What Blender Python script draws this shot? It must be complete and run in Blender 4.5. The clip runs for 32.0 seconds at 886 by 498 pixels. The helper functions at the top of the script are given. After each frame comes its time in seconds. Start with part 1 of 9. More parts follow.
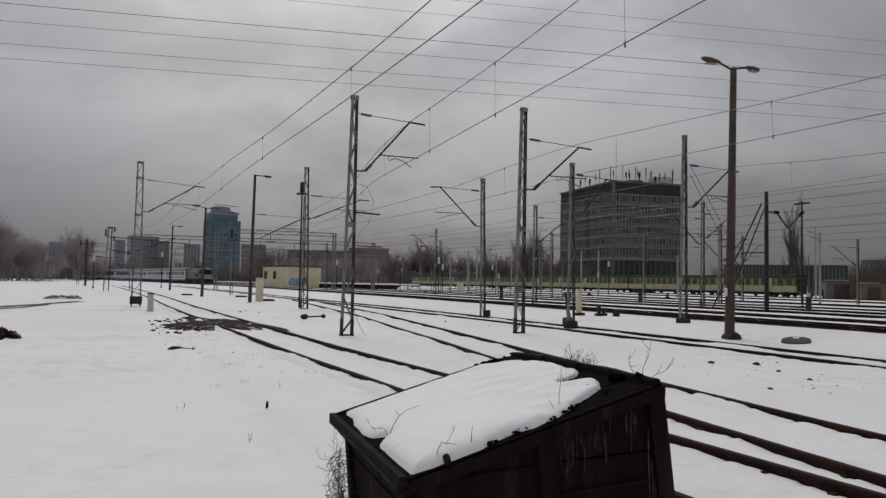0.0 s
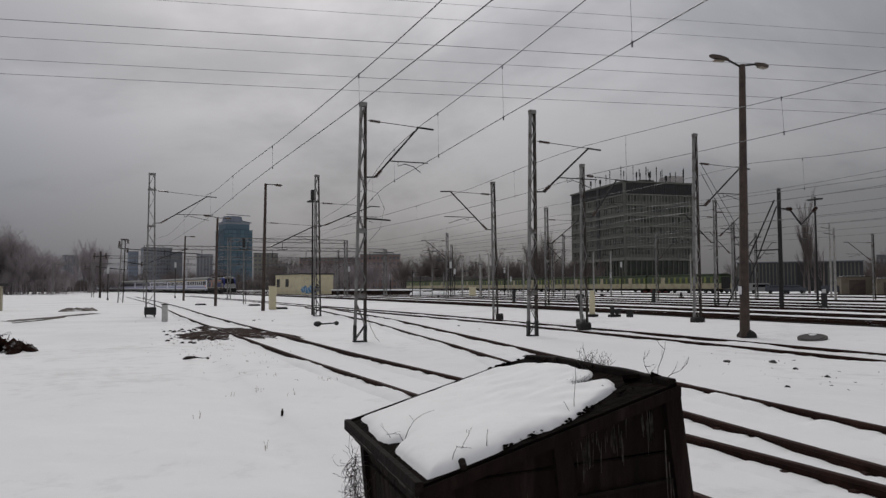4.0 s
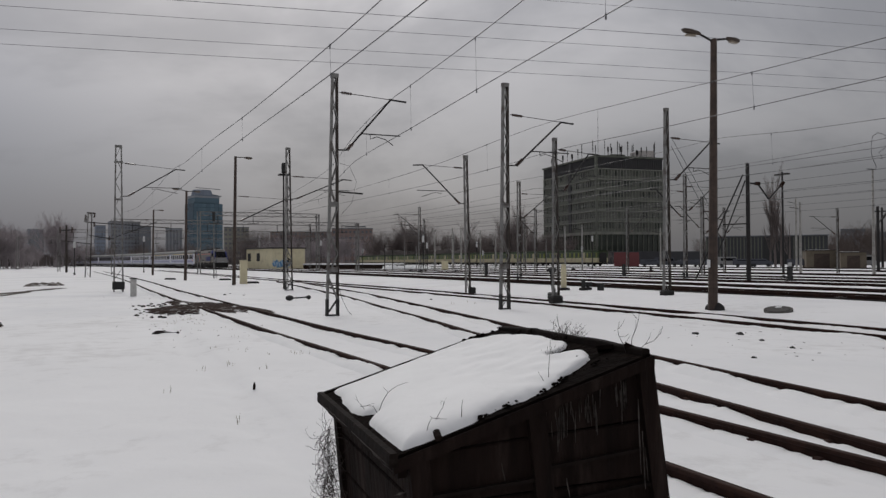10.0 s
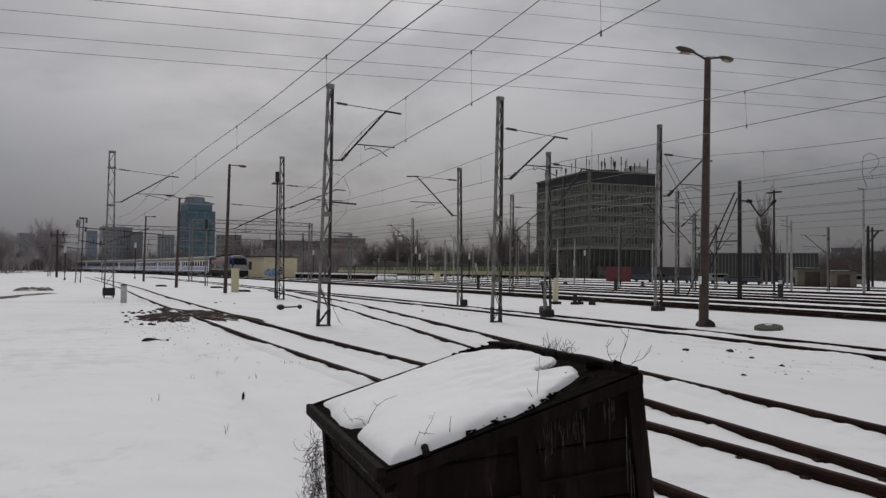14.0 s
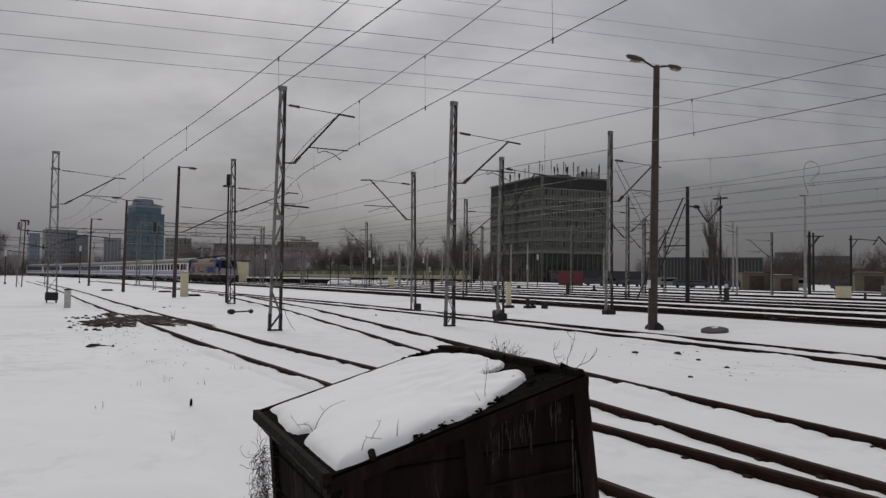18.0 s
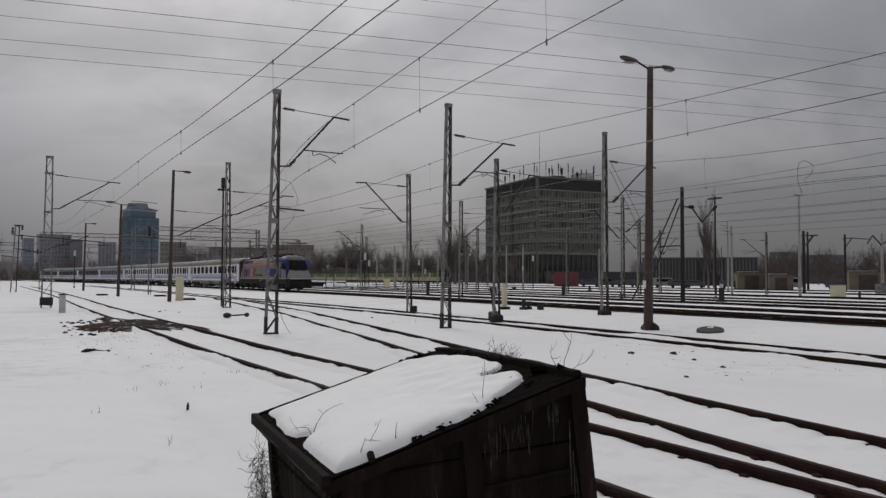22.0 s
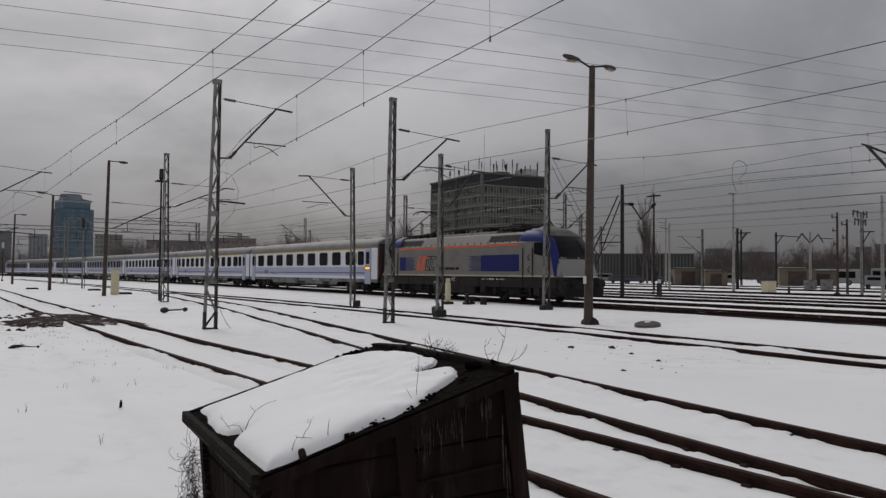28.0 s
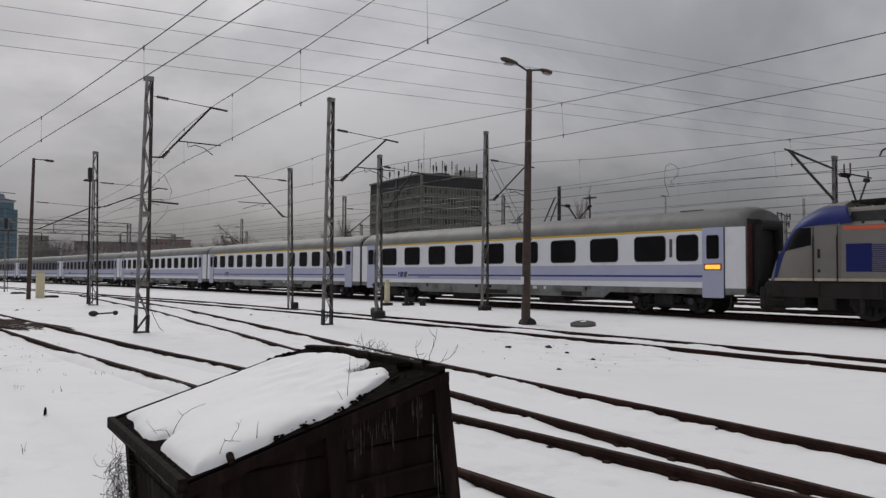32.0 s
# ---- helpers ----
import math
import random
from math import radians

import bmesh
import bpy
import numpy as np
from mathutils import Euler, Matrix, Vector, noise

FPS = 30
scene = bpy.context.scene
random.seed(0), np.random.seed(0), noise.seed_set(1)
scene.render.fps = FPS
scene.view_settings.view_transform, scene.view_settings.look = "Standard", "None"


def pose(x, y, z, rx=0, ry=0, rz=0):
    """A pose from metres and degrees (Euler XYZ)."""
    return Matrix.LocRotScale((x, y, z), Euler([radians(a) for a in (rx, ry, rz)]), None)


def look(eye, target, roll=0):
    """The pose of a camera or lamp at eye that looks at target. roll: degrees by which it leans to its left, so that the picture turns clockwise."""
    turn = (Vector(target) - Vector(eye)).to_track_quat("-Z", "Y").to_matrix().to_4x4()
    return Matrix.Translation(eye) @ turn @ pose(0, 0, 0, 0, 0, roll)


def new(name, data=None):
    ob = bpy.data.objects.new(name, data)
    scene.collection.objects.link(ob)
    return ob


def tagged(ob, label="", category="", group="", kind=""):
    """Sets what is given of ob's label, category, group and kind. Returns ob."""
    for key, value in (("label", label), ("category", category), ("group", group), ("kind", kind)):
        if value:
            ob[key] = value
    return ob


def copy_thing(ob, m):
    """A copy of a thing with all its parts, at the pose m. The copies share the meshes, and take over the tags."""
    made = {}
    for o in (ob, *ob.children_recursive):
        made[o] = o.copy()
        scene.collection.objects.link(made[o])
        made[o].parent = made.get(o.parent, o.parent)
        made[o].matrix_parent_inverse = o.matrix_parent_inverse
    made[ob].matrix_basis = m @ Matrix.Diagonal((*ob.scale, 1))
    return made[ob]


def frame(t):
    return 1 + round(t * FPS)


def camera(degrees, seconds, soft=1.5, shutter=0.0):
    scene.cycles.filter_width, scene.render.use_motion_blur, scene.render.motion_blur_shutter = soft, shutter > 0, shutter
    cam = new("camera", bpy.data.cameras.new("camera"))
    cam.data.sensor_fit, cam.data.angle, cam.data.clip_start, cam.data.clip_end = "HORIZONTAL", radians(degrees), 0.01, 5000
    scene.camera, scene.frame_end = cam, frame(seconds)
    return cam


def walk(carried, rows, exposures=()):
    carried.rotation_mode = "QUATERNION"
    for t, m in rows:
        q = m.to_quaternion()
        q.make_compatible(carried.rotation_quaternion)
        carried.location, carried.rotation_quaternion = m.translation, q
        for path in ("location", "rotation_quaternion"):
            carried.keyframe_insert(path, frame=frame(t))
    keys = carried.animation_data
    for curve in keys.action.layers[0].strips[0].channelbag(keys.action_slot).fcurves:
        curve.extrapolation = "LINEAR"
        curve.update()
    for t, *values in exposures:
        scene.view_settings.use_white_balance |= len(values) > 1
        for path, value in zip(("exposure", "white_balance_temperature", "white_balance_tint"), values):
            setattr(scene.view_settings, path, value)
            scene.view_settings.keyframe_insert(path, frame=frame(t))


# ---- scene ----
EYE = 1.8  # camera height above the snow
cam = camera(61.37, 32.0, 1.4)
# seconds, sway in metres (right, ahead, up), yaw, pitch, roll in degrees
PATH = [
    (0, -0.019, -0.015, 0.003, 0.01, 2.52, 0.97), (0.5, -0.014, -0.011, 0.003, 0.34, 2.71, 0.52),
    (1, -0.018, -0.013, 0.005, 0.31, 2.79, 0.74), (1.5, -0.022, -0.034, 0.004, 1.01, 3.74, 0.28),
    (2, -0.020, -0.041, 0.002, 0.68, 4.57, 0.05), (2.5, -0.022, -0.019, 0.001, -0.05, 3.86, -0.54),
    (3, -0.020, -0.015, 0.002, -0.16, 2.71, -0.34), (3.5, -0.017, -0.008, 0.000, 0.45, 2.86, -0.22),
    (5.5, -0.018, -0.020, 0.003, 1.21, 2.74, -0.33), (6, -0.017, -0.018, -0.001, 1.08, 2.45, -0.48),
    (6.5, -0.011, -0.003, -0.004, -1.15, 1.81, -0.39), (7, -0.011, 0.012, -0.007, -2.20, 1.12, -0.01),
    (7.5, -0.008, -0.000, -0.005, -2.51, 1.40, -0.63), (8, -0.014, -0.000, -0.005, -2.14, 1.37, -0.83),
    (8.5, -0.010, 0.012, -0.006, -3.26, 0.99, -0.21), (9, -0.009, 0.022, -0.008, -3.22, 0.49, 0.10),
    (9.5, -0.015, 0.019, -0.011, -2.73, 0.77, -0.42), (10, -0.025, 0.027, -0.012, -1.22, 0.86, -0.35),
    (10.5, -0.021, 0.024, -0.009, -1.06, 0.78, -0.21), (11, -0.024, 0.031, -0.008, -1.28, 0.78, 0.16),
    (11.5, -0.024, 0.032, -0.007, -1.12, 1.00, 0.57), (12, -0.022, 0.031, -0.010, -1.74, 0.88, 0.27),
    (12.5, -0.022, 0.031, -0.008, -1.87, 1.14, 0.22), (13, -0.021, 0.029, -0.004, -2.14, 1.43, 0.32),
    (13.5, -0.023, 0.016, -0.001, -1.68, 1.68, 0.74), (14, -0.021, 0.014, -0.000, -1.78, 1.75, 0.67),
    (14.5, -0.017, 0.009, -0.000, -2.08, 1.71, 0.55), (15, -0.011, 0.013, -0.002, -3.06, 2.10, 0.65),
    (15.5, -0.006, 0.019, -0.004, -3.83, 2.02, 0.91), (17.5, -0.006, 0.012, -0.002, -4.49, 1.91, 0.59),
    (18, 0.002, 0.012, 0.000, -5.29, 2.10, 0.67), (18.5, -0.001, 0.014, -0.003, -5.69, 1.80, 0.91),
    (19, -0.000, 0.018, 0.002, -5.96, 2.03, 0.75), (19.5, 0.006, 0.019, 0.002, -6.45, 2.14, 0.41),
    (20, 0.012, 0.002, -0.000, -5.92, 2.32, 0.27), (20.5, 0.010, 0.012, -0.004, -5.62, 2.40, 0.14),
    (21, 0.010, -0.000, 0.000, -6.28, 2.61, 0.09), (21.5, 0.004, 0.003, 0.001, -6.60, 2.32, 0.34),
    (22, -0.005, -0.003, 0.002, -5.64, 2.25, 0.23), (22.5, 0.002, -0.002, 0.002, -5.10, 2.12, 0.13),
    (23, 0.008, 0.006, 0.000, -5.24, 1.85, 0.05), (23.5, 0.009, 0.006, -0.002, -4.95, 1.61, -0.09),
    (24, 0.007, 0.007, 0.000, -5.21, 1.46, 0.03), (24.5, 0.003, 0.001, 0.002, -5.16, 1.67, 0.15),
    (25, 0.001, 0.006, 0.001, -5.75, 1.59, 0.39), (25.5, -0.002, 0.007, 0.005, -5.75, 2.36, 0.73),
    (27.5, 0.019, 0.004, 0.007, -8.61, 1.99, 0.37), (28, 0.032, -0.008, 0.008, -9.89, 1.87, 0.46),
    (28.5, 0.038, -0.009, 0.009, -10.90, 1.53, 0.53), (29, 0.048, -0.014, 0.007, -12.14, 1.76, 0.58),
    (29.5, 0.053, -0.020, 0.008, -13.19, 1.47, 0.47), (30, 0.055, -0.033, 0.008, -13.16, 1.91, 0.39),
    (30.5, 0.053, -0.036, 0.007, -13.44, 1.78, 0.43), (31, 0.055, -0.041, 0.008, -13.41, 2.11, 0.33),
    (31.5, 0.057, -0.044, 0.010, -13.85, 2.16, 0.48), (32, 0.061, -0.044, 0.009, -14.50, 1.98, 0.24),
]


def camera_pose(x, y, z, yaw, pitch, roll):
    return pose(x, y, EYE + z, 0, 0, yaw) @ pose(0, 0, 0, 90 + pitch) @ pose(0, 0, 0, 0, 0, roll)


walk(cam, [(t, camera_pose(*r)) for t, *r in PATH], [(0, -0.03), (1, -0.03), (2, 0.0), (3, -0.04), (27.5, -0.05), (30, 0.11), (32, 0.14)])

# ---------------------------------------------------------------- light
world = bpy.data.worlds.new("world")
scene.world = world
world.use_nodes = True
wn, wl = world.node_tree.nodes, world.node_tree.links
wn.clear()


def wnode(kind, **values):
    n = wn.new(kind)
    for key, value in values.items():
        n.inputs[key.replace("_", " ")].default_value = value
    return n


SUN_ELEVATION, SUN_AZIMUTH = 42, -17  # degrees; azimuth clockwise from +y
sky = wn.new("ShaderNodeTexSky")
sky.sky_type, sky.sun_disc = "NISHITA", False
sky.sun_elevation, sky.sun_rotation = radians(SUN_ELEVATION), radians(SUN_AZIMUTH)
sky.air_density, sky.dust_density = 1.0, 4.0
sky_dim = wnode("ShaderNodeVectorMath")
sky_dim.operation = "SCALE"
sky_dim.inputs["Scale"].default_value = 0.07
wl.new(sky.outputs[0], sky_dim.inputs[0])

coord = wn.new("ShaderNodeTexCoord")
split = wn.new("ShaderNodeSeparateXYZ")
wl.new(coord.outputs["Generated"], split.inputs[0])
# cloud layer: directions laid on a flat cloud base, so that clouds flatten towards the horizon
lift = wnode("ShaderNodeMath")
lift.operation = "ADD"
lift.inputs[1].default_value = 0.5
wl.new(split.outputs["Z"], lift.inputs[0])
flat = wn.new("ShaderNodeVectorMath")
flat.operation = "DIVIDE"
wl.new(coord.outputs["Generated"], flat.inputs[0])
spread = wn.new("ShaderNodeCombineXYZ")
for k in range(3):
    wl.new(lift.outputs[0], spread.inputs[k])
wl.new(spread.outputs[0], flat.inputs[1])
shift = wn.new("ShaderNodeMapping")
shift.inputs["Location"].default_value = (7.9, 1.2, 0.4)
shift.inputs["Scale"].default_value = (1.25, 1.5, 1.0)
wl.new(flat.outputs[0], shift.inputs[0])
billow = wnode("ShaderNodeTexNoise", Scale=1.15, Detail=6.0, Roughness=0.56, Distortion=0.25)
wl.new(shift.outputs[0], billow.inputs["Vector"])
ramp = wn.new("ShaderNodeValToRGB")
ramp.color_ramp.interpolation = "EASE"
stops = ramp.color_ramp.elements
stops[0].position, stops[0].color = 0.38, (0.365, 0.37, 0.39, 1)
stops[1].position, stops[1].color = 0.61, (0.572, 0.57, 0.585, 1)
wl.new(billow.outputs["Fac"], ramp.inputs[0])
# overcast sky: about three times as bright overhead as at the horizon
rise = wn.new("ShaderNodeMapRange")
rise.inputs["From Min"].default_value, rise.inputs["From Max"].default_value = 0.0, 0.5
rise.inputs["To Min"].default_value, rise.inputs["To Max"].default_value = 0.435, 1.15
wl.new(split.outputs["Z"], rise.inputs[0])
# the clouds glow round the hidden sun
aim = wn.new("ShaderNodeVectorMath")
aim.operation = "DOT_PRODUCT"
wl.new(coord.outputs["Generated"], aim.inputs[0])
aim.inputs[1].default_value = (math.sin(radians(SUN_AZIMUTH)) * math.cos(radians(SUN_ELEVATION)), math.cos(radians(SUN_AZIMUTH)) * math.cos(radians(SUN_ELEVATION)), math.sin(radians(SUN_ELEVATION)))
halo = wn.new("ShaderNodeMapRange")
halo.inputs["From Min"].default_value, halo.inputs["From Max"].default_value = 0.62, 1.0
halo.inputs["To Min"].default_value, halo.inputs["To Max"].default_value = 0.78, 1.30
wl.new(aim.outputs["Value"], halo.inputs[0])
light_up = wn.new("ShaderNodeMath")
light_up.operation = "MULTIPLY"
wl.new(rise.outputs[0], light_up.inputs[0])
wl.new(halo.outputs[0], light_up.inputs[1])
bright = wn.new("ShaderNodeVectorMath")
bright.operation = "SCALE"
wl.new(ramp.outputs[0], bright.inputs[0])
wl.new(light_up.outputs[0], bright.inputs["Scale"])
west = wn.new("ShaderNodeMapRange")
west.interpolation_type = "SMOOTHSTEP"
west.inputs["From Min"].default_value, west.inputs["From Max"].default_value = -0.50, 0.22
side_on = wn.new("ShaderNodeMath")
side_on.operation = "MULTIPLY_ADD"
side_on.inputs[1].default_value = 1.7
wl.new(split.outputs["Z"], side_on.inputs[0])
wl.new(split.outputs["X"], side_on.inputs[2])
wl.new(side_on.outputs[0], west.inputs[0])
hue = wn.new("ShaderNodeMix")
hue.data_type = "RGBA"
hue.inputs[6].default_value, hue.inputs[7].default_value = (0.56, 0.60, 0.70, 1), (1.03, 1.022, 1.04, 1)
wl.new(west.outputs[0], hue.inputs[0])
tinted = wn.new("ShaderNodeVectorMath")
tinted.operation = "MULTIPLY"
wl.new(bright.outputs[0], tinted.inputs[0])
wl.new(hue.outputs[2], tinted.inputs[1])
cover = wn.new("ShaderNodeMix")
cover.data_type = "RGBA"
cover.inputs[0].default_value = 0.9
wl.new(sky_dim.outputs[0], cover.inputs[6])
wl.new(tinted.outputs[0], cover.inputs[7])
back = wnode("ShaderNodeBackground", Strength=1.0)
wl.new(cover.outputs[2], back.inputs["Color"])
wout = wn.new("ShaderNodeOutputWorld")
wl.new(back.outputs[0], wout.inputs[0])

sun = new("sun", bpy.data.lights.new("sun", "SUN"))
sun.data.energy, sun.data.angle, sun.data.color = 1.0, radians(25), (1.0, 0.97, 0.93)
az, el = radians(SUN_AZIMUTH), radians(SUN_ELEVATION)
sun.matrix_world = look((0, 0, 0), (-math.sin(az) * math.cos(el), -math.cos(az) * math.cos(el), -math.sin(el)))

# ---------------------------------------------------------------- materials


def mat(name, base, rough=0.6, metal=0.0, var=0.18, scale=6.0, bump=0.0, bump_scale=60.0, stain=None, stain_scale=1.2, stain_at=0.55, coords="Object", specular=0.5, piece=0.0, stretch=None):
    """A surface with grain at one scale and stains at another. piece: how far pieces differ from each other."""
    m = bpy.data.materials.new(name)
    m.use_nodes = True
    nodes, links = m.node_tree.nodes, m.node_tree.links
    bsdf = nodes["Principled BSDF"]
    bsdf.inputs["Roughness"].default_value, bsdf.inputs["Metallic"].default_value = rough, metal
    bsdf.inputs["Specular IOR Level"].default_value = specular
    if coords == "World":
        source = nodes.new("ShaderNodeNewGeometry").outputs["Position"]
    else:
        source = nodes.new("ShaderNodeTexCoord").outputs["Object"]
    if stretch:
        longer = nodes.new("ShaderNodeMapping")
        longer.inputs["Scale"].default_value = stretch
        links.new(source, longer.inputs[0])
        source = longer.outputs[0]
    grain = nodes.new("ShaderNodeTexNoise")
    grain.inputs["Scale"].default_value, grain.inputs["Detail"].default_value = scale, 6.0
    links.new(source, grain.inputs["Vector"])
    tone = nodes.new("ShaderNodeMapRange")
    tone.inputs["From Min"].default_value, tone.inputs["From Max"].default_value = 0.25, 0.75
    tone.inputs["To Min"].default_value, tone.inputs["To Max"].default_value = 1 - var, 1 + var
    links.new(grain.outputs["Fac"], tone.inputs[0])
    colour = nodes.new("ShaderNodeVectorMath")
    colour.operation = "SCALE"
    colour.inputs[0].default_value = base
    links.new(tone.outputs[0], colour.inputs["Scale"])
    last = colour.outputs[0]
    if piece:
        info = nodes.new("ShaderNodeObjectInfo")
        differ = nodes.new("ShaderNodeMapRange")
        differ.inputs["To Min"].default_value, differ.inputs["To Max"].default_value = 1 - piece, 1 + piece
        links.new(info.outputs["Random"], differ.inputs[0])
        scaled = nodes.new("ShaderNodeVectorMath")
        scaled.operation = "SCALE"
        links.new(last, scaled.inputs[0])
        links.new(differ.outputs[0], scaled.inputs["Scale"])
        last = scaled.outputs[0]
    if stain:
        blot = nodes.new("ShaderNodeTexNoise")
        blot.inputs["Scale"].default_value, blot.inputs["Detail"].default_value = stain_scale, 8.0
        blot.inputs["Roughness"].default_value = 0.62
        links.new(source, blot.inputs["Vector"])
        edge = nodes.new("ShaderNodeMapRange")
        edge.inputs["From Min"].default_value, edge.inputs["From Max"].default_value = stain_at - 0.06, stain_at + 0.09
        links.new(blot.outputs["Fac"], edge.inputs[0])
        mix = nodes.new("ShaderNodeMix")
        mix.data_type = "RGBA"
        links.new(edge.outputs[0], mix.inputs[0])
        links.new(last, mix.inputs[6])
        mix.inputs[7].default_value = (*stain, 1)
        last = mix.outputs[2]
    links.new(last, bsdf.inputs["Base Color"])
    if bump:
        rough_noise = nodes.new("ShaderNodeTexNoise")
        rough_noise.inputs["Scale"].default_value, rough_noise.inputs["Detail"].default_value = bump_scale, 5.0
        links.new(source, rough_noise.inputs["Vector"])
        relief = nodes.new("ShaderNodeBump")
        relief.inputs["Strength"].default_value, relief.inputs["Distance"].default_value = bump, 0.03
        links.new(rough_noise.outputs["Fac"], relief.inputs["Height"])
        links.new(relief.outputs[0], bsdf.inputs["Normal"])
    return m


def glow(name, colour, strength):
    m = bpy.data.materials.new(name)
    m.use_nodes = True
    bsdf = m.node_tree.nodes["Principled BSDF"]
    bsdf.inputs["Base Color"].default_value = (*colour, 1)
    bsdf.inputs["Emission Color"].default_value = (*colour, 1)
    bsdf.inputs["Emission Strength"].default_value = strength
    return m


SNOW = mat("snow", (0.80, 0.80, 0.80), 0.75, var=0.03, scale=0.35, bump=0.5, bump_scale=2.2, coords="World", specular=0.2,
           stain=(0.71, 0.715, 0.725), stain_scale=0.09, stain_at=0.58)
SNOW_CAP = mat("snow_cap", (0.835, 0.835, 0.83), 0.75, var=0.03, scale=5, bump=0.15, bump_scale=12, specular=0.2)
# trodden ground: the same snow with grey blotches where it is thin or dirty
GROUND_SNOW = SNOW.copy()
GROUND_SNOW.name = "trodden_snow"
trod_n, trod_l = GROUND_SNOW.node_tree.nodes, GROUND_SNOW.node_tree.links
trod_bsdf = trod_n["Principled BSDF"]
trod_geo = trod_n.new("ShaderNodeNewGeometry")
trod_old = trod_bsdf.inputs["Base Color"].links[0].from_socket
trod_fine = trod_n.new("ShaderNodeTexNoise")
trod_fine.inputs["Scale"].default_value, trod_fine.inputs["Detail"].default_value, trod_fine.inputs["Roughness"].default_value = 1.7, 9.0, 0.68
trod_wide = trod_n.new("ShaderNodeTexNoise")
trod_wide.inputs["Scale"].default_value, trod_wide.inputs["Detail"].default_value = 0.16, 4.0
trod_sum = trod_n.new("ShaderNodeMath")
trod_sum.operation = "ADD"
trod_edge = trod_n.new("ShaderNodeMapRange")
trod_edge.inputs["From Min"].default_value, trod_edge.inputs["From Max"].default_value = 1.06, 1.28
trod_edge.inputs["To Max"].default_value = 0.5
trod_mix = trod_n.new("ShaderNodeMix")
trod_mix.data_type = "RGBA"
trod_mix.inputs[7].default_value = (0.54, 0.53, 0.52, 1)
for trod_t in (trod_fine, trod_wide):
    trod_l.new(trod_geo.outputs["Position"], trod_t.inputs["Vector"])
trod_l.new(trod_fine.outputs["Fac"], trod_sum.inputs[0])
trod_l.new(trod_wide.outputs["Fac"], trod_sum.inputs[1])
trod_l.new(trod_sum.outputs[0], trod_edge.inputs[0])
trod_l.new(trod_edge.outputs[0], trod_mix.inputs[0])
trod_l.new(trod_old, trod_mix.inputs[6])
trod_l.new(trod_mix.outputs[2], trod_bsdf.inputs["Base Color"])
RAIL = mat("rail_steel", (0.026, 0.0125, 0.010), 0.85, 0.0, 0.35, 14, 0.2, 60, stain=(0.045, 0.022, 0.015), stain_scale=3, specular=0.15)
RAIL_TOP = mat("rail_worn_top", (0.036, 0.019, 0.015), 0.85, 0.0, 0.3, 8, stain=(0.055, 0.04, 0.034), stain_scale=2.5, specular=0.12)
BALLAST = mat("ballast", (0.019, 0.0155, 0.0145), 0.95, 0, 0.5, 12, 0.9, 24, stain=(0.045, 0.034, 0.028), stain_scale=1.5, coords="World", specular=0.2)
EARTH = mat("bare_earth", (0.024, 0.014, 0.010), 0.95, 0, 0.5, 8, 0.9, 14, stain=(0.010, 0.007, 0.006), stain_scale=1.8, coords="World", specular=0.2)
EARTH_SNOWY = mat("earth_with_snow", (0.024, 0.012, 0.0085), 0.95, 0, 0.6, 6, 0.9, 10, stain=(0.78, 0.78, 0.78), stain_scale=2.6, stain_at=0.63, coords="World", specular=0.1)
GREY_STEEL = mat("grey_painted_steel", (0.185, 0.182, 0.174), 0.7, 0.0, 0.15, 7, 0.1, 60, stain=(0.07, 0.054, 0.046), stain_scale=2.2, stain_at=0.55)
DARK_STEEL = mat("dark_steel", (0.022, 0.020, 0.020), 0.7, 0.0, 0.25, 8, 0.1, 50, specular=0.3)
# the masts' far legs use this darker steel for the shade in their channels
DARKENED_STEEL = mat("darkened_steel", (0.045, 0.037, 0.032), 0.8, 0.0, 0.3, 5, 0.15, 50, stain=(0.12, 0.112, 0.105), stain_scale=1.6, stain_at=0.64, specular=0.25)
BLACK_PAINT = mat("black_paint", (0.012, 0.012, 0.012), 0.55, 0, 0.3, 8, 0.1)
RUSTY_POST = mat("rusty_post", (0.066, 0.046, 0.037), 0.8, 0.1, 0.3, 6, 0.25, 40, stain=(0.042, 0.031, 0.027), stain_scale=1.4)
CONCRETE = mat("weathered_concrete", (0.30, 0.29, 0.27), 0.9, 0, 0.2, 8, 0.3, 40, stain=(0.17, 0.16, 0.15), stain_scale=1.3)
PALE_CONCRETE = mat("frosted_concrete", (0.52, 0.51, 0.49), 0.9, 0, 0.2, 8, 0.3, 40, stain=(0.26, 0.25, 0.24), stain_scale=2.3, stain_at=0.6)
SOOTY_STONE = mat("damp_concrete", (0.12, 0.112, 0.10), 0.9, 0, 0.25, 8, 0.3, 40, stain=(0.05, 0.046, 0.042), stain_scale=2.5)
DARK_CONCRETE = mat("dark_concrete", (0.022, 0.020, 0.019), 0.9, 0, 0.25, 8, 0.3, 40)
WIRE = mat("wire", (0.07, 0.07, 0.074), 0.5, 0.6, 0.1, 3)
THIN_WIRE = mat("aluminium_cable", (0.14, 0.14, 0.15), 0.5, 0.6, 0.1, 3)
PORCELAIN = mat("brown_insulator", (0.055, 0.032, 0.025), 0.25, 0, 0.1, 10)
LAMP_CASE = mat("brown_lamp_casing", (0.055, 0.038, 0.028), 0.6, 0, 0.2, 8)
LAMP_GLASS = mat("lamp_bowl", (0.20, 0.165, 0.125), 0.3, 0, 0.08, 8)
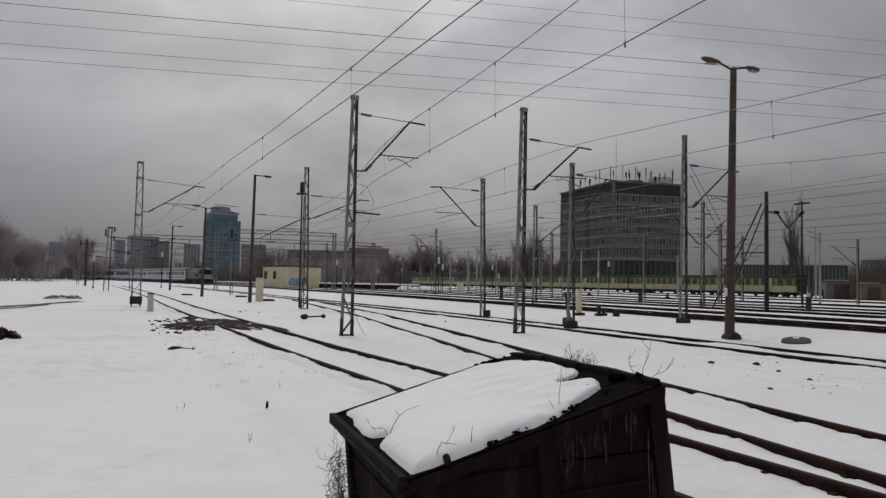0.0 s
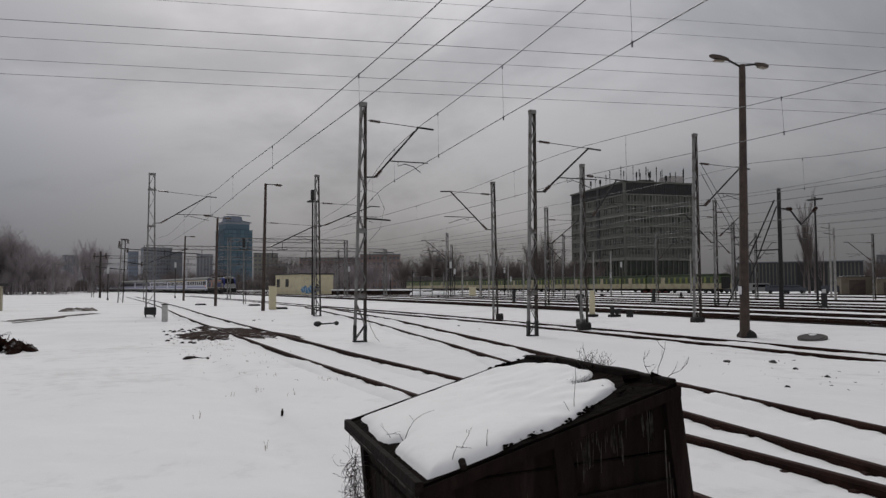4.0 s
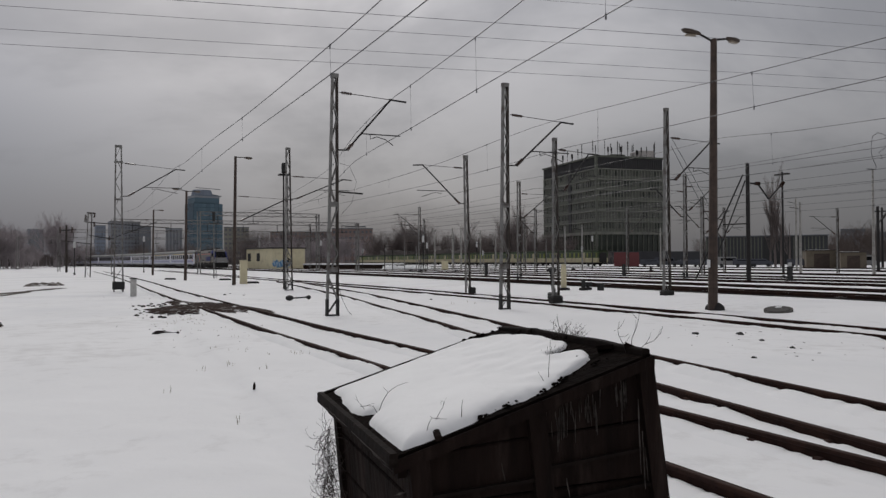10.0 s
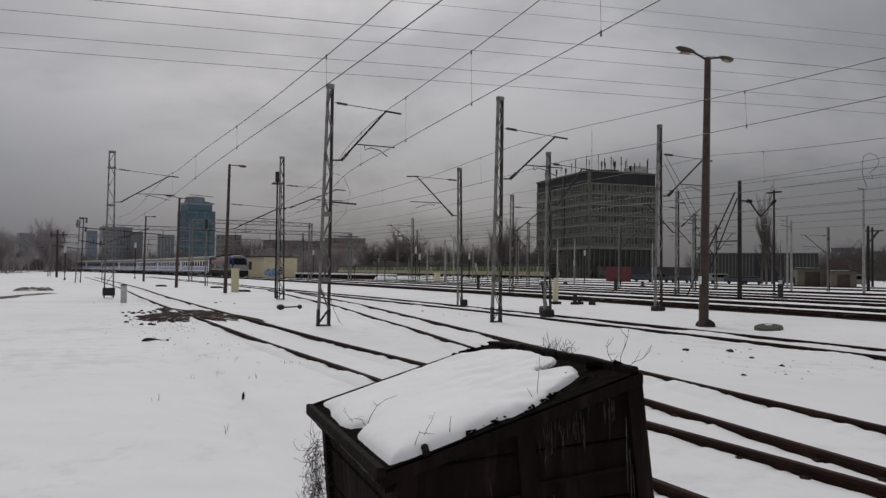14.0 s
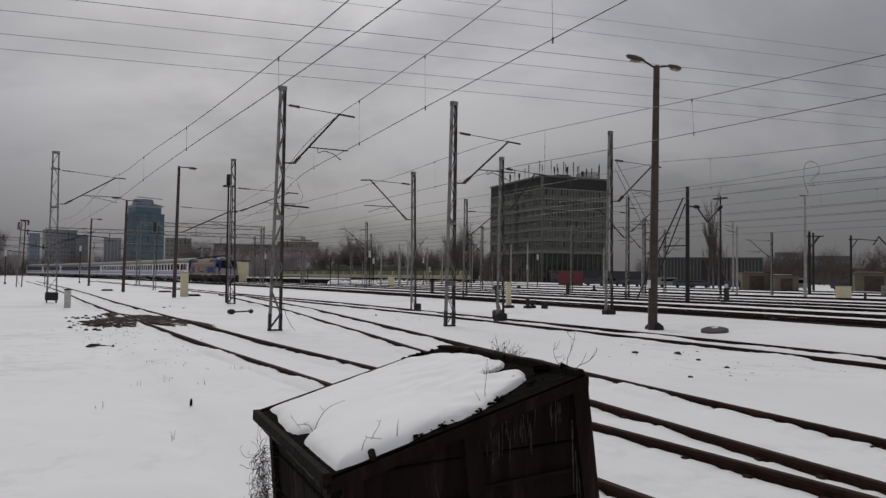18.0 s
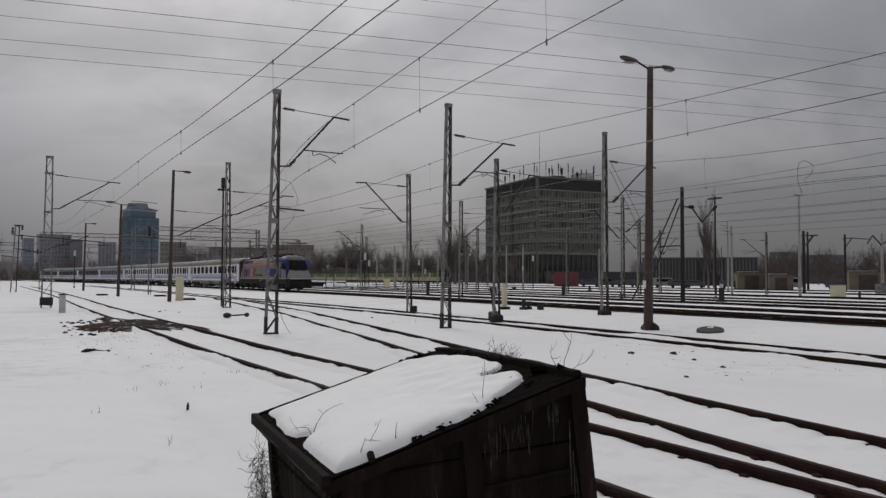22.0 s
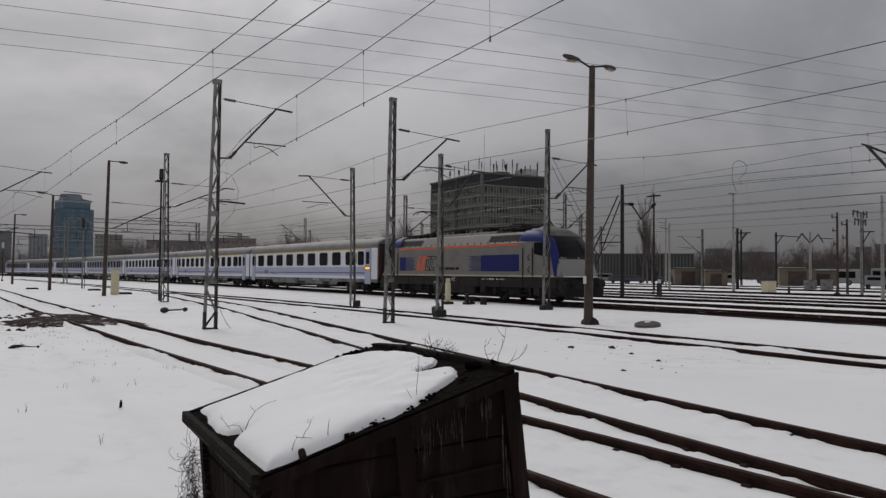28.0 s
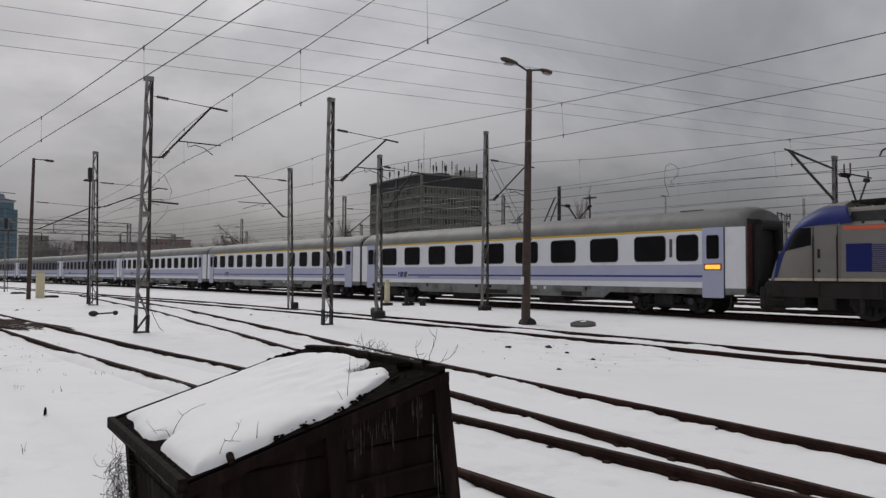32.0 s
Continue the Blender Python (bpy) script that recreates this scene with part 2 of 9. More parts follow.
CREAM = mat("cream_render", (0.62, 0.56, 0.38), 0.85, 0, 0.06, 2, 0.1, 40, stain=(0.50, 0.45, 0.31), stain_scale=0.8, stain_at=0.58)
CREAM_DARK = mat("cream_render_stained", (0.52, 0.47, 0.34), 0.85, 0, 0.1, 4, 0.1, 40, stain=(0.36, 0.32, 0.24), stain_scale=1.8)
DARK_GLASS = mat("dark_glass", (0.008, 0.008, 0.009), 0.15, 0, 0.2, 3, specular=0.12)
TRAIN_GLASS = mat("tinted_window", (0.009, 0.008, 0.0085), 0.12, 0, 0.3, 1.2, specular=0.14)
ROOF_FELT = mat("roof_felt", (0.05, 0.045, 0.045), 0.9, 0, 0.2, 4)
OLD_WOOD = mat("tarred_wood", (0.0115, 0.0070, 0.0057), 0.92, 0, 0.6, 14, 0.8, 22, stain=(0.036, 0.025, 0.021), stain_scale=6, stain_at=0.60, specular=0.10, stretch=(1, 1, 0.16))
OLD_WOOD_EDGE = mat("worn_wood_edge", (0.011, 0.0076, 0.0064), 0.9, 0, 0.5, 12, 0.2, 26, stain=(0.05, 0.042, 0.037), stain_scale=7, stain_at=0.66, specular=0.1)
LID_WOOD = mat("wet_rotten_wood", (0.0055, 0.0036, 0.0030), 0.95, 0, 0.6, 10, 0.6, 24, stain=(0.012, 0.008, 0.0065), stain_scale=5, stain_at=0.6, specular=0.03)
BARE_FIBRE = mat("split_grey_wood", (0.085, 0.075, 0.068), 0.9, 0, 0.5, 30, 0.5, 40, stain=(0.03, 0.024, 0.02), stain_scale=14, stain_at=0.55, specular=0.15)
TWIG = mat("dry_twig", (0.03, 0.022, 0.018), 0.9, 0, 0.3, 20)
DRY_GRASS = mat("dry_grass", (0.27, 0.225, 0.17), 0.95, 0, 0.35, 9)
BARK_WET = mat("wet_bark", (0.022, 0.016, 0.013), 0.9, 0, 0.3, 8, 0.4, 30)
BARK = mat("bark", (0.10, 0.08, 0.072), 0.95, 0, 0.3, 2, specular=0.1)
# paler than the other bark: the far woods' haze is put into this colour
HAZY_BARK = mat("haze_paled_twigs", (0.32, 0.285, 0.292), 0.95, 0, 0.3, 0.15, specular=0.1, coords="World")
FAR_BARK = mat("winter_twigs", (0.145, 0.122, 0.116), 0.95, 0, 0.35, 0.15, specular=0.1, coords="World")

# ---------------------------------------------------------------- helpers for meshes
TRACK_YAW = 23.15  # the main tracks run this far left of +y
TA = radians(TRACK_YAW)
AHEAD = Vector((math.sin(TA), -math.cos(TA), 0))  # the way the train goes
ACROSS = Vector((math.cos(TA), math.sin(TA), 0))  # away from the camera
TURN = TRACK_YAW - 90


def at(s, p, z=0.0):
    """World place from metres along the tracks and metres across them."""
    return AHEAD * s + ACROSS * p + Vector((0, 0, z))


def stand(s, p, z=0.0, turn=0.0):
    """Pose on the tracks' axes: local x along them, local y across."""
    w = at(s, p, z)
    return pose(w.x, w.y, w.z, 0, 0, TURN + turn)


def smooth(a, b, x):
    k = min(1, max(0, (x - a) / (b - a)))
    return k * k * (3 - 2 * k)


def link_mesh(name, bm, material):
    me = bpy.data.meshes.new(name)
    bm.normal_update()
    bm.to_mesh(me)
    bm.free()
    for m in material if isinstance(material, (list, tuple)) else (material,):
        me.materials.append(m)
    return me


def part(name, bm, material, parent, label="", smooth_faces=False):
    me = link_mesh(name, bm, material)
    if smooth_faces:
        me.polygons.foreach_set("use_smooth", [True] * len(me.polygons))
    ob = new(name, me)
    ob.parent = parent
    if label:
        ob["label"] = label
    return ob


def thing(name, m, label, category, group="", kind=""):
    ob = new(name)
    ob.empty_display_size = 0.2
    ob.matrix_basis = m
    return tagged(ob, label, category, group, kind)


def mesh_thing(name, bm, material, label, category="", group="", kind="", m=None, smooth_faces=False):
    me = link_mesh(name, bm, material)
    if smooth_faces:
        me.polygons.foreach_set("use_smooth", [True] * len(me.polygons))
    ob = new(name, me)
    if m is not None:
        ob.matrix_basis = m
    return tagged(ob, label, category, group, kind)


def slab(bm, x0, x1, y0, y1, z0, z1, bevel=0.0, m=None, slot=0):
    """A block, its edges cut by bevel metres."""
    start = len(bm.faces)
    vs = [bm.verts.new((x, y, z)) for x in (x0, x1) for y in (y0, y1) for z in (z0, z1)]
    fs = [bm.faces.new([vs[i] for i in q]) for q in ((0, 1, 3, 2), (4, 6, 7, 5), (0, 4, 5, 1), (2, 3, 7, 6), (0, 2, 6, 4), (1, 5, 7, 3))]
    if slot:
        for fc in fs:
            fc.material_index = slot
    if m is not None:
        bmesh.ops.transform(bm, matrix=m, verts=vs)
    if bevel:
        bmesh.ops.bevel(bm, geom=list({e for fc in fs for e in fc.edges}), offset=bevel, segments=1, affect="EDGES")
    return bm


def block(x0, x1, y0, y1, z0, z1, bevel=0.0, m=None):
    return slab(bmesh.new(), x0, x1, y0, y1, z0, z1, bevel, m)


def rod(bm, a, b, r0, r1=None, n=6, caps=True):
    """A round bar from a to b."""
    a, b = Vector(a), Vector(b)
    r1 = r0 if r1 is None else r1
    d = (b - a)
    if d.length < 1e-6:
        return bm
    u = d.orthogonal().normalized()
    v = d.normalized().cross(u)
    rings = []
    for c, r in ((a, r0), (b, r1)):
        rings.append([bm.verts.new(c + (u * math.cos(2 * math.pi * i / n) + v * math.sin(2 * math.pi * i / n)) * r) for i in range(n)])
    for i in range(n):
        bm.faces.new((rings[0][i], rings[0][(i + 1) % n], rings[1][(i + 1) % n], rings[1][i]))
    if caps:
        bm.faces.new(rings[0][::-1])
        bm.faces.new(rings[1])
    return bm


def bar(bm, a, b, w, h):
    """A square bar from a to b, w wide and h deep."""
    a, b = Vector(a), Vector(b)
    d = (b - a).normalized()
    side = d.cross(Vector((0, 0, 1)))
    side = Vector((1, 0, 0)) if side.length < 1e-3 else side.normalized()
    up = side.cross(d)
    q = [bm.verts.new(c + side * (sx * w / 2) + up * (sy * h / 2)) for c in (a, b) for sx, sy in ((-1, -1), (1, -1), (1, 1), (-1, 1))]
    for i in range(4):
        bm.faces.new((q[i], q[(i + 1) % 4], q[4 + (i + 1) % 4], q[4 + i]))
    bm.faces.new((q[3], q[2], q[1], q[0]))
    bm.faces.new((q[4], q[5], q[6], q[7]))
    return bm


def tube(bm, points, r, n=5):
    """A bent round bar through points."""
    pts = [Vector(p) for p in points]
    rings = []
    for i, p in enumerate(pts):
        d = (pts[min(i + 1, len(pts) - 1)] - pts[max(i - 1, 0)]).normalized()
        u = d.cross(Vector((0, 0, 1)))
        u = d.orthogonal().normalized() if u.length < 0.05 else u.normalized()
        v = d.cross(u)
        k = r[i] if isinstance(r, (list, tuple)) else r
        rings.append([bm.verts.new(p + (u * math.cos(2 * math.pi * j / n) + v * math.sin(2 * math.pi * j / n)) * k) for j in range(n)])
    for a, b in zip(rings, rings[1:]):
        for j in range(n):
            bm.faces.new((a[j], a[(j + 1) % n], b[(j + 1) % n], b[j]))
    bm.faces.new(rings[0][::-1])
    bm.faces.new(rings[-1])
    return bm


def spline(table, x):
    """Smooth value at x of a table of (x, y)."""
    if x <= table[0][0]:
        return table[0][1] + (x - table[0][0]) * (table[1][1] - table[0][1]) / (table[1][0] - table[0][0])
    for i in range(len(table) - 1):
        (x0, y0), (x1, y1) = table[i], table[i + 1]
        if x <= x1:
            xa, ya = table[max(i - 1, 0)]
            xb, yb = table[min(i + 2, len(table) - 1)]
            m0 = (y1 - ya) / (x1 - xa)
            m1 = (yb - y0) / (xb - x0)
            h, k = x1 - x0, (x - x0) / (x1 - x0)
            return (2 * k**3 - 3 * k**2 + 1) * y0 + (k**3 - 2 * k**2 + k) * h * m0 + (3 * k**2 - 2 * k**3) * y1 + (k**3 - k**2) * h * m1
    (x0, y0), (x1, y1) = table[-2:]
    return y1 + (x - x1) * (y1 - y0) / (x1 - x0)


# ---------------------------------------------------------------- ground and tracks
CURVE_FROM, CURVE_RADIUS = -40.0, 1300.0  # the main line bends left beyond this
MAIN_P, MAIN_HEAD = 26.2, 0.38


def main_line(u, off=0.0):
    """Along the main line: (s, p, turn in degrees) at arc length u, off metres beside its centre."""
    th = max(0.0, CURVE_FROM - u) / CURVE_RADIUS
    s = u if th == 0 else CURVE_FROM - CURVE_RADIUS * math.sin(th)
    p = MAIN_P - CURVE_RADIUS * (1 - math.cos(th))
    return s - off * math.sin(th), p + off * math.cos(th), math.degrees(th)


TRACK_A = [(-160, -1.6), (-94, 1.7), (-66, 2.75), (-48, 3.15), (-38, 3.5), (-26, 4.0), (-15, 4.42), (-5, 4.70), (5, 4.86), (30, 5.4)]
TRACK_B = [(-64, 13.9), (-52, 12.75), (-44, 12.0), (-36, 11.3), (-29, 10.36), (-25, 9.8), (-19, 9.0), (-15, 8.30), (-10.4, 7.49), (-7.4, 7.10), (-5.3, 6.86), (-3, 6.62), (3, 6.2), (12, 5.9), (30, 5.5)]
TRACK_C = [(-170, 8.5), (-120, 11.6), (-90, 13.2), (-65, 14.2), (-55, 14.8), (-46, 15.35), (-38, 15.62), (-30, 15.78), (-20, 15.8), (-12, 15.75), (-5, 15.5), (30, 15.0)]


TRACK_A, TRACK_B, TRACK_C = ([(s * k, p * k) for s, p in table] for table, k in ((TRACK_A, 1.009), (TRACK_B, 1.009), (TRACK_C, 1.033)))


def side_rise(s):
    """The sidings climb a little towards the bin."""
    return 0.075 * smooth(-20.0, -8.0, s)


def snow_height(x, y):
    """The ground: level by the camera, a step higher under the main line, with drifts."""
    s, p = x * AHEAD.x + y * AHEAD.y, x * ACROSS.x + y * ACROSS.y
    bend = max(0.0, CURVE_FROM - s)
    z = 0.2 * smooth(17.0, 22.0, p + bend * bend / (2 * CURVE_RADIUS))
    z += side_rise(s) * smooth(2.0, 3.4, p) * smooth(11.0, 9.2, p)
    r = math.hypot(x, y)
    fade = 1 / (1 + r / 60)
    calm = 1 - 0.7 * smooth(2.6, 3.8, p) * smooth(11.0, 9.0, p) * smooth(-14, -9, s)
    z += fade * calm * (0.05 * noise.noise((x * 0.22, y * 0.22, 3.0)) + 0.022 * noise.noise((x * 0.9, y * 0.9, 7.0)))
    z += fade * 0.05 * smooth(3.0, -6.0, p) * noise.noise((x * 0.5, y * 0.5, 1.0))
    if r < 40:
        z += fade * 0.02 * smooth(5.0, 1.0, p) * (noise.noise((x * 2.1, y * 2.1, 5.0)) + 0.6 * min(0.0, noise.noise((x * 3.4, y * 3.4, 8.0))))
    # the trodden flat lies a little lower than the bank of the sidings
    z -= 0.085 * fade * smooth(2.1 + 0.15 * noise.noise((s * 0.4, 3, 0)), 1.78, p) * smooth(-4.0, -7.0, s) * smooth(-34.0, -24.0, s)
    if -22 < s < 1:
        z -= 0.045 * fade * math.exp(-((p - 1.55 - 0.15 * noise.noise((s * 0.3, 0, 0))) / 0.16) ** 2) * (0.7 + 0.5 * noise.noise((s * 1.7, 2, 0)))
        k = round(s / 0.36)
        fs, fp = k * 0.36 + 0.06 * noise.noise((k * 3.3, 0, 1)), 1.5 + 0.15 * noise.noise((s * 0.3, 0, 0)) + (0.13 if k % 2 else -0.13) + 0.05 * noise.noise((k * 5.1, 2, 1))
        z -= 0.022 * math.exp(-((s - fs) / 0.13) ** 4 - ((p - fp) / 0.075) ** 4)
    if -16 < s < -2.5 and -2.6 < p < 1.0:
        k = round(s / 0.42)
        fs, fp = k * 0.42 + 0.08 * noise.noise((k * 2.7, 4, 1)), -0.6 - 0.10 * (s + 9) + (0.14 if k % 2 else -0.14) + 0.08 * noise.noise((k * 4.1, 6, 1))
        z -= 0.016 * math.exp(-((s - fs) / 0.14) ** 4 - ((p - fp) / 0.08) ** 4)
    return z


def build_ground():
    def lines(centre, reach):
        out, x = [0.0], 0.0
        while x < reach:
            x += 0.075 + 0.029 * x
            out.append(x)
        return [centre - v for v in reversed(out[1:])] + [centre + v for v in out]

    ss, ps = lines(-9.0, 3200), lines(3.0, 3200)
    verts = []
    for s in ss:
        for p in ps:
            w = at(s, p)
            verts.append((w.x, w.y, snow_height(w.x, w.y)))
    n = len(ps)
    faces = [(i * n + j, (i + 1) * n + j, (i + 1) * n + j + 1, i * n + j + 1) for i in range(len(ss) - 1) for j in range(n - 1)]
    me = bpy.data.meshes.new("ground")
    me.from_pydata(verts, [], faces)
    me.polygons.foreach_set("use_smooth", [True] * len(me.polygons))
    me.materials.append(GROUND_SNOW)
    tagged(new("ground", me), "wide flat railway yard covered with trodden white snow", "snow", kind="structure")


build_ground()

RAIL_PROFILE = [(-0.07, -0.17), (0.07, -0.17), (0.07, -0.155), (0.012, -0.13), (0.012, -0.045), (0.036, -0.035), (0.036, -0.006), (0.028, 0.0),
                (-0.028, 0.0), (-0.036, -0.006), (-0.036, -0.035), (-0.012, -0.045), (-0.012, -0.13), (-0.07, -0.155)]


def rail_mesh(points):
    """A rail swept along points (its running surface)."""
    bm = bmesh.new()
    rings = []
    for i, p in enumerate(points):
        d = (points[min(i + 1, len(points) - 1)] - points[max(i - 1, 0)])
        side = d.cross(Vector((0, 0, 1))).normalized()
        rings.append([bm.verts.new(p + side * x + Vector((0, 0, z))) for x, z in RAIL_PROFILE])
    n = len(RAIL_PROFILE)
    for a, b in zip(rings, rings[1:]):
        for j in range(n):
            f = bm.faces.new((a[j], a[(j + 1) % n], b[(j + 1) % n], b[j]))
            f.material_index = 1 if j == 7 else 0
    bm.faces.new(rings[0])
    bm.faces.new(rings[-1][::-1])
    return bm


def ribbon(points, width, ragged, seed, drop=0.012, lift_by=None, gap=0.0):
    """Bare ground along points, with torn edges where the snow begins."""
    bm = bmesh.new()
    rows = []
    rnd = random.Random(seed)
    n = 4
    fine = []
    for a, b in zip(points, points[1:]):
        k = max(1, int((b - a).length / 0.35)) if (a.length < 45) else max(1, int((b - a).length / 1.2))
        fine += [a.lerp(b, i / k) for i in range(k)]
    fine.append(points[-1])
    for i, p in enumerate(fine):
        d = fine[min(i + 1, len(fine) - 1)] - fine[max(i - 1, 0)]
        side = d.cross(Vector((0, 0, 1))).normalized()
        wl_ = max(gap, width * (1 + ragged * 1.6 * noise.noise((p.x * 0.7 + seed, p.y * 0.7, 0.3)) + ragged * 0.7 * rnd.uniform(-1, 1)))
        wr_ = max(gap, width * (1 + ragged * 1.6 * noise.noise((p.x * 0.7, p.y * 0.7 + seed, 5.3)) + ragged * 0.7 * rnd.uniform(-1, 1)))
        row = []
        for j in range(n + 1):
            k = -wl_ + (wl_ + wr_) * j / n
            q = p + side * k
            crown = 0.03 * (1 - abs(2 * j / n - 1))
            row.append(bm.verts.new((q.x, q.y, snow_height(q.x, q.y) + drop + crown if lift_by is None else lift_by + crown)))
        rows.append(row)
    for a, b in zip(rows, rows[1:]):
        for j in range(n):
            bm.faces.new((a[j], a[j + 1], b[j + 1], b[j]))
    return bm


def snow_bank(points, side_sign, seed, cover=1.0):
    """Uneven snow lying against one side of a rail, melted away here and there."""
    bm = bmesh.new()
    fine = []
    for a, b in zip(points, points[1:]):
        k = max(1, int((b - a).length / (0.06 if a.length < 13 else 0.14 if a.length < 22 else (0.3 if a.length < 45 else 1.4))))
        fine += [a.lerp(b, i / k) for i in range(k)]
    rows = []
    for i, p in enumerate(fine):
        d = fine[min(i + 1, len(fine) - 1)] - fine[max(i - 1, 0)]
        side = d.cross(Vector((0, 0, 1))).normalized() * side_sign
        near = side.dot(p) < 0  # the side that faces the bin
        s_here = p.dot(AHEAD)
        lump = (0.12 + 0.26 * cover * smooth(-4.0, -9.0, s_here) if near else 0.55) + (0.3 + 0.70 * smooth(-3.0, -9.0, s_here)) * noise.noise((p.x * 0.5 + seed, p.y * 0.5, 1.0)) + 0.30 * noise.noise((p.x * 2.0, p.y * 2.0 + seed, 2.0)) + 0.09 * noise.noise((p.x * 7, p.y * 7, seed))
        if near and p.length < 22:
            bite = noise.noise((p.x * 1.3 + seed, p.y * 1.3, 6.0))
            lump += 0.20 * smooth(0.0, 0.3, bite) * (0.6 + noise.noise((p.x * 9, p.y * 9, 3.0))) - 0.22 * smooth(0.15, 0.4, noise.noise((p.x * 4.5, p.y * 4.5, seed + 4.0)))
        lump = min(1.0, max(0.0, lump))
        low = p.z - 0.105
        high = low + 0.085 * lump
        row = []
        for off, zz in ((0.016, high - 0.006), (0.05, high + 0.004), (0.12, high), (0.24, None), (0.34, -1)):
            q = p + side * off
            g = snow_height(q.x, q.y)
            z = max(high * 0.5 + g * 0.5, g + 0.008) if zz is None else (g - 0.03 if zz == -1 else zz)
            row.append(bm.verts.new((q.x, q.y, z)))
        rows.append(row)
    for a, b in zip(rows, rows[1:]):
        for j in range(4):
            bm.faces.new((a[j], a[j + 1], b[j + 1], b[j]))
    bmesh.ops.recalc_face_normals(bm, faces=bm.faces[:])
    return bm


def side_track(table, s_from, s_to, head, label, bare=0.10, ragged=0.9, step=1.4):
    """A little-used track: two rails half sunk in the snow."""
    t = thing("railway_track", pose(0, 0, 0), label, "railway track", kind="structure")
    count = int((s_to - s_from) / step)
    for k, side in enumerate((-0.752, 0.752)):
        pts = []
        for i in range(count + 1):
            s = s_from + (s_to - s_from) * i / count
            slope = (spline(table, s + 0.5) - spline(table, s - 0.5))
            th = math.atan(slope)
            w = at(s - side * math.sin(th), spline(table, s) + side * math.cos(th))
            w.z = head + 0.012 * noise.noise((w.x * 0.13, w.y * 0.13, 9 + k)) + (side_rise(s) if table is not TRACK_C else 0.0)
            pts.append(w)
        part("rail", rail_mesh(pts), (RAIL, RAIL_TOP), t)
        if table is not TRACK_C:
            bm = bmesh.new()
            rnd_ = random.Random(int(head * 1000) + k)
            for a, b in zip(pts, pts[1:]):
                if a.length > 11 or rnd_.random() < 0.35:
                    continue
                for q in (a, a.lerp(b, 0.5)):
                    d = b - a
                    out = d.cross(Vector((0, 0, 1))).normalized()
                    turn = math.degrees(math.atan2(d.y, d.x))
                    for sg in (-1, 1):
                        if rnd_.random() < 0.6:
                            c = q + out * (sg * rnd_.uniform(0.05, 0.068))
                            slab(bm, -0.045, 0.045, -0.035, 0.035, -0.16, rnd_.uniform(-0.10, -0.06), 0.012, pose(c.x, c.y, c.z, 0, 0, turn + rnd_.uniform(-8, 8)))
            tagged(part("rail_fastenings", bm, RAIL, t, "rusty rail fastenings"), kind="stuff")
        part("snow_bank", snow_bank(pts, -1, 3 + k + s_from, 0.15 if table is TRACK_C else 1.0), SNOW, t, "soft snow lying against the rail", True)
        part("snow_bank", snow_bank(pts, 1, 8 + k + s_from, 0.15 if table is TRACK_C else 1.0), SNOW, t, "soft snow lying against the rail", True)
    return t


side_track(TRACK_A, -150, 30, 0.125, "rusty siding track with two rails half buried in snow", 0.055)
side_track(TRACK_B, -63, 24, 0.130, "rusty curved siding track joining another, half buried in snow", 0.055)
side_track(TRACK_C, -165, 30, 0.095, "rusty loop track with two thin dark rails in snow", 0.06)


def main_track(off, label, bare=0.42, head=MAIN_HEAD, u0=-420, u1=70, between=0.0):
    t = thing("railway_track", pose(0, 0, 0), label, "railway track", kind="structure")
    for k, side in enumerate((-0.752, 0.752)):
        pts, u = [], u0
        while u <= u1:
            s, p, _ = main_line(u, off + side)
            pts.append(at(s, p, head))
            u += 3.0 if u > -80 else 8.0
        part("rail", rail_mesh(pts), (RAIL, RAIL_TOP), t)
        part("ballast_strip", ribbon(pts, bare, 0.35, 11 + off + k, 0.03), BALLAST, t, "dark bare ballast along the rail", True)
    return t


def snow_strip(off, width, z, u0, u1, label):
    """Snow packed between rails or tracks, nearly up to the rail heads."""
    pts, u = [], u0
    while u <= u1:
        s, p, _ = main_line(u, off)
        pts.append(at(s, p, z))
        u += 2.0 if u > -80 else 6.0
    mesh_thing("snow_strip", ribbon(pts, width, 0.28 if width < 1 else 0.16, 40 + off, 0.0, z - 0.03), SNOW, label, "snow", "snow strips", smooth_faces=True)


for off, width in ((0.0, 0.60), (2.35, 1.25), (4.7, 0.60), (8.0, 2.1), (11.3, 0.60), (13.9, 1.6), (16.5, 0.60), (19.5, 1.9), (22.5, 0.6)):
    snow_strip(off, width, (MAIN_HEAD if off < 6 else 0.36) - 0.05, -240, 70, "long strip of packed snow between the rails")

main_track(0.0, "main line track with dark ballast and bands of snow", 0.17)
for off, bare in ((4.7, 0.2), (11.3, 0.26), (16.5, 0.16), (22.5, 0.2), (34.0, 0.24), (52.0, 0.3)):
    main_track(off, "parallel running track with dark ballast between snow strips", bare, MAIN_HEAD if off < 6 else 0.36, -320, 70)

# ---------------------------------------------------------------- catenary masts, lamps, wires


def insulator(a, b, r, parent):
    """A ribbed porcelain insulator between two points."""
    bm = bmesh.new()
    a, b = Vector(a), Vector(b)
    n = 5
    rod(bm, a, b, r * 0.45, n=6)
    for i in range(n):
        c = a.lerp(b, (i + 0.5) / n)
        d = (b - a).normalized() * ((b - a).length / n * 0.28)
        rod(bm, c - d, c + d, r, r * 0.75, n=8)
    return part("insulator", bm, PORCELAIN, parent, "brown ribbed insulator")


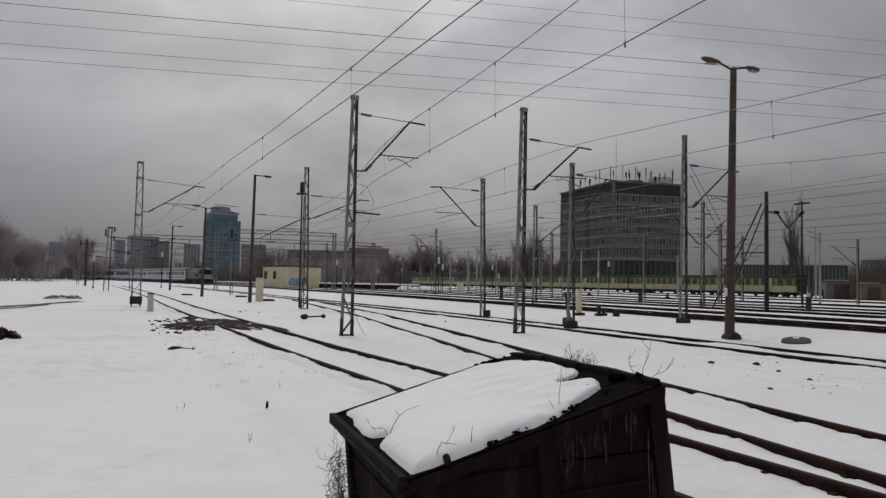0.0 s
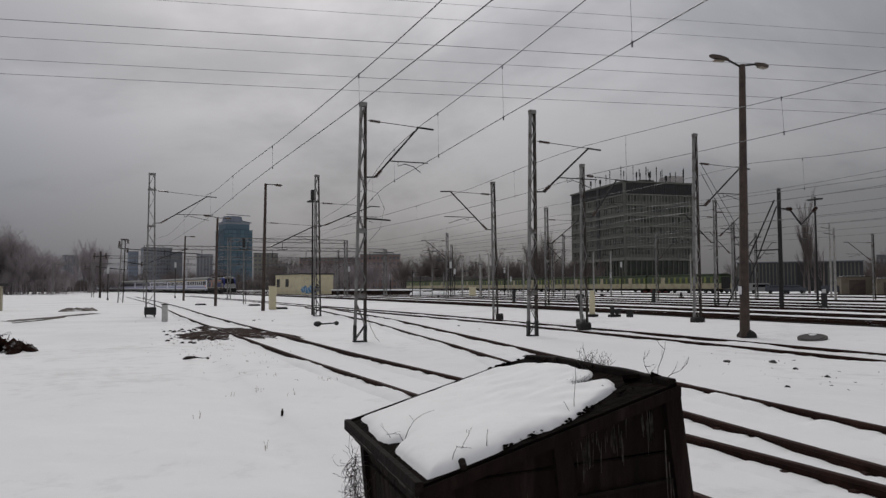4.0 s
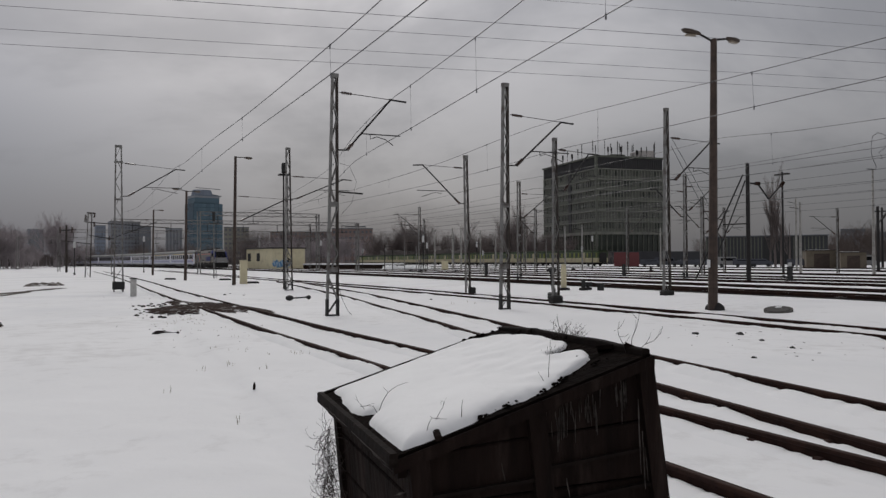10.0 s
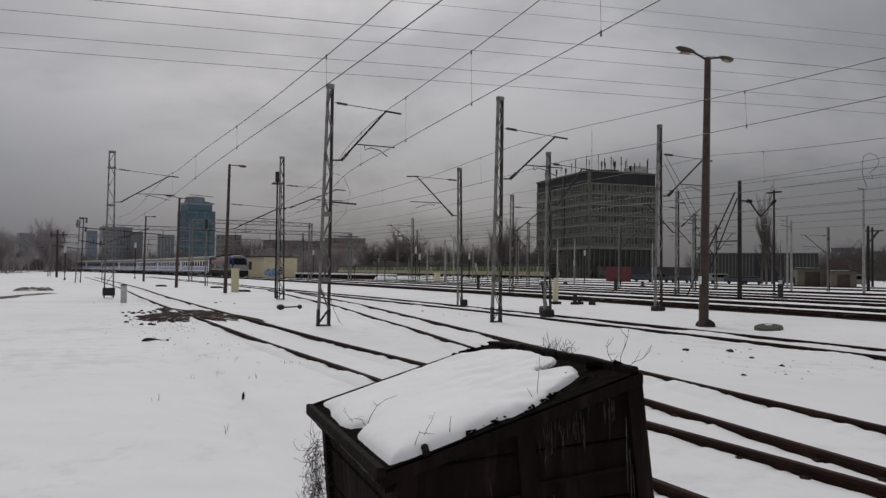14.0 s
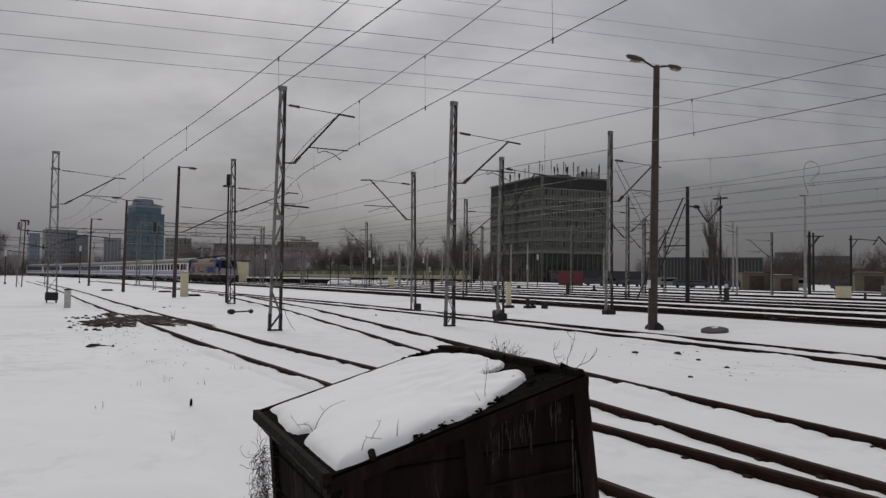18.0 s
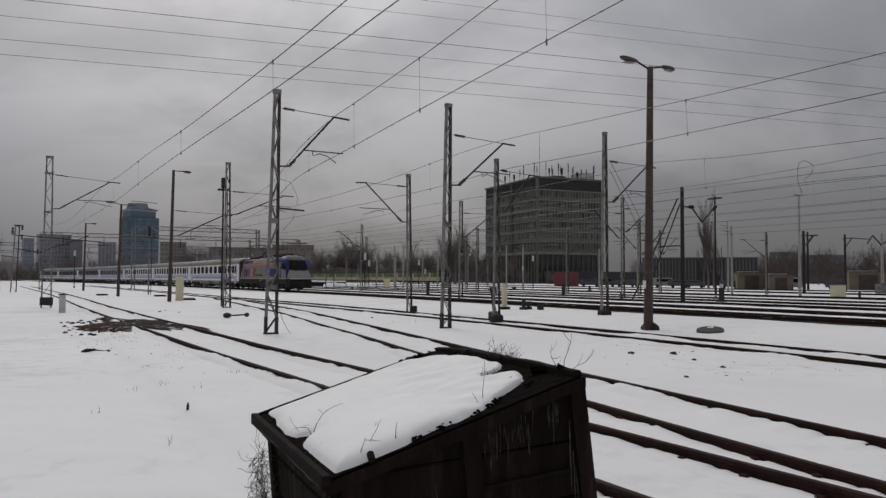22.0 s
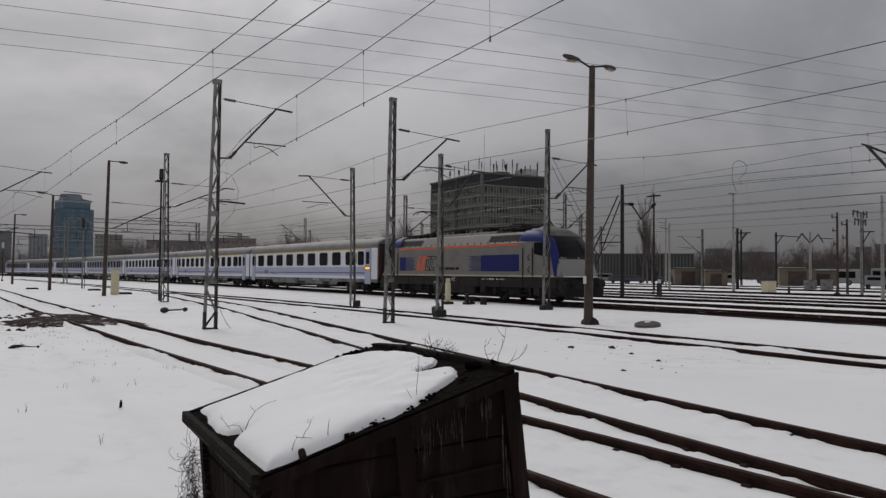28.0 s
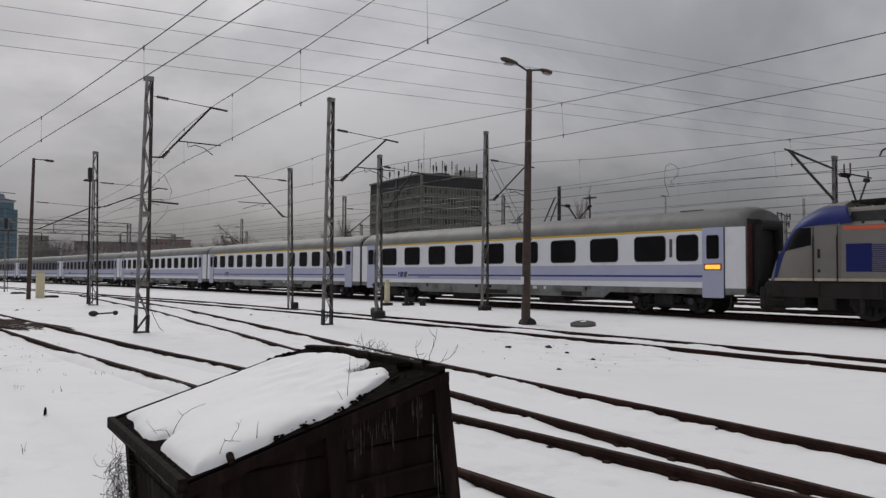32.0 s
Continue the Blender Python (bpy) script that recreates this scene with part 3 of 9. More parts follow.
def cantilever(t, y0, z_tie, z_low, z_tip, reach, side, reg=0.32, thick=0.035, lift_arm=True):
    """A bracket arm with tie rod, strut, registration arm and insulators, on the mast's side."""
    s = side
    tip = Vector((0, s * (y0 + reach), z_tip))
    low = Vector((0, s * y0, z_low))
    elbow = Vector((0, s * (y0 + 0.28), z_low + 0.02))
    tie = Vector((0, s * y0, z_tie))
    bm = rod(bmesh.new(), tie, tip, 0.014)
    part("tie_rod", bm, DARK_STEEL, t)
    insulator(tie.lerp(tip, 0.04), tie.lerp(tip, 0.24), 0.055, t)
    bm = rod(bmesh.new(), low, elbow, thick * 0.8)
    rod(bm, elbow.lerp(tip, 0.14), tip, thick)
    rod(bm, tip + Vector((0, -s * 0.05, 0)), tip + Vector((0, s * 0.55, -0.03)), thick)
    part("strut", bm, DARK_STEEL, t, "dark steel bracket tube")
    insulator(elbow, elbow.lerp(tip, 0.14), 0.075, t)
    r0 = elbow.lerp(tip, reg)
    r1 = Vector((0, s * (y0 + reach + 0.35), r0.z + 0.02))
    bm = rod(bmesh.new(), r0, r1, thick * 0.6)
    drop_ = r0.lerp(r1, 0.22)
    if lift_arm:
        tube(bm, [drop_, drop_ + Vector((0, s * 0.02, -0.16)), drop_ + Vector((0, s * 0.25, -0.07)), drop_ + Vector((0, s * 0.55, -0.14)), Vector((0, s * (y0 + reach + 0.1), r0.z - 0.32))], thick * 0.42)
    part("registration_arm", bm, DARK_STEEL, t)
    return tip


def lattice_mast(s, p, z0, h, w0, w1, leg=0.10, foot="black", lean=0.0, label="", turn=0.0, panels=0, bottom=True, deep=0.06, sooty=True):
    """Two upright channels with zigzag lacing, narrowing to the top. sooty: far leg darkened for the shade in its
    channel.
    """
    t = thing("catenary_mast", stand(s, p, z0, turn) @ pose(0, 0, 0, -lean, 0, 0), label or "grey steel lattice catenary mast with a bracket arm, standing in snow", "catenary mast", "catenary masts")
    black = 0.55 if foot == "black" else 0.0
    for sy in (-1, 1):
        y_at = lambda z: sy * (w0 / 2 + (w1 - w0) / 2 * z / h)
        bm = bmesh.new()
        v = []
        for z in (black, h):
            for dx, dy in ((-deep, -0.5), (deep, -0.5), (deep, 0.5), (-deep, 0.5)):
                v.append(bm.verts.new((dx, y_at(z) + dy * leg * 0.75, z)))
        for i in range(4):
            bm.faces.new((v[i], v[(i + 1) % 4], v[4 + (i + 1) % 4], v[4 + i]))
        bm.faces.new(v[3::-1])
        bm.faces.new(v[4:])
        part("leg", bm, DARKENED_STEEL if sooty and sy > 0 else GREY_STEEL, t)
        if black and bottom:
            part("leg_foot", slab(bmesh.new(), -deep - 0.01, deep + 0.01, y_at(0) - leg * 0.42, y_at(0) + leg * 0.42, -0.3, black), BLACK_PAINT, t, "black painted foot of the leg")
    n = panels or max(6, int(h / 0.72))
    for i in range(n):
        za, zb = black + (h - black) * i / n, black + (h - black) * (i + 1) / n
        ya, yb = w0 / 2 + (w1 - w0) / 2 * za / h, w0 / 2 + (w1 - w0) / 2 * zb / h
        sg = 1 if i % 2 else -1
        bm = bmesh.new()
        for dx in (-deep - 0.004, deep + 0.004):
            bar(bm, (dx, -sg * ya, za), (dx, sg * yb, zb), 0.012, 0.03)
        part("lacing", bm, GREY_STEEL, t)
    part("cap", block(-deep - 0.02, deep + 0.02, -w1 / 2 - leg / 2, w1 / 2 + leg / 2, h - 0.12, h + 0.02, 0.008), GREY_STEEL, t)
    if foot == "black":
        bm = block(-deep, deep, -w0 / 2 - leg * 0.6, w0 / 2 + leg * 0.6, 0.0, 0.05)
        part("foot_plate", bm, BLACK_PAINT, t)
        bm = bmesh.new()
        for dx in (-deep - 0.004, deep + 0.004):
            bar(bm, (dx, -w0 / 2, 0.06), (dx, w0 / 2, black), 0.012, 0.03)
        part("foot_lacing", bm, BLACK_PAINT, t)
        for z in (h * 0.18, h * 0.45):
            wz = w0 + (w1 - w0) * z / h
            part("batten_plate", block(-deep - 0.01, deep + 0.01, -wz / 2, wz / 2, z, z + 0.16), GREY_STEEL, t)
    elif foot == "block":
        bm = block(-0.2, 0.2, -w0 / 2 - 0.1, w0 / 2 + 0.1, -0.3, 0.32, 0.06)
        part("foundation", bm, DARK_CONCRETE, t, "dark concrete foundation block")
    return t


# bracket masts beside the sidings
m = lattice_mast(-23.65, 6.72, 0, 7.89, 0.35, 0.14, 0.10, lean=0.8)
cantilever(m, 0.16, 7.32, 5.42, 7.24, 1.8, 1)
bm = tube(bmesh.new(), [(0.05, 0.12, 5.0), (0.1, 0.5, 4.9), (0.1, 0.75, 4.4), (0.1, 0.6, 3.7), (0.08, 0.25, 3.3)], 0.006)
part("earth_wire", bm, WIRE, m)
bm = tube(bmesh.new(), [(0.05, 0.2, 0.9), (0.1, 0.32, 0.5), (0.12, 0.5, 0.15), (0.15, 0.62, 0.02)], 0.007)
part("earth_cable", bm, WIRE, m)
bm = bar(bmesh.new(), (0, 0.1, 4.05), (0, 1.0, 4.02), 0.03, 0.05)
part("side_bracket", bm, DARK_STEEL, m)

m = lattice_mast(-23.72, 13.15, 0, 8.19, 0.33, 0.16, 0.105, lean=0.6)
cantilever(m, 0.2, 7.08, 5.22, 6.98, 2.2, 1)
m = lattice_mast(-25.67, 22.3, 0.1, 8.27, 0.36, 0.13, 0.075, "block", 0.4, panels=11)
cantilever(m, 0.22, 7.0, 5.15, 6.95, 2.3, 1)
bm = rod(bmesh.new(), (0.1, 0.2, 7.0), (2.6, 0.4, 3.2), 0.012)
rod(bm, (0.1, 0.2, 6.6), (2.4, 0.6, 2.6), 0.012)
part("stay_wire", bm, WIRE, m)
m = lattice_mast(-35.84, 17.66, 0.05, 7.32, 0.25, 0.16, 0.085, "", -0.8)
cantilever(m, 0.14, 6.65, 4.75, 6.75, 2.35, -1)
part("foundation", block(-0.14, 0.14, 0.06, 0.42, -0.2, 0.28, 0.05), DARK_CONCRETE, m)
m = lattice_mast(-25.91, 16.75, 0.0, 6.75, 0.29, 0.12, 0.06, "block", 0.0, panels=9)
cantilever(m, 0.18, 6.3, 4.6, 6.2, 1.5, 1, 0.4, 0.03)
m = lattice_mast(-48.81, 0.73, 0, 8.80, 0.50, 0.30, 0.11, "", 0.0, "old grey lattice catenary mast with a dark box near its foot", sooty=False)
cantilever(m, 0.25, 7.75, 5.75, 7.5, 3.0, 1)
part("relay_box", block(-0.25, 0.25, -0.34, 0.34, 0.16, 0.62, 0.02), BLACK_PAINT, m, "black equipment box")
for z in (7.75, 5.5):
    part("collar", block(-0.14, 0.14, -0.24, 0.24, z, z + 0.1, 0.01), GREY_STEEL, m)
m = lattice_mast(-45.56, 10.25, 0, 8.73, 0.40, 0.20, 0.10, "black", -0.3)
cantilever(m, 0.2, 7.0, 5.6, 6.9, 3.3, 1, 0.45)
m = lattice_mast(-99.2, -1.9, 0, 7.7, 0.55, 0.40, 0.16, "", 2.0, "far grey catenary mast with cross arms and insulators")
bm = bar(bmesh.new(), (0, -0.4, 6.6), (0, 9.0, 6.35), 0.06, 0.1)
bar(bm, (0, -0.3, 5.1), (0, 2.4, 4.7), 0.06, 0.1)
bar(bm, (0, 2.4, 4.7), (0, 7.5, 7.0), 0.05, 0.08)
part("cross_arm", bm, DARK_STEEL, m)
part("transformer", block(-0.15, 0.15, -0.6, -0.3, 6.6, 7.1, 0.04), GREY_STEEL, m)
for y, z in ((-0.45, 7.2), (0.5, 7.5), (0.5, 6.4), (2.2, 4.8)):
    insulator((0, y, z - 0.3), (0, y, z + 0.3), 0.15, m)
part("cap_beam", block(-0.12, 0.12, -0.35, 0.5, 7.68, 7.8), DARKENED_STEEL, m)

# masts across the main line
for s, p, h, arm, side in ((-43.8, 39.9, 7.95, 2.6, 1), (-50.0, 47.5, 7.0, 2.4, -1), (-81.8, 34.0, 7.9, 2.6, -1), (-48.7, 28.3, 7.45, 2.6, 1),
                           (-54.1, 69.8, 6.75, 3.4, -1), (-120, 30.5, 7.6, 2.5, 1), (-15.2, 33.4, 6.85, 0, 0), (-66, 52, 7.2, 2.2, 1), (-72, 44, 7.3, 2.2, -1), (-88, 52, 7.4, 2.2, 1), (-97, 41, 7.4, 2.2, -1), (-60, 60, 7.0, 2.2, 1)):
    m = lattice_mast(s, p, 0.2, h, 0.30, 0.22, 0.08, "black" if p < 40 else "", 0.0, "grey steel catenary mast among the running tracks", panels=11)
    if arm:
        cantilever(m, 0.15, h - 0.9, h - 2.7, h - 0.9, arm, side)
        if s in (-43.8, -50.0, -60):
            cantilever(m, 0.15, h - 1.3, h - 3.2, h - 1.2, arm, -side, 0.32, 0.05)
    if p == 33.4:
        bm = bar(bmesh.new(), (0, -0.15, 6.3), (0, -3.9, 6.7), 0.06, 0.07)
        bar(bm, (0, -3.9, 6.7), (0, -0.15, 4.95), 0.07, 0.09)
        bar(bm, (0, -4.25, 6.72), (0, -3.75, 6.7), 0.05, 0.05)
        part("bracket", bm, DARK_STEEL, m, "dark triangular steel bracket")
        bm = bar(bmesh.new(), (0, 0.15, 6.1), (0, 1.2, 6.1), 0.05, 0.06)
        bar(bm, (0, 1.2, 6.1), (0, 2.2, 4.8), 0.06, 0.07)
        bar(bm, (0, 2.2, 4.8), (0, 3.2, 6.1), 0.06, 0.07)
        bar(bm, (0, 1.0, 6.2), (0, 3.6, 6.2), 0.05, 0.06)
        part("cross_bracket", bm, DARK_STEEL, m)
        for y, z in ((0.75, 6.1), (1.15, 6.1), (2.2, 4.85), (3.15, 6.05)):
            insulator((0, y - 0.2, z), (0, y + 0.2, z), 0.10, m)
        bm = bmesh.new()
        for y, z in ((0.9, 6.6), (1.5, 6.7), (3.3, 6.5)):
            bar(bm, (0, y, 6.1), (0, y, z), 0.05, 0.05)
        part("standing_insulator", bm, PORCELAIN, m)
        part("switch_cabinet", block(-0.3, 0.3, -0.35, 0.6, 0.1, 1.75, 0.03), mat("cabinet_grey", (0.13, 0.15, 0.175), 0.5, 0, 0.1, 4), m, "blue-grey steel cabinet")


def pole(name, s, p, z0, h, r0, r1, material, label, category, lean=0.0, group="", n=10):
    t = thing(name, stand(s, p, z0) @ pose(0, 0, 0, -lean, 0, 0), label, category, group)
    part("post", rod(bmesh.new(), (0, 0, -0.3), (0, 0, h), r0, r1, n), material, t, smooth_faces=False)
    return t


def lamp_head(t, base, out, drop=0.0):
    """A street lamp head with its bowl, on a short arm from base."""
    base, out = Vector(base), Vector(out)
    part("arm", rod(bmesh.new(), base, out, 0.035, n=8), DARK_STEEL, t)
    d = (out - base)
    d.z = 0
    d.normalize()
    side = d.cross(Vector((0, 0, 1)))
    bm = bmesh.new()
    rings = []
    for k, w, hh in ((-0.08, 0.05, 0.05), (0.04, 0.10, 0.07), (0.28, 0.13, 0.095), (0.50, 0.11, 0.075), (0.60, 0.03, 0.03)):
        c = out + d * k + Vector((0, 0, drop * k))
        rings.append([bm.verts.new(c + side * (w * math.cos(a)) + Vector((0, 0, hh * math.sin(a)))) for a in np.linspace(0, 2 * math.pi, 8, endpoint=False)])
    for a, b in zip(rings, rings[1:]):
        for j in range(8):
            bm.faces.new((a[j], a[(j + 1) % 8], b[(j + 1) % 8], b[j]))
    bm.faces.new(rings[0][::-1])
    bm.faces.new(rings[-1])
    head = part("lamp_head", bm, LAMP_CASE, t, smooth_faces=True)
    bm = bmesh.new()
    slab(bm, -0.0, 0.38, -0.085, 0.085, -0.11, -0.045, 0.025, Matrix.Translation(out + d * 0.08) @ Matrix(((d.x, side.x, 0, 0), (d.y, side.y, 0, 0), (0, 0, 1, 0), (0, 0, 0, 1))))
    part("bowl", bm, LAMP_GLASS, head, "milky lamp bowl")


lamp = pole("street_lamp", -19.33, 18.75, 0.03, 9.25, 0.165, 0.105, RUSTY_POST, "tall rust-brown yard lamp post with two lamp heads", "lamp post", 1.1)
lamp_head(lamp, (0, 0, 9.15), (-0.15, -0.55, 9.42), 0.15)
lamp_head(lamp, (0, 0, 9.22), (-0.1, 0.75, 9.40), 0.0)
bm = bmesh.new()
bmesh.ops.create_icosphere(bm, subdivisions=3, radius=0.29, matrix=Matrix.Translation((-0.02, 0.12, -0.02)) @ Matrix.Diagonal((1.40, 0.8, 1.15, 1)))
for v in bm.verts:
    v.co += v.co.normalized() * 0.05 * noise.noise(v.co * 4)
part("concrete_foot", bm, DARK_CONCRETE, lamp, "dark concrete footing")
part("marker", block(-0.06, 0.06, -0.215, -0.175, 1.45, 1.72), mat("white_plate", (0.7, 0.7, 0.7), 0.6, 0, 0.08, 5), lamp, "small white plate")
for s, p, h, two in ((-57.95, 8.87, 9.75, False), (-75.3, 7.0, 8.6, True), (-108.7, 5.9, 8.9, False)):
    lp = pole("street_lamp", s, p, 0, h, 0.145, 0.095, RUSTY_POST, "brown yard lamp post with a flat lamp head", "lamp post", 0.8, "yard lamps")
    lamp_head(lp, (0, 0, h - 0.05), (-0.2, 0.75, h - 0.02))
    if p == 8.87:
        cantilever(lp, 0.15, 6.75, 4.85, 6.65, 3.7, 1, 0.5, 0.045)
    if two:
        lamp_head(lp, (0, 0, h - 0.05), (0.2, -0.75, h + 0.1))
# lamp mast with a flat top far across the yard, and plain poles
lp = pole("floodlight_mast", -56.2, 64.3, 0.2, 10.6, 0.12, 0.09, DARK_STEEL, "slim dark floodlight mast with a flat top bar", "lamp post")
part("top_bar", block(-0.8, 0.8, -0.25, 0.25, 10.25, 10.4, 0.03), DARK_STEEL, lp)
lp = pole("line_pole", -47.3, 65.9, 0.2, 9.9, 0.15, 0.09, CONCRETE, "pale concrete pole with a loose loop of cable at its top", "pole")
loop = [(0, 0, 9.85), (0, -0.9, 9.9), (0, -0.5, 9.95), (0, 0.45, 9.95), (0, 0.55, 10.3), (0, 0.1, 11.2), (0, -0.15, 12.0), (0, -0.1, 13.6), (0, 0.1, 14.3), (0, 0.9, 14.8), (0, 1.8, 14.6), (0, 2.4, 14.2), (0, 2.3, 13.4), (0, 1.7, 12.7), (0, 0.95, 12.2), (0, 1.25, 11.9), (0, 1.5, 11.4), (0, 0.75, 11.5)]
part("cable_loop", tube(bmesh.new(), [(0, y * 0.95, 9.9 + (z - 9.9) * 0.72) for _, y, z in loop], 0.028), WIRE, lp, "dark looping cable end")
for s, p, h in ((-56.8, 79.9, 7.4), (-68.8, 106.4, 8.4), (-77.9, 110.6, 9.4), (-46.0, 88.0, 7.4)):
    lp = pole("line_pole", s, p, 0.2, h, 0.19, 0.15, DARK_STEEL, "dark line pole with a short bracket arm", "pole", group="line poles")
    bm = bar(bmesh.new(), (0, -0.5, h - 0.6), (0, 2.6, h - 0.45), 0.12, 0.14)
    bar(bm, (0, 0.1, h - 1.9), (0, 1.7, h - 0.5), 0.1, 0.12)
    part("bracket", bm, DARK_STEEL, lp)
for s, p, h in ((-27.4, 55.1, 7.4), (-33.0, 63.0, 6.9), (-30, 80, 7.0), (-55.5, 66.0, 7.4), (-71.2, 83.9, 9.6), (-96.2, 46.4, 6.2), (-143, 73.6, 8.0), (-142, 76.8, 7.6), (-97.4, 42.8, 5.2), (-91.2, 60.7, 6.5), (-90.4, 63.1, 6.6), (-128.7, 60.5, 6.7), (-63.4, 60.0, 8.3), (-109, 51.0, 6.8), (-118, 70.0, 7.2), (-84, 72.0, 6.0)):
    lp = pole("line_pole", s, p, 0.2, h, 0.13, 0.10, CONCRETE if p != 63.0 else GREY_STEEL, "grey concrete line pole between the tracks", "pole", group="line poles")
    if p == 63.0:
        for z, w in ((-0.1, 1.25), (-0.75, 1.0)):
            bm = bmesh.new()
            bar(bm, (0, -w, h + z + 0.25), (0, w * 0.7, h + z), 0.07, 0.09)
            part("cross_arm", bm, DARK_STEEL, lp)
            for k in (-1, -0.45, 0.3, 0.7):
                insulator((0, k * w, h + z - 0.30), (0, k * w, h + z + 0.30), 0.09, lp)
    elif p > 55.1:
        bm = bar(bmesh.new(), (0, -0.1, h - 0.7), (0, -1.5, h - 0.55), 0.05, 0.06)
        part("bracket", bm, DARK_STEEL, lp)
# two dark poles side by side with stub arms, and a pole with raised twin arms
for s, p, h in ((-38.2, 68.7, 7.6), (-37.4, 68.9, 6.9)):
    lp = pole("line_pole", s, p, 0.2, h, 0.12, 0.10, RUSTY_POST, "dark rusty line pole with short stub arms", "pole", group="line poles")
    for k in range(4):
        bm = bar(bmesh.new(), (0, -0.1, h - 0.5 - 1.25 * k), (0, -1.0 + 0.15 * k, h - 0.45 - 1.25 * k), 0.06, 0.07)
        part("stub_arm", bm, DARK_STEEL, lp)
        insulator((0, -0.85 + 0.15 * k, h - 0.65 - 1.25 * k), (0, -0.85 + 0.15 * k, h - 0.2 - 1.25 * k), 0.07, lp)
lp = pole("line_pole", -58.1, 97.7, 0.2, 7.7, 0.2, 0.15, CONCRETE, "concrete line pole with raised twin bracket arms", "pole", group="line poles")
bm = bmesh.new()
for sg in (-1, 1):
    bar(bm, (0, sg * 0.1, 6.2), (0, sg * 2.0, 7.4), 0.12, 0.14)
    bar(bm, (0, sg * 2.0, 7.4), (0, sg * 3.2, 6.3), 0.1, 0.12)
    bar(bm, (0, sg * 2.2, 6.9), (0, sg * 5.5, 6.9), 0.08, 0.1)
part("bracket", bm, DARK_STEEL, lp)
# dark signal on a slim post among the far left tracks, and a far pole with arms
lp = pole("signal_post", -82.8, 10.6, 0.1, 6.2, 0.07, 0.06, GREY_STEEL, "slim signal post with a small platform and lamp unit", "signal")
part("signal_head", block(-0.14, 0.14, -0.15, 0.15, 6.0, 7.0, 0.06), BLACK_PAINT, lp)
part("platform", block(-0.4, 0.4, -0.5, 0.5, 5.75, 5.82), DARK_STEEL, lp)
bm = bmesh.new()
for k in (-0.5, 0.5):
    bar(bm, (0, k, 5.8), (0, k, 6.6), 0.03, 0.03)
bar(bm, (0, -0.5, 6.6), (0, 0.5, 6.6), 0.03, 0.03)
bar(bm, (0.22, 0.2, -0.2), (0.22, 0.2, 5.8), 0.05, 0.05)
part("ladder_rail", bm, DARK_STEEL, lp)
lp = pole("line_pole", -150, -6.3, 0.1, 8.4, 0.2, 0.16, DARKENED_STEEL, "far dark line pole with two short cross arms", "pole", group="line poles")
bm = bar(bmesh.new(), (0, -1.2, 7.4), (0, 1.6, 7.6), 0.12, 0.16)
bar(bm, (0, -0.8, 5.6), (0, 4.2, 5.0), 0.1, 0.14)
part("cross_arm", bm, DARK_STEEL, lp)
for k in (-1.0, 0.9):
    insulator((0, k, 7.0), (0, k, 8.1), 0.2, lp)

# braced pole
ap = pole("braced_pole", -36.9, 39.0, 0.2, 7.95, 0.15, 0.12, DARK_STEEL, "dark braced pole with two leaning struts and a cross bracket", "pole")
bm = rod(bmesh.new(), (-0.3, -0.1, 7.2), (-3.8, -1.1, 0), 0.05)
rod(bm, (-0.3, 0.1, 6.8), (-3.2, -0.5, 0), 0.045)
bar(bm, (-1.7, -0.5, 3.9), (0, 0, 3.9), 0.06, 0.08)
part("strut", bm, DARK_STEEL, ap)
bm = bar(bmesh.new(), (0, 0, 6.6), (0, 1.0, 6.6), 0.06, 0.1)
bar(bm, (0, 0.9, 6.6), (0, 1.9, 5.6), 0.07, 0.09)
bar(bm, (0, 1.9, 5.6), (0, 3.2, 6.7), 0.07, 0.09)
part("bracket", bm, DARK_STEEL, ap)
insulator((0, 0.7, 6.6), (0, 1.1, 6.6), 0.13, ap)
insulator((0, 3.0, 6.5), (0, 3.35, 6.8), 0.13, ap)

# signal on a post beside a lattice mast
sg = pole("signal_post", -47.2, 10.3, 0, 7.4, 0.06, 0.05, DARK_STEEL, "slim signal post with a dark lamp unit", "signal")
part("signal_head", block(-0.13, 0.13, -0.12, 0.12, 7.35, 8.02, 0.05), BLACK_PAINT, sg)
part("platform", block(-0.3, 0.3, -0.3, 0.35, 7.22, 7.30), DARK_STEEL, sg)
part("ladder_rail", rod(bmesh.new(), (0.15, 0.22, 0), (0.15, 0.22, 7.25), 0.03), DARK_STEEL, sg)


def wire_points(fn, a, b, n):
    return [fn(a + (b - a) * i / n) for i in range(n + 1)]


def catenary(line, s0, s1, contact, top, label, droppers, r=0.012):
    """Messenger wire and contact wire over one track, both heights as tables along it, with droppers."""
    t = thing("overhead_line", pose(0, 0, 0), label, "overhead line", "overhead lines")
    n = int((s1 - s0) / 2.0)
    zc, zm = (lambda s: spline(contact, s)), (lambda s: spline(top, s))
    part("messenger_wire", tube(bmesh.new(), wire_points(lambda s: line(s, zm(s)), s0, s1, n), r), WIRE, t)
    part("contact_wire", tube(bmesh.new(), wire_points(lambda s: line(s, zc(s)), s0, s1, n), r), WIRE, t)
    for s in droppers:
        a, b = line(s, zm(s)), line(s + 0.06, zc(s))
        bm = rod(bmesh.new(), a, b, 0.004, n=4)
        for c in (a, b):
            rod(bm, c + Vector((0, 0, 0.03)), c - Vector((0, 0, 0.08)), 0.018, n=5)
        part("dropper", bm, THIN_WIRE, t)
    return t


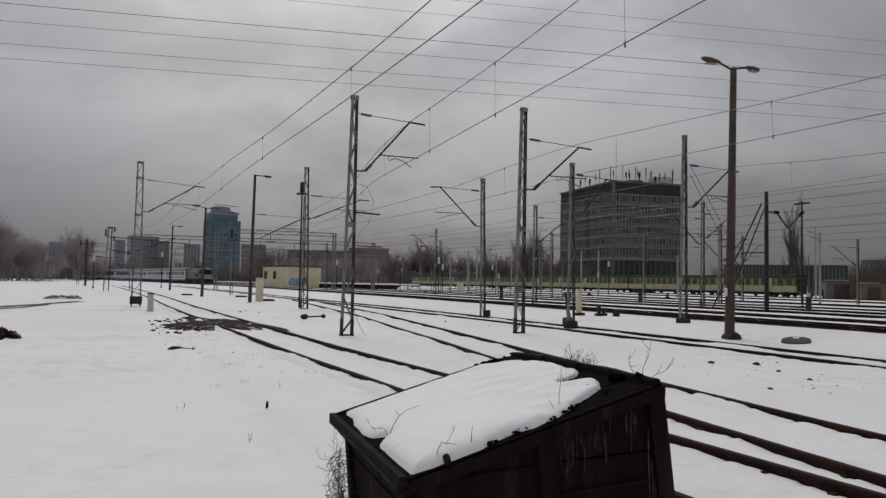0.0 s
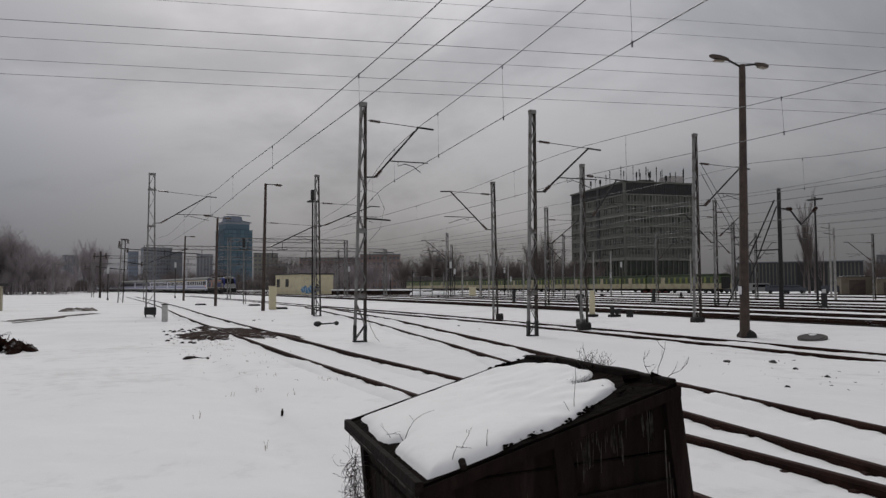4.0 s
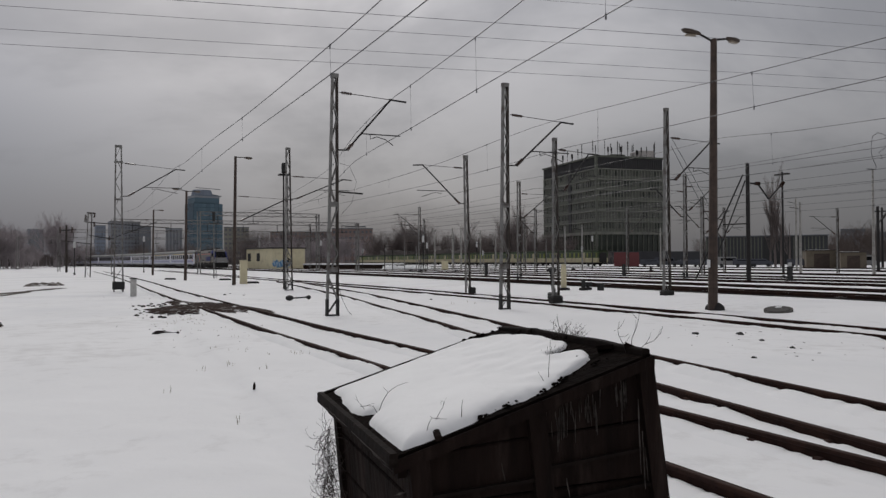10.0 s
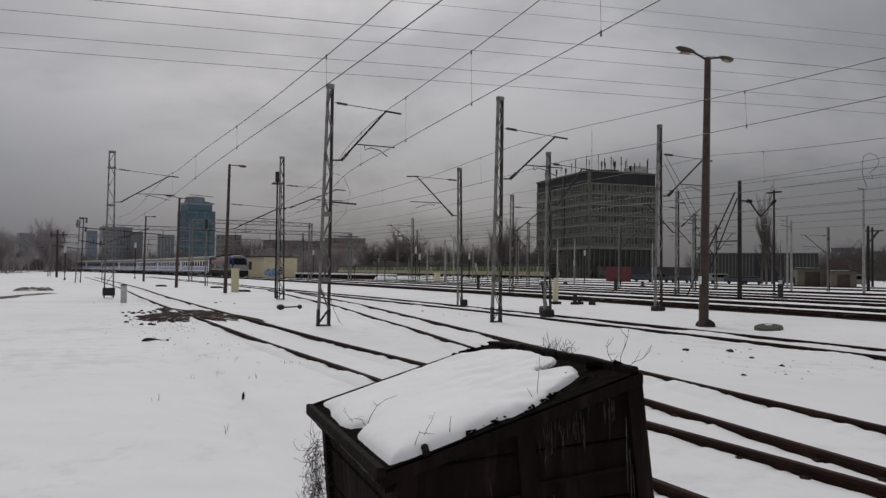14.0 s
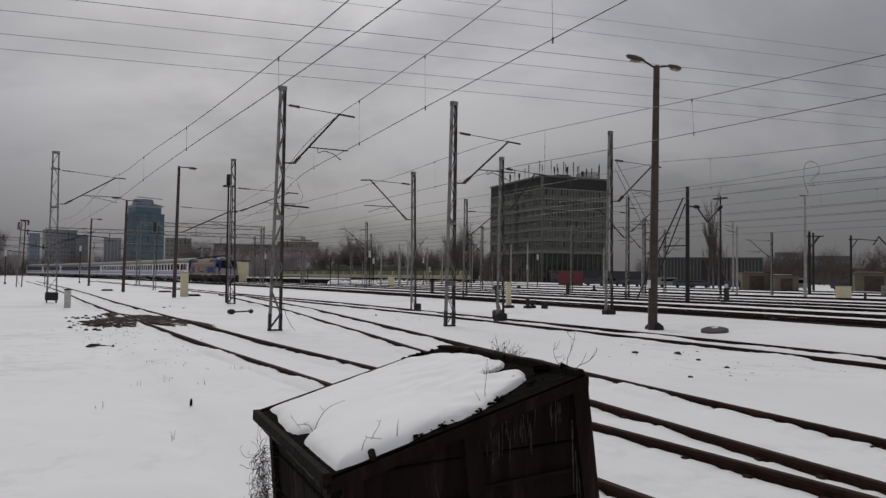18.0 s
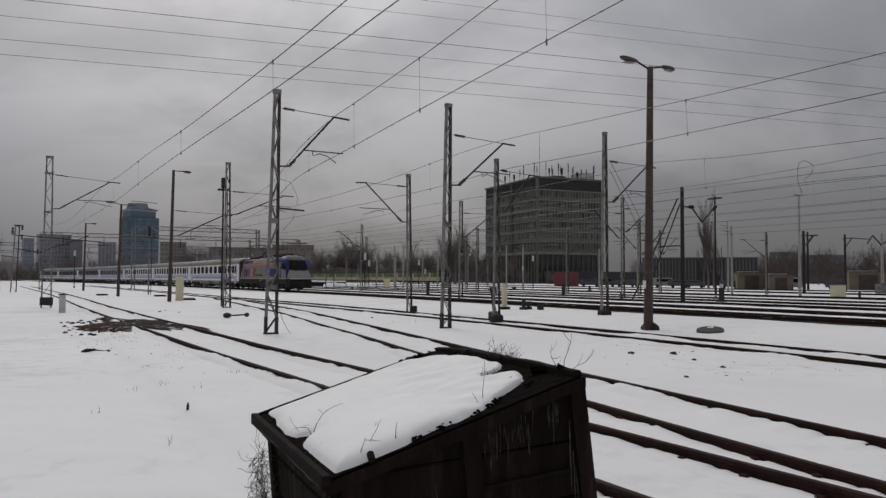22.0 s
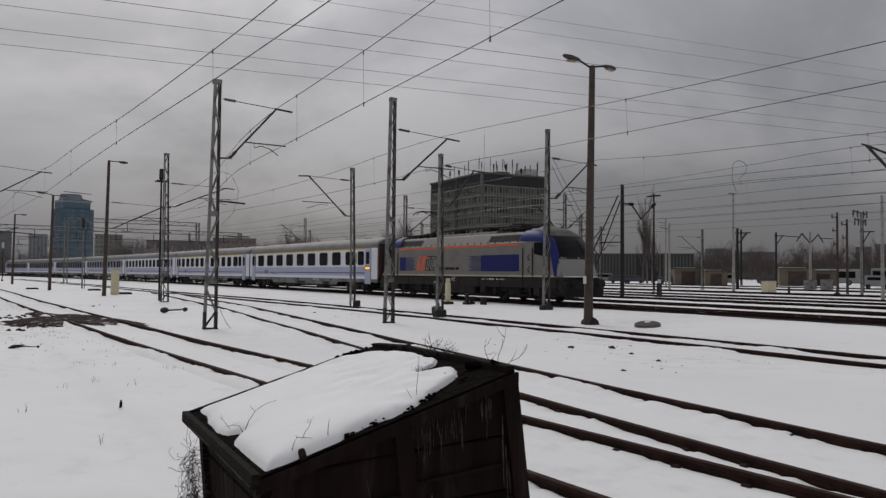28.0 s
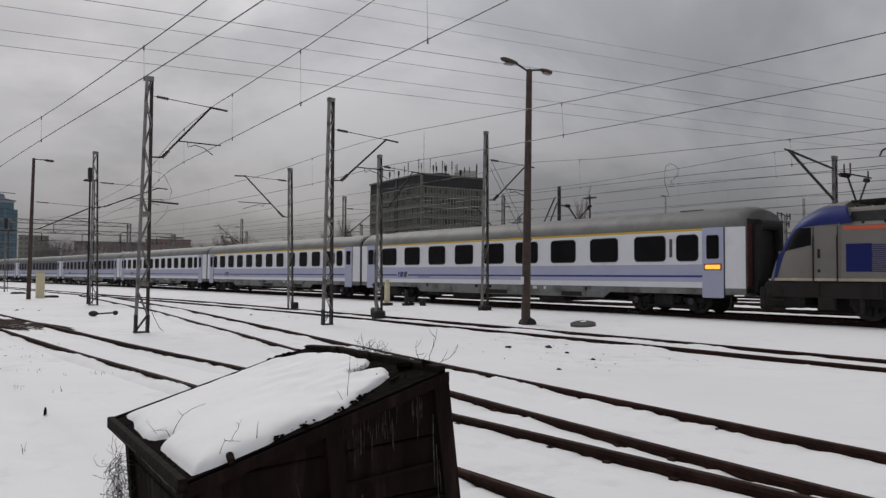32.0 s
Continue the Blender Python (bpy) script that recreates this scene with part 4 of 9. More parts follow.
def spans(supports, top, sag):
    """A table of heights that hangs between supports."""
    out = []
    for a, b in zip(supports, supports[1:]):
        out += [(a + (b - a) * k / 6, top - 4 * sag * ((b - a) / 60) ** 2 * (k / 6) * (1 - k / 6)) for k in range(6)]
    return out + [(supports[-1], top)]


catenary(lambda s, z: at(s, spline([(-150, -0.6), (-94, 1.9), (-48.8, 3.85), (-34, 4.1), (-25.6, 4.3), (-16.5, 4.62), (-10, 4.74), (10, 4.9), (50, 5.0)], s), z), -150, 50,
         [(-150, 6.1), (-60, 6.05), (-34, 6.0), (50, 6.0)], [(-150, 7.6), (-124, 6.9), (-99, 7.6), (-74, 6.9), (-48.8, 7.52), (-44, 7.26), (-33, 6.95), (-25, 6.70), (-17, 6.67), (-11.7, 6.68), (0, 6.95), (20, 7.55), (50, 6.9)],
         "dark overhead wires of a siding track", (-86, -62, -46, -36, -26.2, -16.4, -6.5, 3.5))
catenary(lambda s, z: at(s, spline([(-70, 14.6), (-45.6, 12.4), (-30.5, 9.67), (-22.4, 8.90), (-16.6, 8.37), (-10.7, 7.87), (-8.4, 7.68), (20, 6.0), (50, 5.5)], s), z), -64, 50,
         [(-64, 6.0), (50, 6.0)], [(-64, 7.3), (-45.6, 7.25), (-34, 7.05), (-24.2, 7.40), (-21.9, 7.37), (-16.2, 7.31), (-12.5, 7.36), (0, 7.62), (30, 7.9), (50, 7.5)],
         "dark overhead wires of the curved siding", (-40, -34, -28, -22.1, -16.5, -10.6, -4.8, 1.0))
catenary(lambda s, z: at(s, spline([(-160, 9.0), (-90, 13.5), (-44, 16.2), (-36, 16.4), (-29, 16.2), (-24.2, 15.7), (-18.2, 16.0), (-6, 16.0), (50, 15.8)], s), z), -160, 50,
         [(-160, 6.0), (-30, 6.0), (-24, 5.98), (-18, 5.92), (-14.8, 5.90), (-6.6, 5.84), (20, 5.9), (50, 6.0)], [(-160, 7.4), (-125, 6.8), (-90, 7.4), (-62, 6.7), (-37, 7.0), (-29.5, 7.22), (-24.4, 7.12), (-18.7, 7.0), (-15, 6.85), (-11.7, 6.76), (-6.6, 6.67), (4, 6.7), (40, 7.2), (50, 7.0)],
         "dark overhead wires of the loop track", (-72, -58, -44, -31, -15.0, -4.5, 6.0))
MAIN_TOPS = spans([-260, -200, -148, -100, -50, -25.7, 34, 90], 7.3, 0.55)
catenary(lambda s, z: at(*main_line(s, -0.3)[:2], z), -260, 70, [(-260, 5.95), (-23, 5.85), (-13, 5.77), (-10, 5.68), (10, 5.7), (70, 5.9)],
         [q for q in MAIN_TOPS if q[0] < -26] + [(-25.7, 7.35), (-22.8, 7.08), (-18.9, 6.90), (-13.2, 6.67), (-10.7, 6.59), (0, 6.45), (15, 6.6), (34, 7.3), (70, 6.7)], "dark overhead wires of a running track", (-90, -76, -62, -40, -33, -23.2, -13.3, -4.0))
catenary(lambda s, z: at(*main_line(s, 4.2)[:2], z), -260, 70, [(-260, 6.0), (-28, 6.12), (-16, 6.03), (0, 6.0), (70, 6.0)],
         [q for q in MAIN_TOPS if q[0] < -49] + [(-48, 7.2), (-38, 6.8), (-28.4, 6.72), (-22, 6.85), (-16.2, 7.07), (-12.8, 6.88), (0, 6.6), (20, 6.7), (70, 7.0)], "dark overhead wires of a running track", (-80, -60, -34, -16.3, -2.0))
for off, cz, tz in ((11.3, 5.9, 7.2), (16.5, 5.9, 7.2), (22.5, 5.9, 7.1), (29.0, 5.9, 7.1)):
    catenary(lambda s, z, o=off: at(*main_line(s, o)[:2], z), -260, 70, [(-260, cz), (70, cz)], spans([-260, -200, -148, -100, -50, -26, 34, 90], tz, 0.55), "dark overhead wires of a running track", (-75, -50, -26), 0.015)

# power line crossing high over the yard
power = thing("power_line", pose(0, 0, 0), "thin grey power cables strung high across the yard", "power line")
for h, shift_, r in ((22.4, 0.0, 0.022), (23.9, 0.3, 0.022), (26.0, 0.0, 0.022), (27.7, 0.0, 0.03), (28.1, 1.2, 0.022), (30.6, 0.0, 0.018), (32.3, 0.0, 0.018)):
    a, b = Vector((-160, 45.1 + shift_, h)), Vector((200, 121.2 + shift_, h))
    pts = [a.lerp(b, i / 40) + Vector((0, 0, 0.9 * (2 * i / 40 - 1) ** 2 - 0.2)) for i in range(41)]
    part("cable", tube(bmesh.new(), pts, r), THIN_WIRE, power)

for x, y in ((-160, 45.4), (200, 121.5)):
    bm = bmesh.new()
    for sx in (-1, 1):
        for sy in (-1, 1):
            bar(bm, (x + sx * 2.2, y + sy * 2.2, -0.3), (x + sx * 0.4, y + sy * 0.4, 34.0), 0.18, 0.18)
    for k in range(10):
        za, zb = 3.4 * k, 3.4 * (k + 1)
        ra, rb = 2.2 - 1.8 * za / 34, 2.2 - 1.8 * zb / 34
        for sx in (-1, 1):
            bar(bm, (x + sx * ra, y - ra, za), (x + sx * rb, y + rb, zb), 0.09, 0.09)
            bar(bm, (x - ra, y + sx * ra, za), (x + rb, y + sx * rb, zb), 0.09, 0.09)
    for h in (23.3, 25.0, 27.0, 28.8, 31.6, 33.2):
        bar(bm, (x, y - 1.4, h), (x, y + 2.2, h), 0.16, 0.2)
    part("pylon", bm, GREY_STEEL, power, "grey lattice pylon")

# portals that carry wires over the far tracks
for s, p0, p1, h in ((-112, 1.0, 36, 7.6), (-109.5, 12.0, 29.0, 8.7), (-160, -8, 40, 8.0), (-215, -20, 40, 8.2)):
    t = thing("catenary_portal", stand(s, 0, 0.1), "grey lattice portal beam spanning the far tracks", "catenary portal", "catenary portals")
    for p in (p0, p1):
        bm = bmesh.new()
        for dx in (-0.2, 0.2):
            for dy in (-0.2, 0.2):
                bar(bm, (dx, p + dy, -0.3), (dx, p + dy, h), 0.1, 0.1)
        for i in range(9):
            z = h * i / 9
            bar(bm, (-0.2, p - 0.2, z), (-0.2, p + 0.2, z + h / 9), 0.03, 0.06)
        part("portal_leg", bm, GREY_STEEL, t)
    bm = bmesh.new()
    n = int((p1 - p0) / 1.0)
    for z in (h - 0.5, h):
        bar(bm, (0, p0, z), (0, p1, z), 0.2, 0.1)
    for i in range(n):
        a, b = p0 + (p1 - p0) * i / n, p0 + (p1 - p0) * (i + 1) / n
        bar(bm, (0, a, h - 0.5 if i % 2 else h), (0, b, h if i % 2 else h - 0.5), 0.05, 0.06)
    part("beam", bm, GREY_STEEL, t)
    for k in range(int((p1 - p0) / 5)):
        y = p0 + 2.5 + 5 * k
        bm = rod(bmesh.new(), (0, y, h - 0.5), (0, y, h - 1.6), 0.05)
        rod(bm, (0, y - 0.8, h - 1.6), (0, y + 0.8, h - 1.5), 0.04)
        part("hanger", bm, DARK_STEEL, t)

# ---------------------------------------------------------------- old wooden bin close to the camera
BIN = pose(-0.110, 2.520, 0, 0, 0, 20.69)
W, D = 1.015, 1.24  # along the front, and back from it
Z_LOW, Z_HIGH = 1.14, 1.435


def lid_z(x):
    return Z_LOW + (Z_HIGH - Z_LOW) * x / W


bin_ = thing("wooden_bin", BIN, "weathered black tarred wooden bin with a sloping snow-covered lid", "storage bin")


def leaning(z, x=0.0):
    """The bin has settled: lower parts sit further right and nearer."""
    k = (1.2 - z) * 0.085
    return Vector((k * 0.93 + 0.028 * (1.35 - z) * x / W, -k * 0.36, 0))


def plank(bm, a, b, c, d, thick, n):
    """A plank on the quad a b c d, thick metres deep along n, with slightly rounded rim."""
    n = Vector(n)
    q = [Vector(v) for v in (a, b, c, d)]
    vs = [bm.verts.new(v + leaning(v.z, v.x)) for v in q] + [bm.verts.new(v + n * thick + leaning(v.z, v.x)) for v in q]
    fs = [bm.faces.new([vs[i] for i in f]) for f in ((0, 1, 2, 3), (7, 6, 5, 4), (0, 4, 5, 1), (1, 5, 6, 2), (2, 6, 7, 3), (3, 7, 4, 0))]
    bmesh.ops.recalc_face_normals(bm, faces=fs)
    bmesh.ops.bevel(bm, geom=list({e for f in fs for e in f.edges}), offset=0.006, segments=1, affect="EDGES")
    return bm


IN, IN_LOW, IN_HIGH = 0.055, 0.095, 0.022
rnd = random.Random(5)
# walls of boards: front and back run along x, the ends along y
for y, ny in ((IN, -1), (D - IN, 1)):
    z, i = -0.05, 0
    while z < Z_HIGH - 0.05:
        hgt = rnd.uniform(0.17, 0.22)
        top_l, top_r = min(z + hgt, lid_z(IN_LOW) - 0.03), min(z + hgt, lid_z(W - IN_HIGH) - 0.03)
        if top_r - z > 0.03:
            jit = rnd.uniform(-0.006, 0.006)
            part("board", plank(bmesh.new(), (IN_LOW, y + jit, min(z, top_l - 0.005)), (W - IN_HIGH, y + jit, z), (W - IN_HIGH, y + jit, top_r - 0.007), (IN_LOW, y + jit, max(top_l - 0.007, min(z, top_l))), 0.024, (0, ny, 0)), OLD_WOOD, bin_)
        z += hgt
for x, nx in ((IN_LOW, -1), (W - IN_HIGH, 1)):
    y, top = IN, lid_z(x) - 0.03
    z = -0.05
    while z < top - 0.03:
        hgt = rnd.uniform(0.17, 0.23)
        part("board", plank(bmesh.new(), (x, IN, z), (x, D - IN, z), (x, D - IN, min(z + hgt, top) - 0.007), (x, IN, min(z + hgt, top) - 0.007), 0.024, (nx, 0, 0)), OLD_WOOD, bin_)
        z += hgt
for x, y in ((IN_LOW, IN), (W - IN_HIGH, IN), (IN_LOW, D - IN), (W - IN_HIGH, D - IN), (W * 0.52, IN)):
    e = 0.035
    bm = bmesh.new()
    a, b = Vector((x, y, -0.1)), Vector((x, y, lid_z(x) - 0.035))
    ox, oy = (-1 if x < W / 3 else (1 if x > W * 0.7 else 0)), (-1 if y < D / 2 else 1)
    vs = []
    for c in (a, b):
        for dx, dy in ((-e, -e), (e, -e), (e, e), (-e, e)):
            vs.append(bm.verts.new(c + leaning(c.z, c.x) + Vector((dx + ox * 0.012, dy + oy * 0.018, 0))))
    for i in range(4):
        bm.faces.new((vs[i], vs[(i + 1) % 4], vs[4 + (i + 1) % 4], vs[4 + i]))
    bm.faces.new(vs[4:])
    part("corner_post", bm, OLD_WOOD, bin_)
# lid: boards and a raised rim
n_lid = 6
for i in range(n_lid):
    y0, y1 = D * i / n_lid + 0.004, D * (i + 1) / n_lid - 0.004
    bm = bmesh.new()
    v = [Vector((0.01, y0, lid_z(0.01))), Vector((W - 0.01, y0, lid_z(W - 0.01))), Vector((W - 0.01, y1, lid_z(W - 0.01))), Vector((0.01, y1, lid_z(0.01)))]
    vs = [bm.verts.new(q - Vector((0, 0, 0.03))) for q in v] + [bm.verts.new(q - Vector((0, 0, 0.006))) for q in v]
    fs = [bm.faces.new([vs[k] for k in f]) for f in ((3, 2, 1, 0), (4, 5, 6, 7), (0, 1, 5, 4), (1, 2, 6, 5), (2, 3, 7, 6), (3, 0, 4, 7))]
    part("lid_board", bm, LID_WOOD, bin_)


def rim(a, b, name="lid_rim", h=0.055, w=0.04, bumps=0.0, m=OLD_WOOD_EDGE, over=0.012):
    bm = bmesh.new()
    a, b = Vector(a), Vector(b)
    n = 9
    side = (b - a).cross(Vector((0, 0, 1))).normalized()
    rings = []
    for i in range(n + 1):
        c = a.lerp(b, i / n)
        top = over + bumps * max(0, noise.noise((c.x * 6, c.y * 6, 2.5)))
        rings.append([bm.verts.new(c + side * (k * w / 2) + Vector((0, 0, z))) for k, z in ((-1, -h), (1, -h), (1, top - 0.006), (0.8, top), (-0.8, top), (-1, top - 0.006))])
    for p, q in zip(rings, rings[1:]):
        for j in range(6):
            bm.faces.new((p[j], p[(j + 1) % 6], q[(j + 1) % 6], q[j]))
    bm.faces.new(rings[0][::-1])
    bm.faces.new(rings[-1])
    return part(name, bm, m, bin_)


rim((0, -0.01, Z_LOW), (0, D, Z_LOW), h=0.035, w=0.03)
rim((0, D, Z_LOW), (W * 0.86, D, lid_z(W * 0.86)), h=0.05, w=0.022, over=0.004)
rim((W * 0.86, D, lid_z(W * 0.86)), (W - 0.03, D - 0.02, Z_HIGH - 0.016), h=0.05, w=0.022, over=0.0)
rim((W - 0.026, D, Z_HIGH - 0.016), (W - 0.022, D * 0.72, Z_HIGH + 0.002), h=0.06, w=0.05, bumps=0.03)
bm = bmesh.new()
rnd_c = random.Random(17)
for k in range(22):
    u = rnd_c.random()
    c_ = Vector((W - 0.02 - 0.12 * max(0.0, u - 0.45) * rnd_c.random() * 3, D - 0.46 * (1 - u) * 1.1, lid_z(W - 0.05) + 0.004))
    if u > 0.75:
        c_ = Vector((W - 0.03 - (u - 0.75) * 0.9, D - 0.01, lid_z(W - 0.03 - (u - 0.75) * 0.9) + 0.004))
    bmesh.ops.create_icosphere(bm, subdivisions=1, radius=rnd_c.uniform(0.006, 0.015), matrix=Matrix.Translation(c_) @ Matrix.Diagonal((1.4, 1.2, 0.7, 1)))
for v in bm.verts:
    v.co += Vector((noise.noise(v.co * 40), noise.noise(v.co * 40 + Vector((5, 0, 0))), noise.noise(v.co * 35))) * 0.012
tagged(part("rotten_crust", bm, LID_WOOD, bin_, "lumpy crust of rotten wood and moss"), kind="stuff")
rim((W - 0.022, D * 0.72, Z_HIGH), (W - 0.026, 0.01, Z_HIGH - 0.004), h=0.045, w=0.036, bumps=0.012)
rim((0, 0, Z_LOW - 0.028), (W, 0, Z_HIGH - 0.028), h=0.03, w=0.02, m=OLD_WOOD)
# the low end: a folded-over lip, and worn pale strips where the tar has gone
rim((0.040, 0.03, Z_LOW - 0.062), (0.044, D - 0.04, Z_LOW - 0.062), "edge_batten", 0.022, 0.030, m=OLD_WOOD)


def splinter(a, b, wide, deep, seed, out, name="splinter"):
    """A ragged strip of bare wood from a to b, standing out along out."""
    rnd_ = random.Random(seed)
    a, b, out = Vector(a), Vector(b), Vector(out).normalized()
    side = (b - a).normalized().cross(out)
    n_ = max(4, int((b - a).length / 0.03))
    bm_ = bmesh.new()
    rows = []
    for i_ in range(n_ + 1):
        c_ = a.lerp(b, i_ / n_)
        k_ = wide * rnd_.uniform(0.25, 1.0) * min(1.0, 0.3 + 3 * min(i_, n_ - i_) / n_)
        j_ = wide * rnd_.uniform(-0.3, 0.3)
        rows.append([bm_.verts.new(c_ + side * (j_ - k_)), bm_.verts.new(c_ + side * j_ + out * deep * rnd_.uniform(0.5, 1.0)), bm_.verts.new(c_ + side * (j_ + k_))])
    for p_, q_ in zip(rows, rows[1:]):
        for i_ in range(2):
            bm_.faces.new((p_[i_], p_[i_ + 1], q_[i_ + 1], q_[i_]))
    bmesh.ops.recalc_face_normals(bm_, faces=bm_.faces[:])
    return part(name, bm_, BARE_FIBRE, bin_, "pale split wood fibre")


splinter((-0.014, 0.00, Z_LOW - 0.030), (-0.014, 0.52, Z_LOW - 0.028), 0.005, 0.006, 1, (-1, 0, 0.5))
splinter((-0.014, 0.60, Z_LOW - 0.026), (-0.014, 1.10, Z_LOW - 0.026), 0.004, 0.006, 2, (-1, 0, 0.5))
splinter((0.022, 0.05, Z_LOW - 0.075), (0.024, 0.34, Z_LOW - 0.075), 0.004, 0.006, 3, (-1, 0, 0.4))
splinter((0.024, 0.45, Z_LOW - 0.072), (0.026, 0.70, Z_LOW - 0.072), 0.003, 0.005, 4, (-1, 0, 0.4))
splinter((0.068, 0.06, Z_LOW - 0.14), (0.070, 0.22, Z_LOW - 0.20), 0.005, 0.006, 6, (-1, 0, 0.2))
rnd_s = random.Random(41)
for k in range(46):
    x = rnd_s.choice((rnd_s.uniform(0.54, 0.86), rnd_s.uniform(0.60, 0.76), rnd_s.uniform(0.86, 0.92)))
    z1 = lid_z(x) - rnd_s.uniform(0.055, 0.12)
    z0 = z1 - rnd_s.uniform(0.04, 0.13)
    off = leaning((z0 + z1) / 2, x)
    splinter((x + off.x, IN - 0.028 + off.y, z1), (x + off.x + rnd_s.uniform(-0.006, 0.006), IN - 0.028 + off.y - 0.004, z0), rnd_s.uniform(0.0012, 0.0032), 0.005, 100 + k, (0, -1, 0.1))
for x, z0, z1 in ((0.905, 0.98, 1.26), (0.915, 0.92, 1.14), (0.93, 0.95, 1.08), (0.60, 0.93, 1.0), (0.36, 1.02, 1.08)):
    off = leaning(z0, x)
    splinter((x + off.x, IN - 0.066 + off.y, z1), (x + off.x + 0.012, IN - 0.066 + off.y, z0), 0.003, 0.006, int(x * 1000), (0, -1, 0.1))
# ledges between the front boards, a little proud and out of level
for x0, x1, z0, z1 in ((0.555, 0.965, 1.035, 1.062), (0.60, 0.975, 0.905, 0.930), (0.10, 0.52, 0.985, 1.000)):
    o0, o1 = leaning(z0, x0), leaning(z1, x1)
    bm = bmesh.new()
    bar(bm, (x0 + o0.x, IN - 0.034 + o0.y, z0), (x1 + o1.x, IN - 0.034 + o1.y, z1), 0.022, 0.012)
    part("front_ledge", bm, OLD_WOOD_EDGE, bin_, "proud edge of a front board")
# the near edge of the snow on the lid
FRONT_EDGE = [(0.0, 0.075), (0.05, 0.030), (0.29, 0.022), (0.34, 0.045), (0.44, 0.055), (0.50, 0.040), (0.60, 0.060), (0.70, 0.10), (0.86, 0.135), (1.0, 0.2)]
# hinges and bolts
for y in (0.12, D - 0.16):
    part("hinge", block(W - 0.005, W + 0.035, y, y + 0.12, Z_HIGH - 0.32, Z_HIGH - 0.24, 0.012), RAIL, bin_, "rusted iron fitting")
part("hinge", block(W + 0.0, W + 0.03, 0.03, 0.08, Z_HIGH - 0.42, Z_HIGH - 0.385, 0.008), RAIL, bin_, "rusted iron fitting")
part("bolt", rod(bmesh.new(), (0.15, -0.020, lid_z(0.15) + 0.006), (0.155, 0.014, lid_z(0.15) + 0.020), 0.013, n=8), OLD_WOOD, bin_)
# trampled right end of the lid: loose dark litter
bm = bmesh.new()
for i in range(46):
    x, y = rnd.uniform(0.70, 1.0), rnd.uniform(0.08, D - 0.08)
    if y > 0.75 or x < 0.78 + 0.1 * (y > 0.4):
        continue
    z = lid_z(x)
    r = rnd.uniform(0.012, 0.04)
    slab(bm, -r, r, -r * 0.6, r * 0.6, 0, r * 0.5, 0, Matrix.Translation((x, y, z)) @ pose(0, 0, 0, rnd.uniform(-25, 25), rnd.uniform(-25, 25), rnd.uniform(0, 180)))
tagged(part("litter", bm, LID_WOOD, bin_, "dark rotten wood crumbs"), kind="stuff")

bm = bmesh.new()
for i in range(90):
    x = rnd.choice((0.335, 0.44, 0.56, 0.66, 0.70, 0.84)) + rnd.gauss(0, 0.018)
    y = spline(FRONT_EDGE, x) + rnd.gauss(-0.004, 0.014)
    r = rnd.uniform(0.0015, 0.0065)
    if y > 0.004:
        bmesh.ops.create_icosphere(bm, subdivisions=1, radius=r, matrix=Matrix.Translation((x, y, lid_z(x) + r * 0.5)) @ pose(0, 0, 0, 0, 0, rnd.uniform(0, 180)) @ Matrix.Diagonal((1.8, 0.9, 0.8, 1)))
tagged(part("crumb_litter", bm, LID_WOOD, bin_, "dark crumbs of wood and moss along the snow's edge"), kind="stuff")

# snow lying on the lid: a thing of its own
bm = bmesh.new()
nx, ny = 120, 140
grid = {}


RIGHT_EDGE = [(0.0, 0.62), (0.10, 0.68), (0.15, 0.78), (0.20, 0.86), (0.27, 0.90), (0.33, 0.90), (0.375, 0.81), (0.43, 0.82), (0.47, 0.91), (0.56, 0.955), (0.85, 0.955), (1.0, 0.93), (1.1, 0.88), (1.17, 0.82), (1.24, 0.74)]


def cap_height(x, y):
    """Depth of the snow on the lid; nought where it has slid or melted off."""
    right_part = smooth(0.30, 0.62, x / W)
    ragged = (0.006 + 0.012 * right_part) * noise.noise((x * 9, y * 9, 1.0)) + (0.003 + 0.008 * right_part) * noise.noise((x * 24, y * 24, 4.0))
    v = y / D
    left = 0.040 + 0.055 * math.exp(-((y - 0.565) / 0.05) ** 2) + 0.02 * smooth(0.9, 1.1, y)
    edge = min(x - left, spline(RIGHT_EDGE, y) - x, y - spline(FRONT_EDGE, x), (D - 0.02 - y) * 1.3 + 0.002)
    edge += ragged
    if edge <= 0:
        return max(-0.022, edge * 0.7)
    depth = 0.020 + 0.030 * (1 - v) * (1 - 0.6 * right_part)
    lumps = (0.004 * noise.noise((x * 4, y * 4, 8)) + 0.010 * right_part * noise.noise((x * 11, y * 11, 3))) * smooth(0.0, 0.06, edge)
    return depth * (1 - math.exp(-edge / (0.040 - 0.016 * right_part))) ** 0.7 + lumps


for i in range(nx + 1):
    for j in range(ny + 1):
        x, y = 0.014 + (W - 0.028) * i / nx, 0.008 + (D - 0.016) * j / ny
        hgt = cap_height(x, y)
        grid[i, j] = (bm.verts.new((x, y, lid_z(x) - 0.006 + hgt)), bm.verts.new((x, y, lid_z(x) - 0.026)))
for i in range(nx):
    for j in range(ny):
        keys = ((i, j), (i + 1, j), (i + 1, j + 1), (i, j + 1))
        bm.faces.new([grid[k][0] for k in keys])
        bm.faces.new([grid[k][1] for k in reversed(keys)])
pair = {up_: dn_ for up_, dn_ in grid.values()}
for e in [e for e in bm.edges if e.is_boundary]:
    a, b = e.verts
    if a in pair and b in pair:
        bm.faces.new((a, b, pair[b], pair[a]))
bmesh.ops.recalc_face_normals(bm, faces=bm.faces[:])
